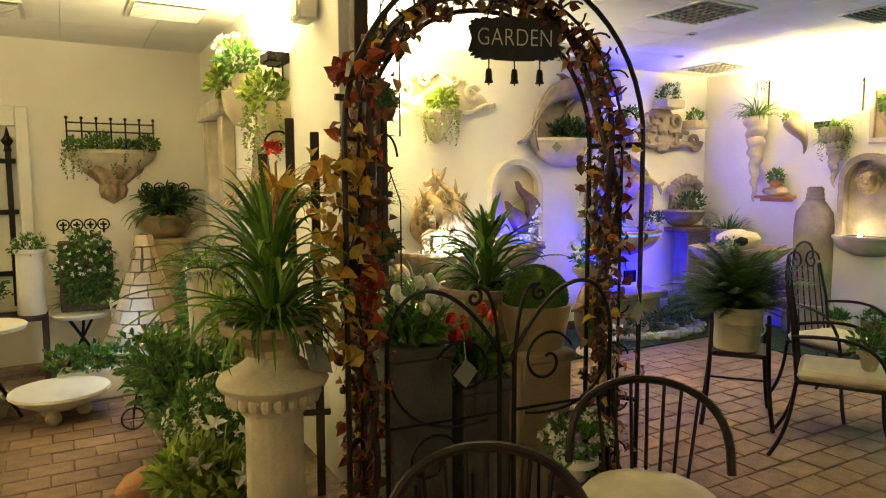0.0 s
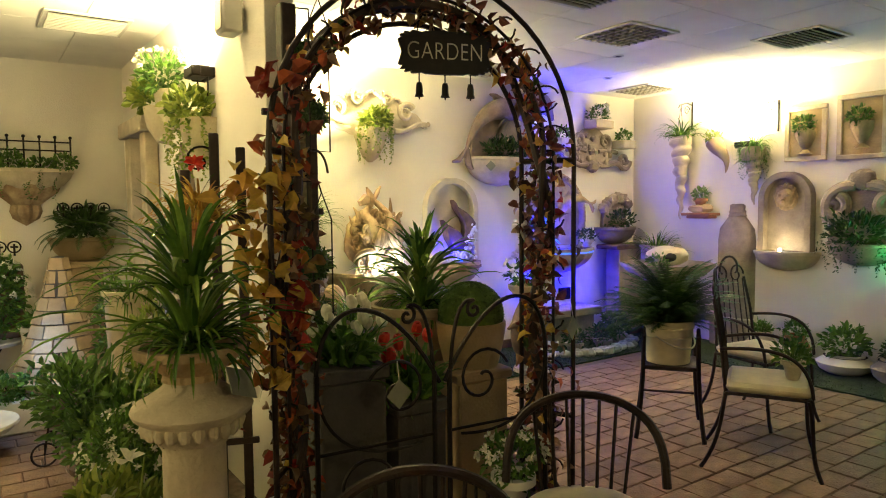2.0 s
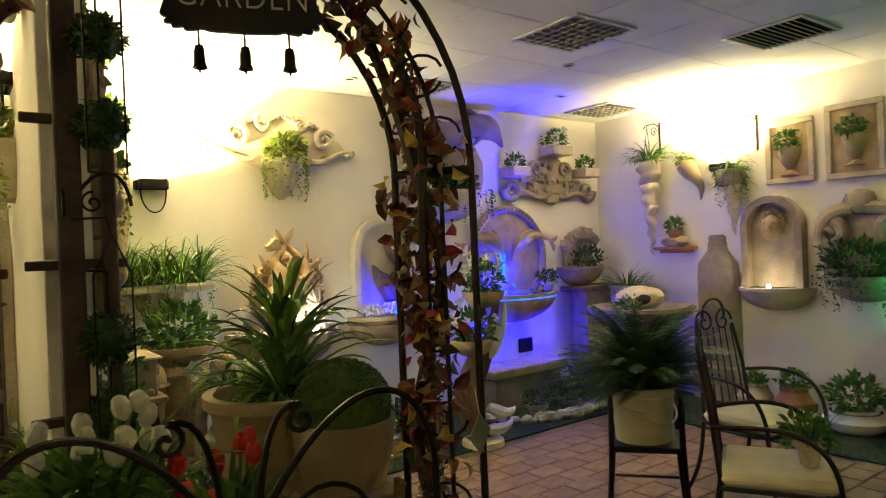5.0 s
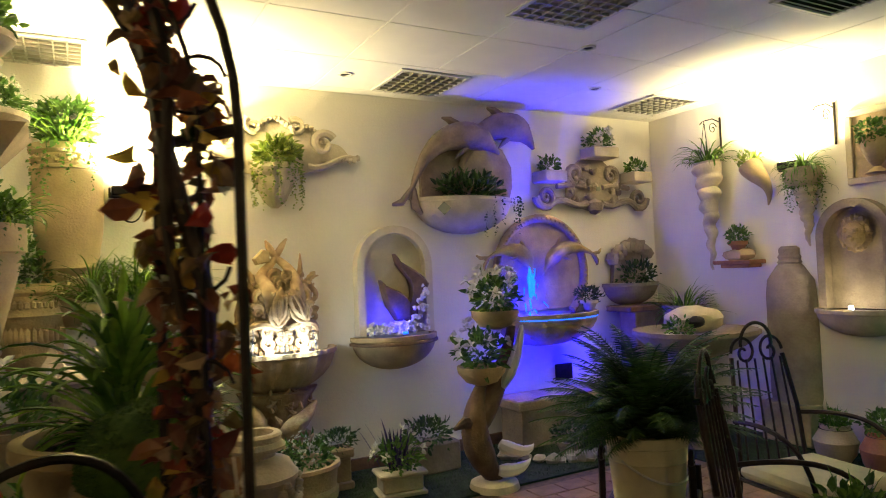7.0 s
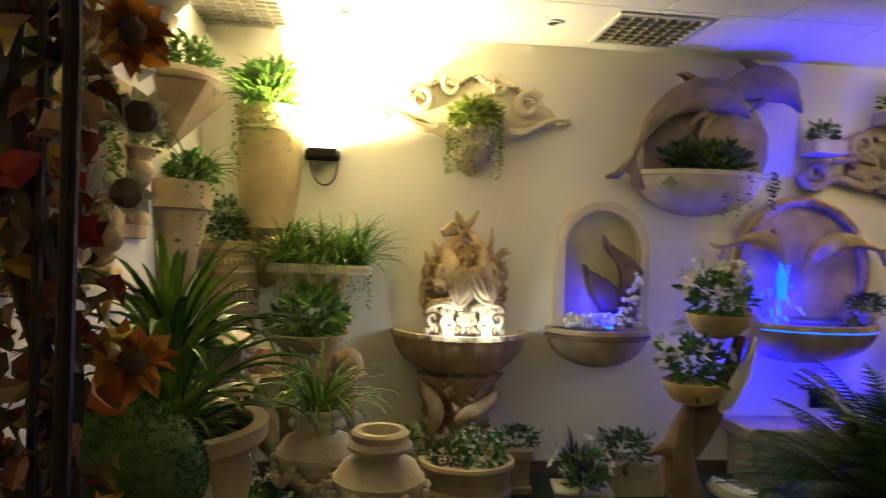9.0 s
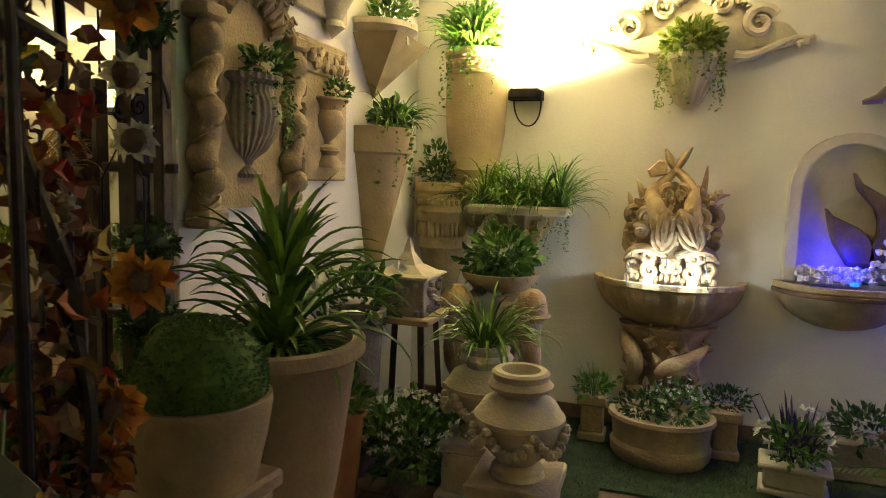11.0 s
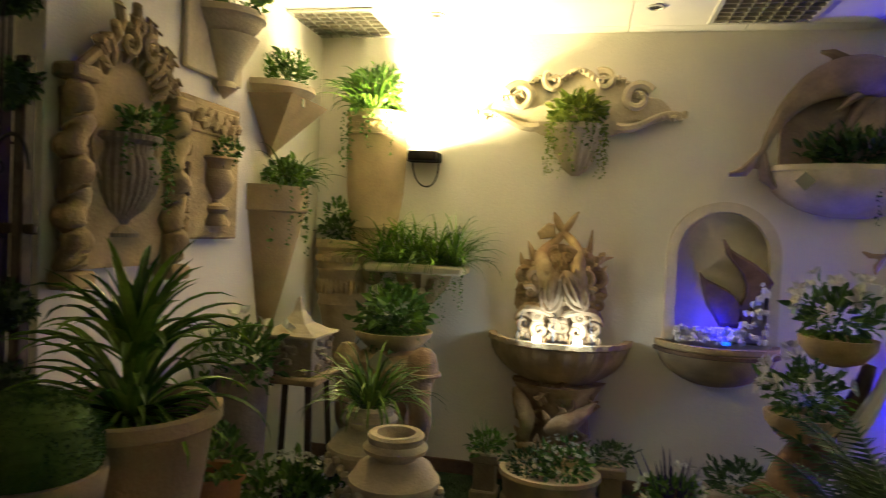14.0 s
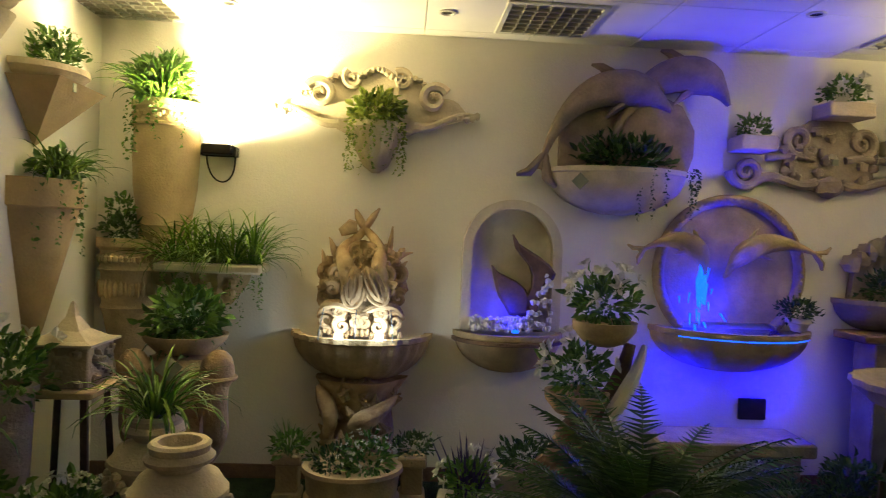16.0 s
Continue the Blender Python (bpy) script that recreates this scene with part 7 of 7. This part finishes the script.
part("jug", Mesh().lathe([(0.001, -0.16), (0.05, -0.16), (0.095, -0.08), (0.1, 0.0), (0.07, 0.09), (0.04, 0.12), (0.05, 0.15), (0.035, 0.15), (0.001, 0.1)], 28, 0, 360, pose(0, 0, 0.1, 0, 80, 20)), TERRA, ob)
# things on the partition's bay side (facing -x)
BS = 270
ob = thing("stone_surround", "cream stone fireplace surround leaning on the partition", "stone surround", (XBL, 5.45, 0), BS)
part("jamb", Mesh().box(-0.36, -0.1, 0, -0.2, -0.002, 2.0, 0.01), PALE, ob)
part("jamb", Mesh().box(0.2, -0.1, 0, 0.36, -0.002, 2.0, 0.01), PALE, ob)
part("lintel", Mesh().box(-0.42, -0.14, 2.0, 0.42, -0.002, 2.12, 0.012), PALE, ob)
for y, z, st in ((4.78, 2.0, "yellow"), (4.45, 2.06, "lilies"), (3.85, 1.82, "ivy_yellow")):
    ob = thing("wall_pot", "pale half-round wall pot with bright yellow-green plant", "wall planter", (XBL, y, z), BS, "wall pots on the partition")
    part("pot", Mesh().lathe([(0.001, 0.1), (0.13, 0.1), (0.15, 0.13), (0.16, 0.13), (0.14, 0.0), (0.08, -0.1), (0.001, -0.12)], 24, 180, 360), PALE, ob)
    fill(ob, st, (0, -0.1, 0.12), 0.19, 1.1)
ob = thing("obelisk_panel", "pointed grey stone relief panel against the partition", "wall panel", (XBL, 4.30, 0), BS)
part("panel", Mesh().plate([(-0.2, 0.3), (0.2, 0.3), (0.2, 1.45), (0.0, 1.86), (-0.2, 1.45)], -0.05, -0.002), GREYSTONE, ob)
ob = thing("speaker", "small white wall loudspeaker under the ceiling", "loudspeaker", (XBL, 3.22, 2.38), BS)
part("case", Mesh().box(-0.07, -0.12, -0.1, 0.07, -0.02, 0.1, 0.012), METAL, ob)
part("grille", Mesh().box(-0.055, -0.126, -0.085, 0.055, -0.121, 0.085, 0.004), LOUVRE, ob)
part("mount", Mesh().box(-0.02, -0.02, -0.03, 0.02, -0.001, 0.03), METAL, ob)
# dark timber trellis with an orange-leaved plant
ob = thing("trellis", "dark wooden trellis posts with iron curls before the partition", "trellis", (0.80, 2.95, 0), -20)
for x, h in ((-0.1, 1.62), (0.02, 1.78), (0.13, 1.72)):
    part("post", Mesh().box(x - 0.02, -0.02, 0, x + 0.02, 0.02, h, 0.004), WOOD, ob)
for z in (0.4, 0.9, 1.4):
    part("rail", Mesh().box(-0.16, -0.03, z, 0.18, -0.02, z + 0.03, 0.004), WOOD, ob)
part("curl", Mesh().tube(spiral(-0.04, 1.66, 0.07, 1.2, 0.4, 1, -0.01), 0.005, 5), IRON, ob)
ob = thing("hanging_grass", "yellow-orange drooping grass with a red flower on the trellis", "potted plant", (0.72, 2.82, 1.30))
part("pot", Mesh().lathe(pot_profile(0.07, 0.05, 0.1)), TERRA, ob)
part("bracket", Mesh().box(-0.012, 0.0, 0.03, 0.012, 0.16, 0.05), IRON, ob)
g = Mesh()
blades(g, (0, 0, 0.09), 130, 0.28, 0.016, random.Random(6), (20, 85), 1.3, 0.05)
part("foliage", g, AUTGOLD, ob, "orange and yellow grass blades", smooth=False)
g = Mesh()
bloom(g, (-0.03, -0.05, 0.33), 0.05, random.Random(2), 8, (0, -1, 0.4))
part("blossoms", g, P_RED, ob, "red flower", smooth=False)

# far corner of the bay
ob = thing("oval_plaque", "oval cream stone plaque with a carved leafy rim on the wall", "wall panel", (-2.62, YBAY, 1.52))
part("panel", Mesh().plate([(0.17 * math.cos(radians(a)), 0.22 * math.sin(radians(a))) for a in range(0, 360, 15)], -0.03, -0.002, None, 0.06), WHITE, ob)
part("rim", Mesh().tube([(0.18 * math.cos(radians(a)), -0.03, 0.23 * math.sin(radians(a))) for a in range(0, 361, 12)], 0.022, 8), PALE, ob)
for k in range(20):
    a = 2 * math.pi * k / 20
    part("rim_leaf", Mesh().blob((0.215 * math.cos(a), -0.03, 0.265 * math.sin(a)), (0.035, 0.02, 0.04), k, 0.4, 8), PALE, ob)
for x, z, st in ((-2.92, 1.95, "ivy"), (-2.25, 2.0, "spider"), (-1.75, 1.9, "yellow")):
    ob = thing("wall_pot", "pale cone wall pot with a green trailing plant", "wall planter", (x, YBAY, z), 0, "cone wall pots in the bay")
    part("pot", Mesh().lathe([(0.001, 0.0), (0.10, 0.0), (0.12, 0.03), (0.13, 0.03), (0.11, -0.06), (0.05, -0.28), (0.001, -0.34)], 24, 180, 360), PALE, ob)
    fill(ob, st, (0, -0.09, 0.02), 0.17, 1.0)
for x, y, r, st in ((-2.5, 6.0, 0.3, "lilies"), (-1.9, 6.05, 0.26, "bushy"), (-2.75, 5.5, 0.26, "yellow")):
    potted("potted_plant", "tall pale pot of leafy plants in the bay's corner", (x, y, 0), 0.15, 0.11, 0.7, st, r, PALE)

# ---- pavers, last ----
rnd = random.Random(3)
shapes = []
for k in range(4):
    me = bpy.data.meshes.new("paver")
    q = Mesh().box(-0.1045, -0.0795, -0.021, 0.1045, 0.0795, 0.0 + 0.0006 * k, 0.006)
    me.from_pydata(q.v, [], q.f)
    me.materials.append(PAVER1)
    shapes.append(me)
pavement = bpy.data.objects.new("pavement", None)
scene.collection.objects.link(pavement)
tagged(pavement, "brown concrete block paving laid in running bond", kind="structure")
rest, count = Mesh(), 0
W, D = 0.212, 0.162
for j in range(-19, int(YBAY / D) + 1):
    for i in range(-14, int(XC / W) + 1):
        x, y = i * W + (W / 2 if j % 2 else 0), j * D
        if (y > 3.92 and x > XB - 0.1 and x < 2.5) or (y > 4.16 and x > 2.4) or (x > 5.3 and y > 1.15) or x > XC - 0.1 or (x > 0.95 and y > 2.85 and x < 1.3) or y > YBAY - 0.05:
            continue
        m = pose(x + rnd.uniform(-0.002, 0.002), y + rnd.uniform(-0.002, 0.002), rnd.uniform(-0.003, 0.001), rnd.uniform(-0.4, 0.4), rnd.uniform(-0.4, 0.4), rnd.uniform(-0.6, 0.6))
        if count < 295 and ((-0.9 < x < 0.75 and 3.2 < y < 5.3) or (3.0 < x < 4.9 and 1.8 < y < 4.16)):
            ob = new("paver", shapes[count % 4])
            ob.parent = pavement
            ob.matrix_basis = m
            count += 1
        else:
            rest.box(-0.1045, -0.0795, -0.021, 0.1045, 0.0795, 0.0, 0.006, m)
part("more_pavers", rest, PAVER, pavement, smooth=False, kind="stuff")
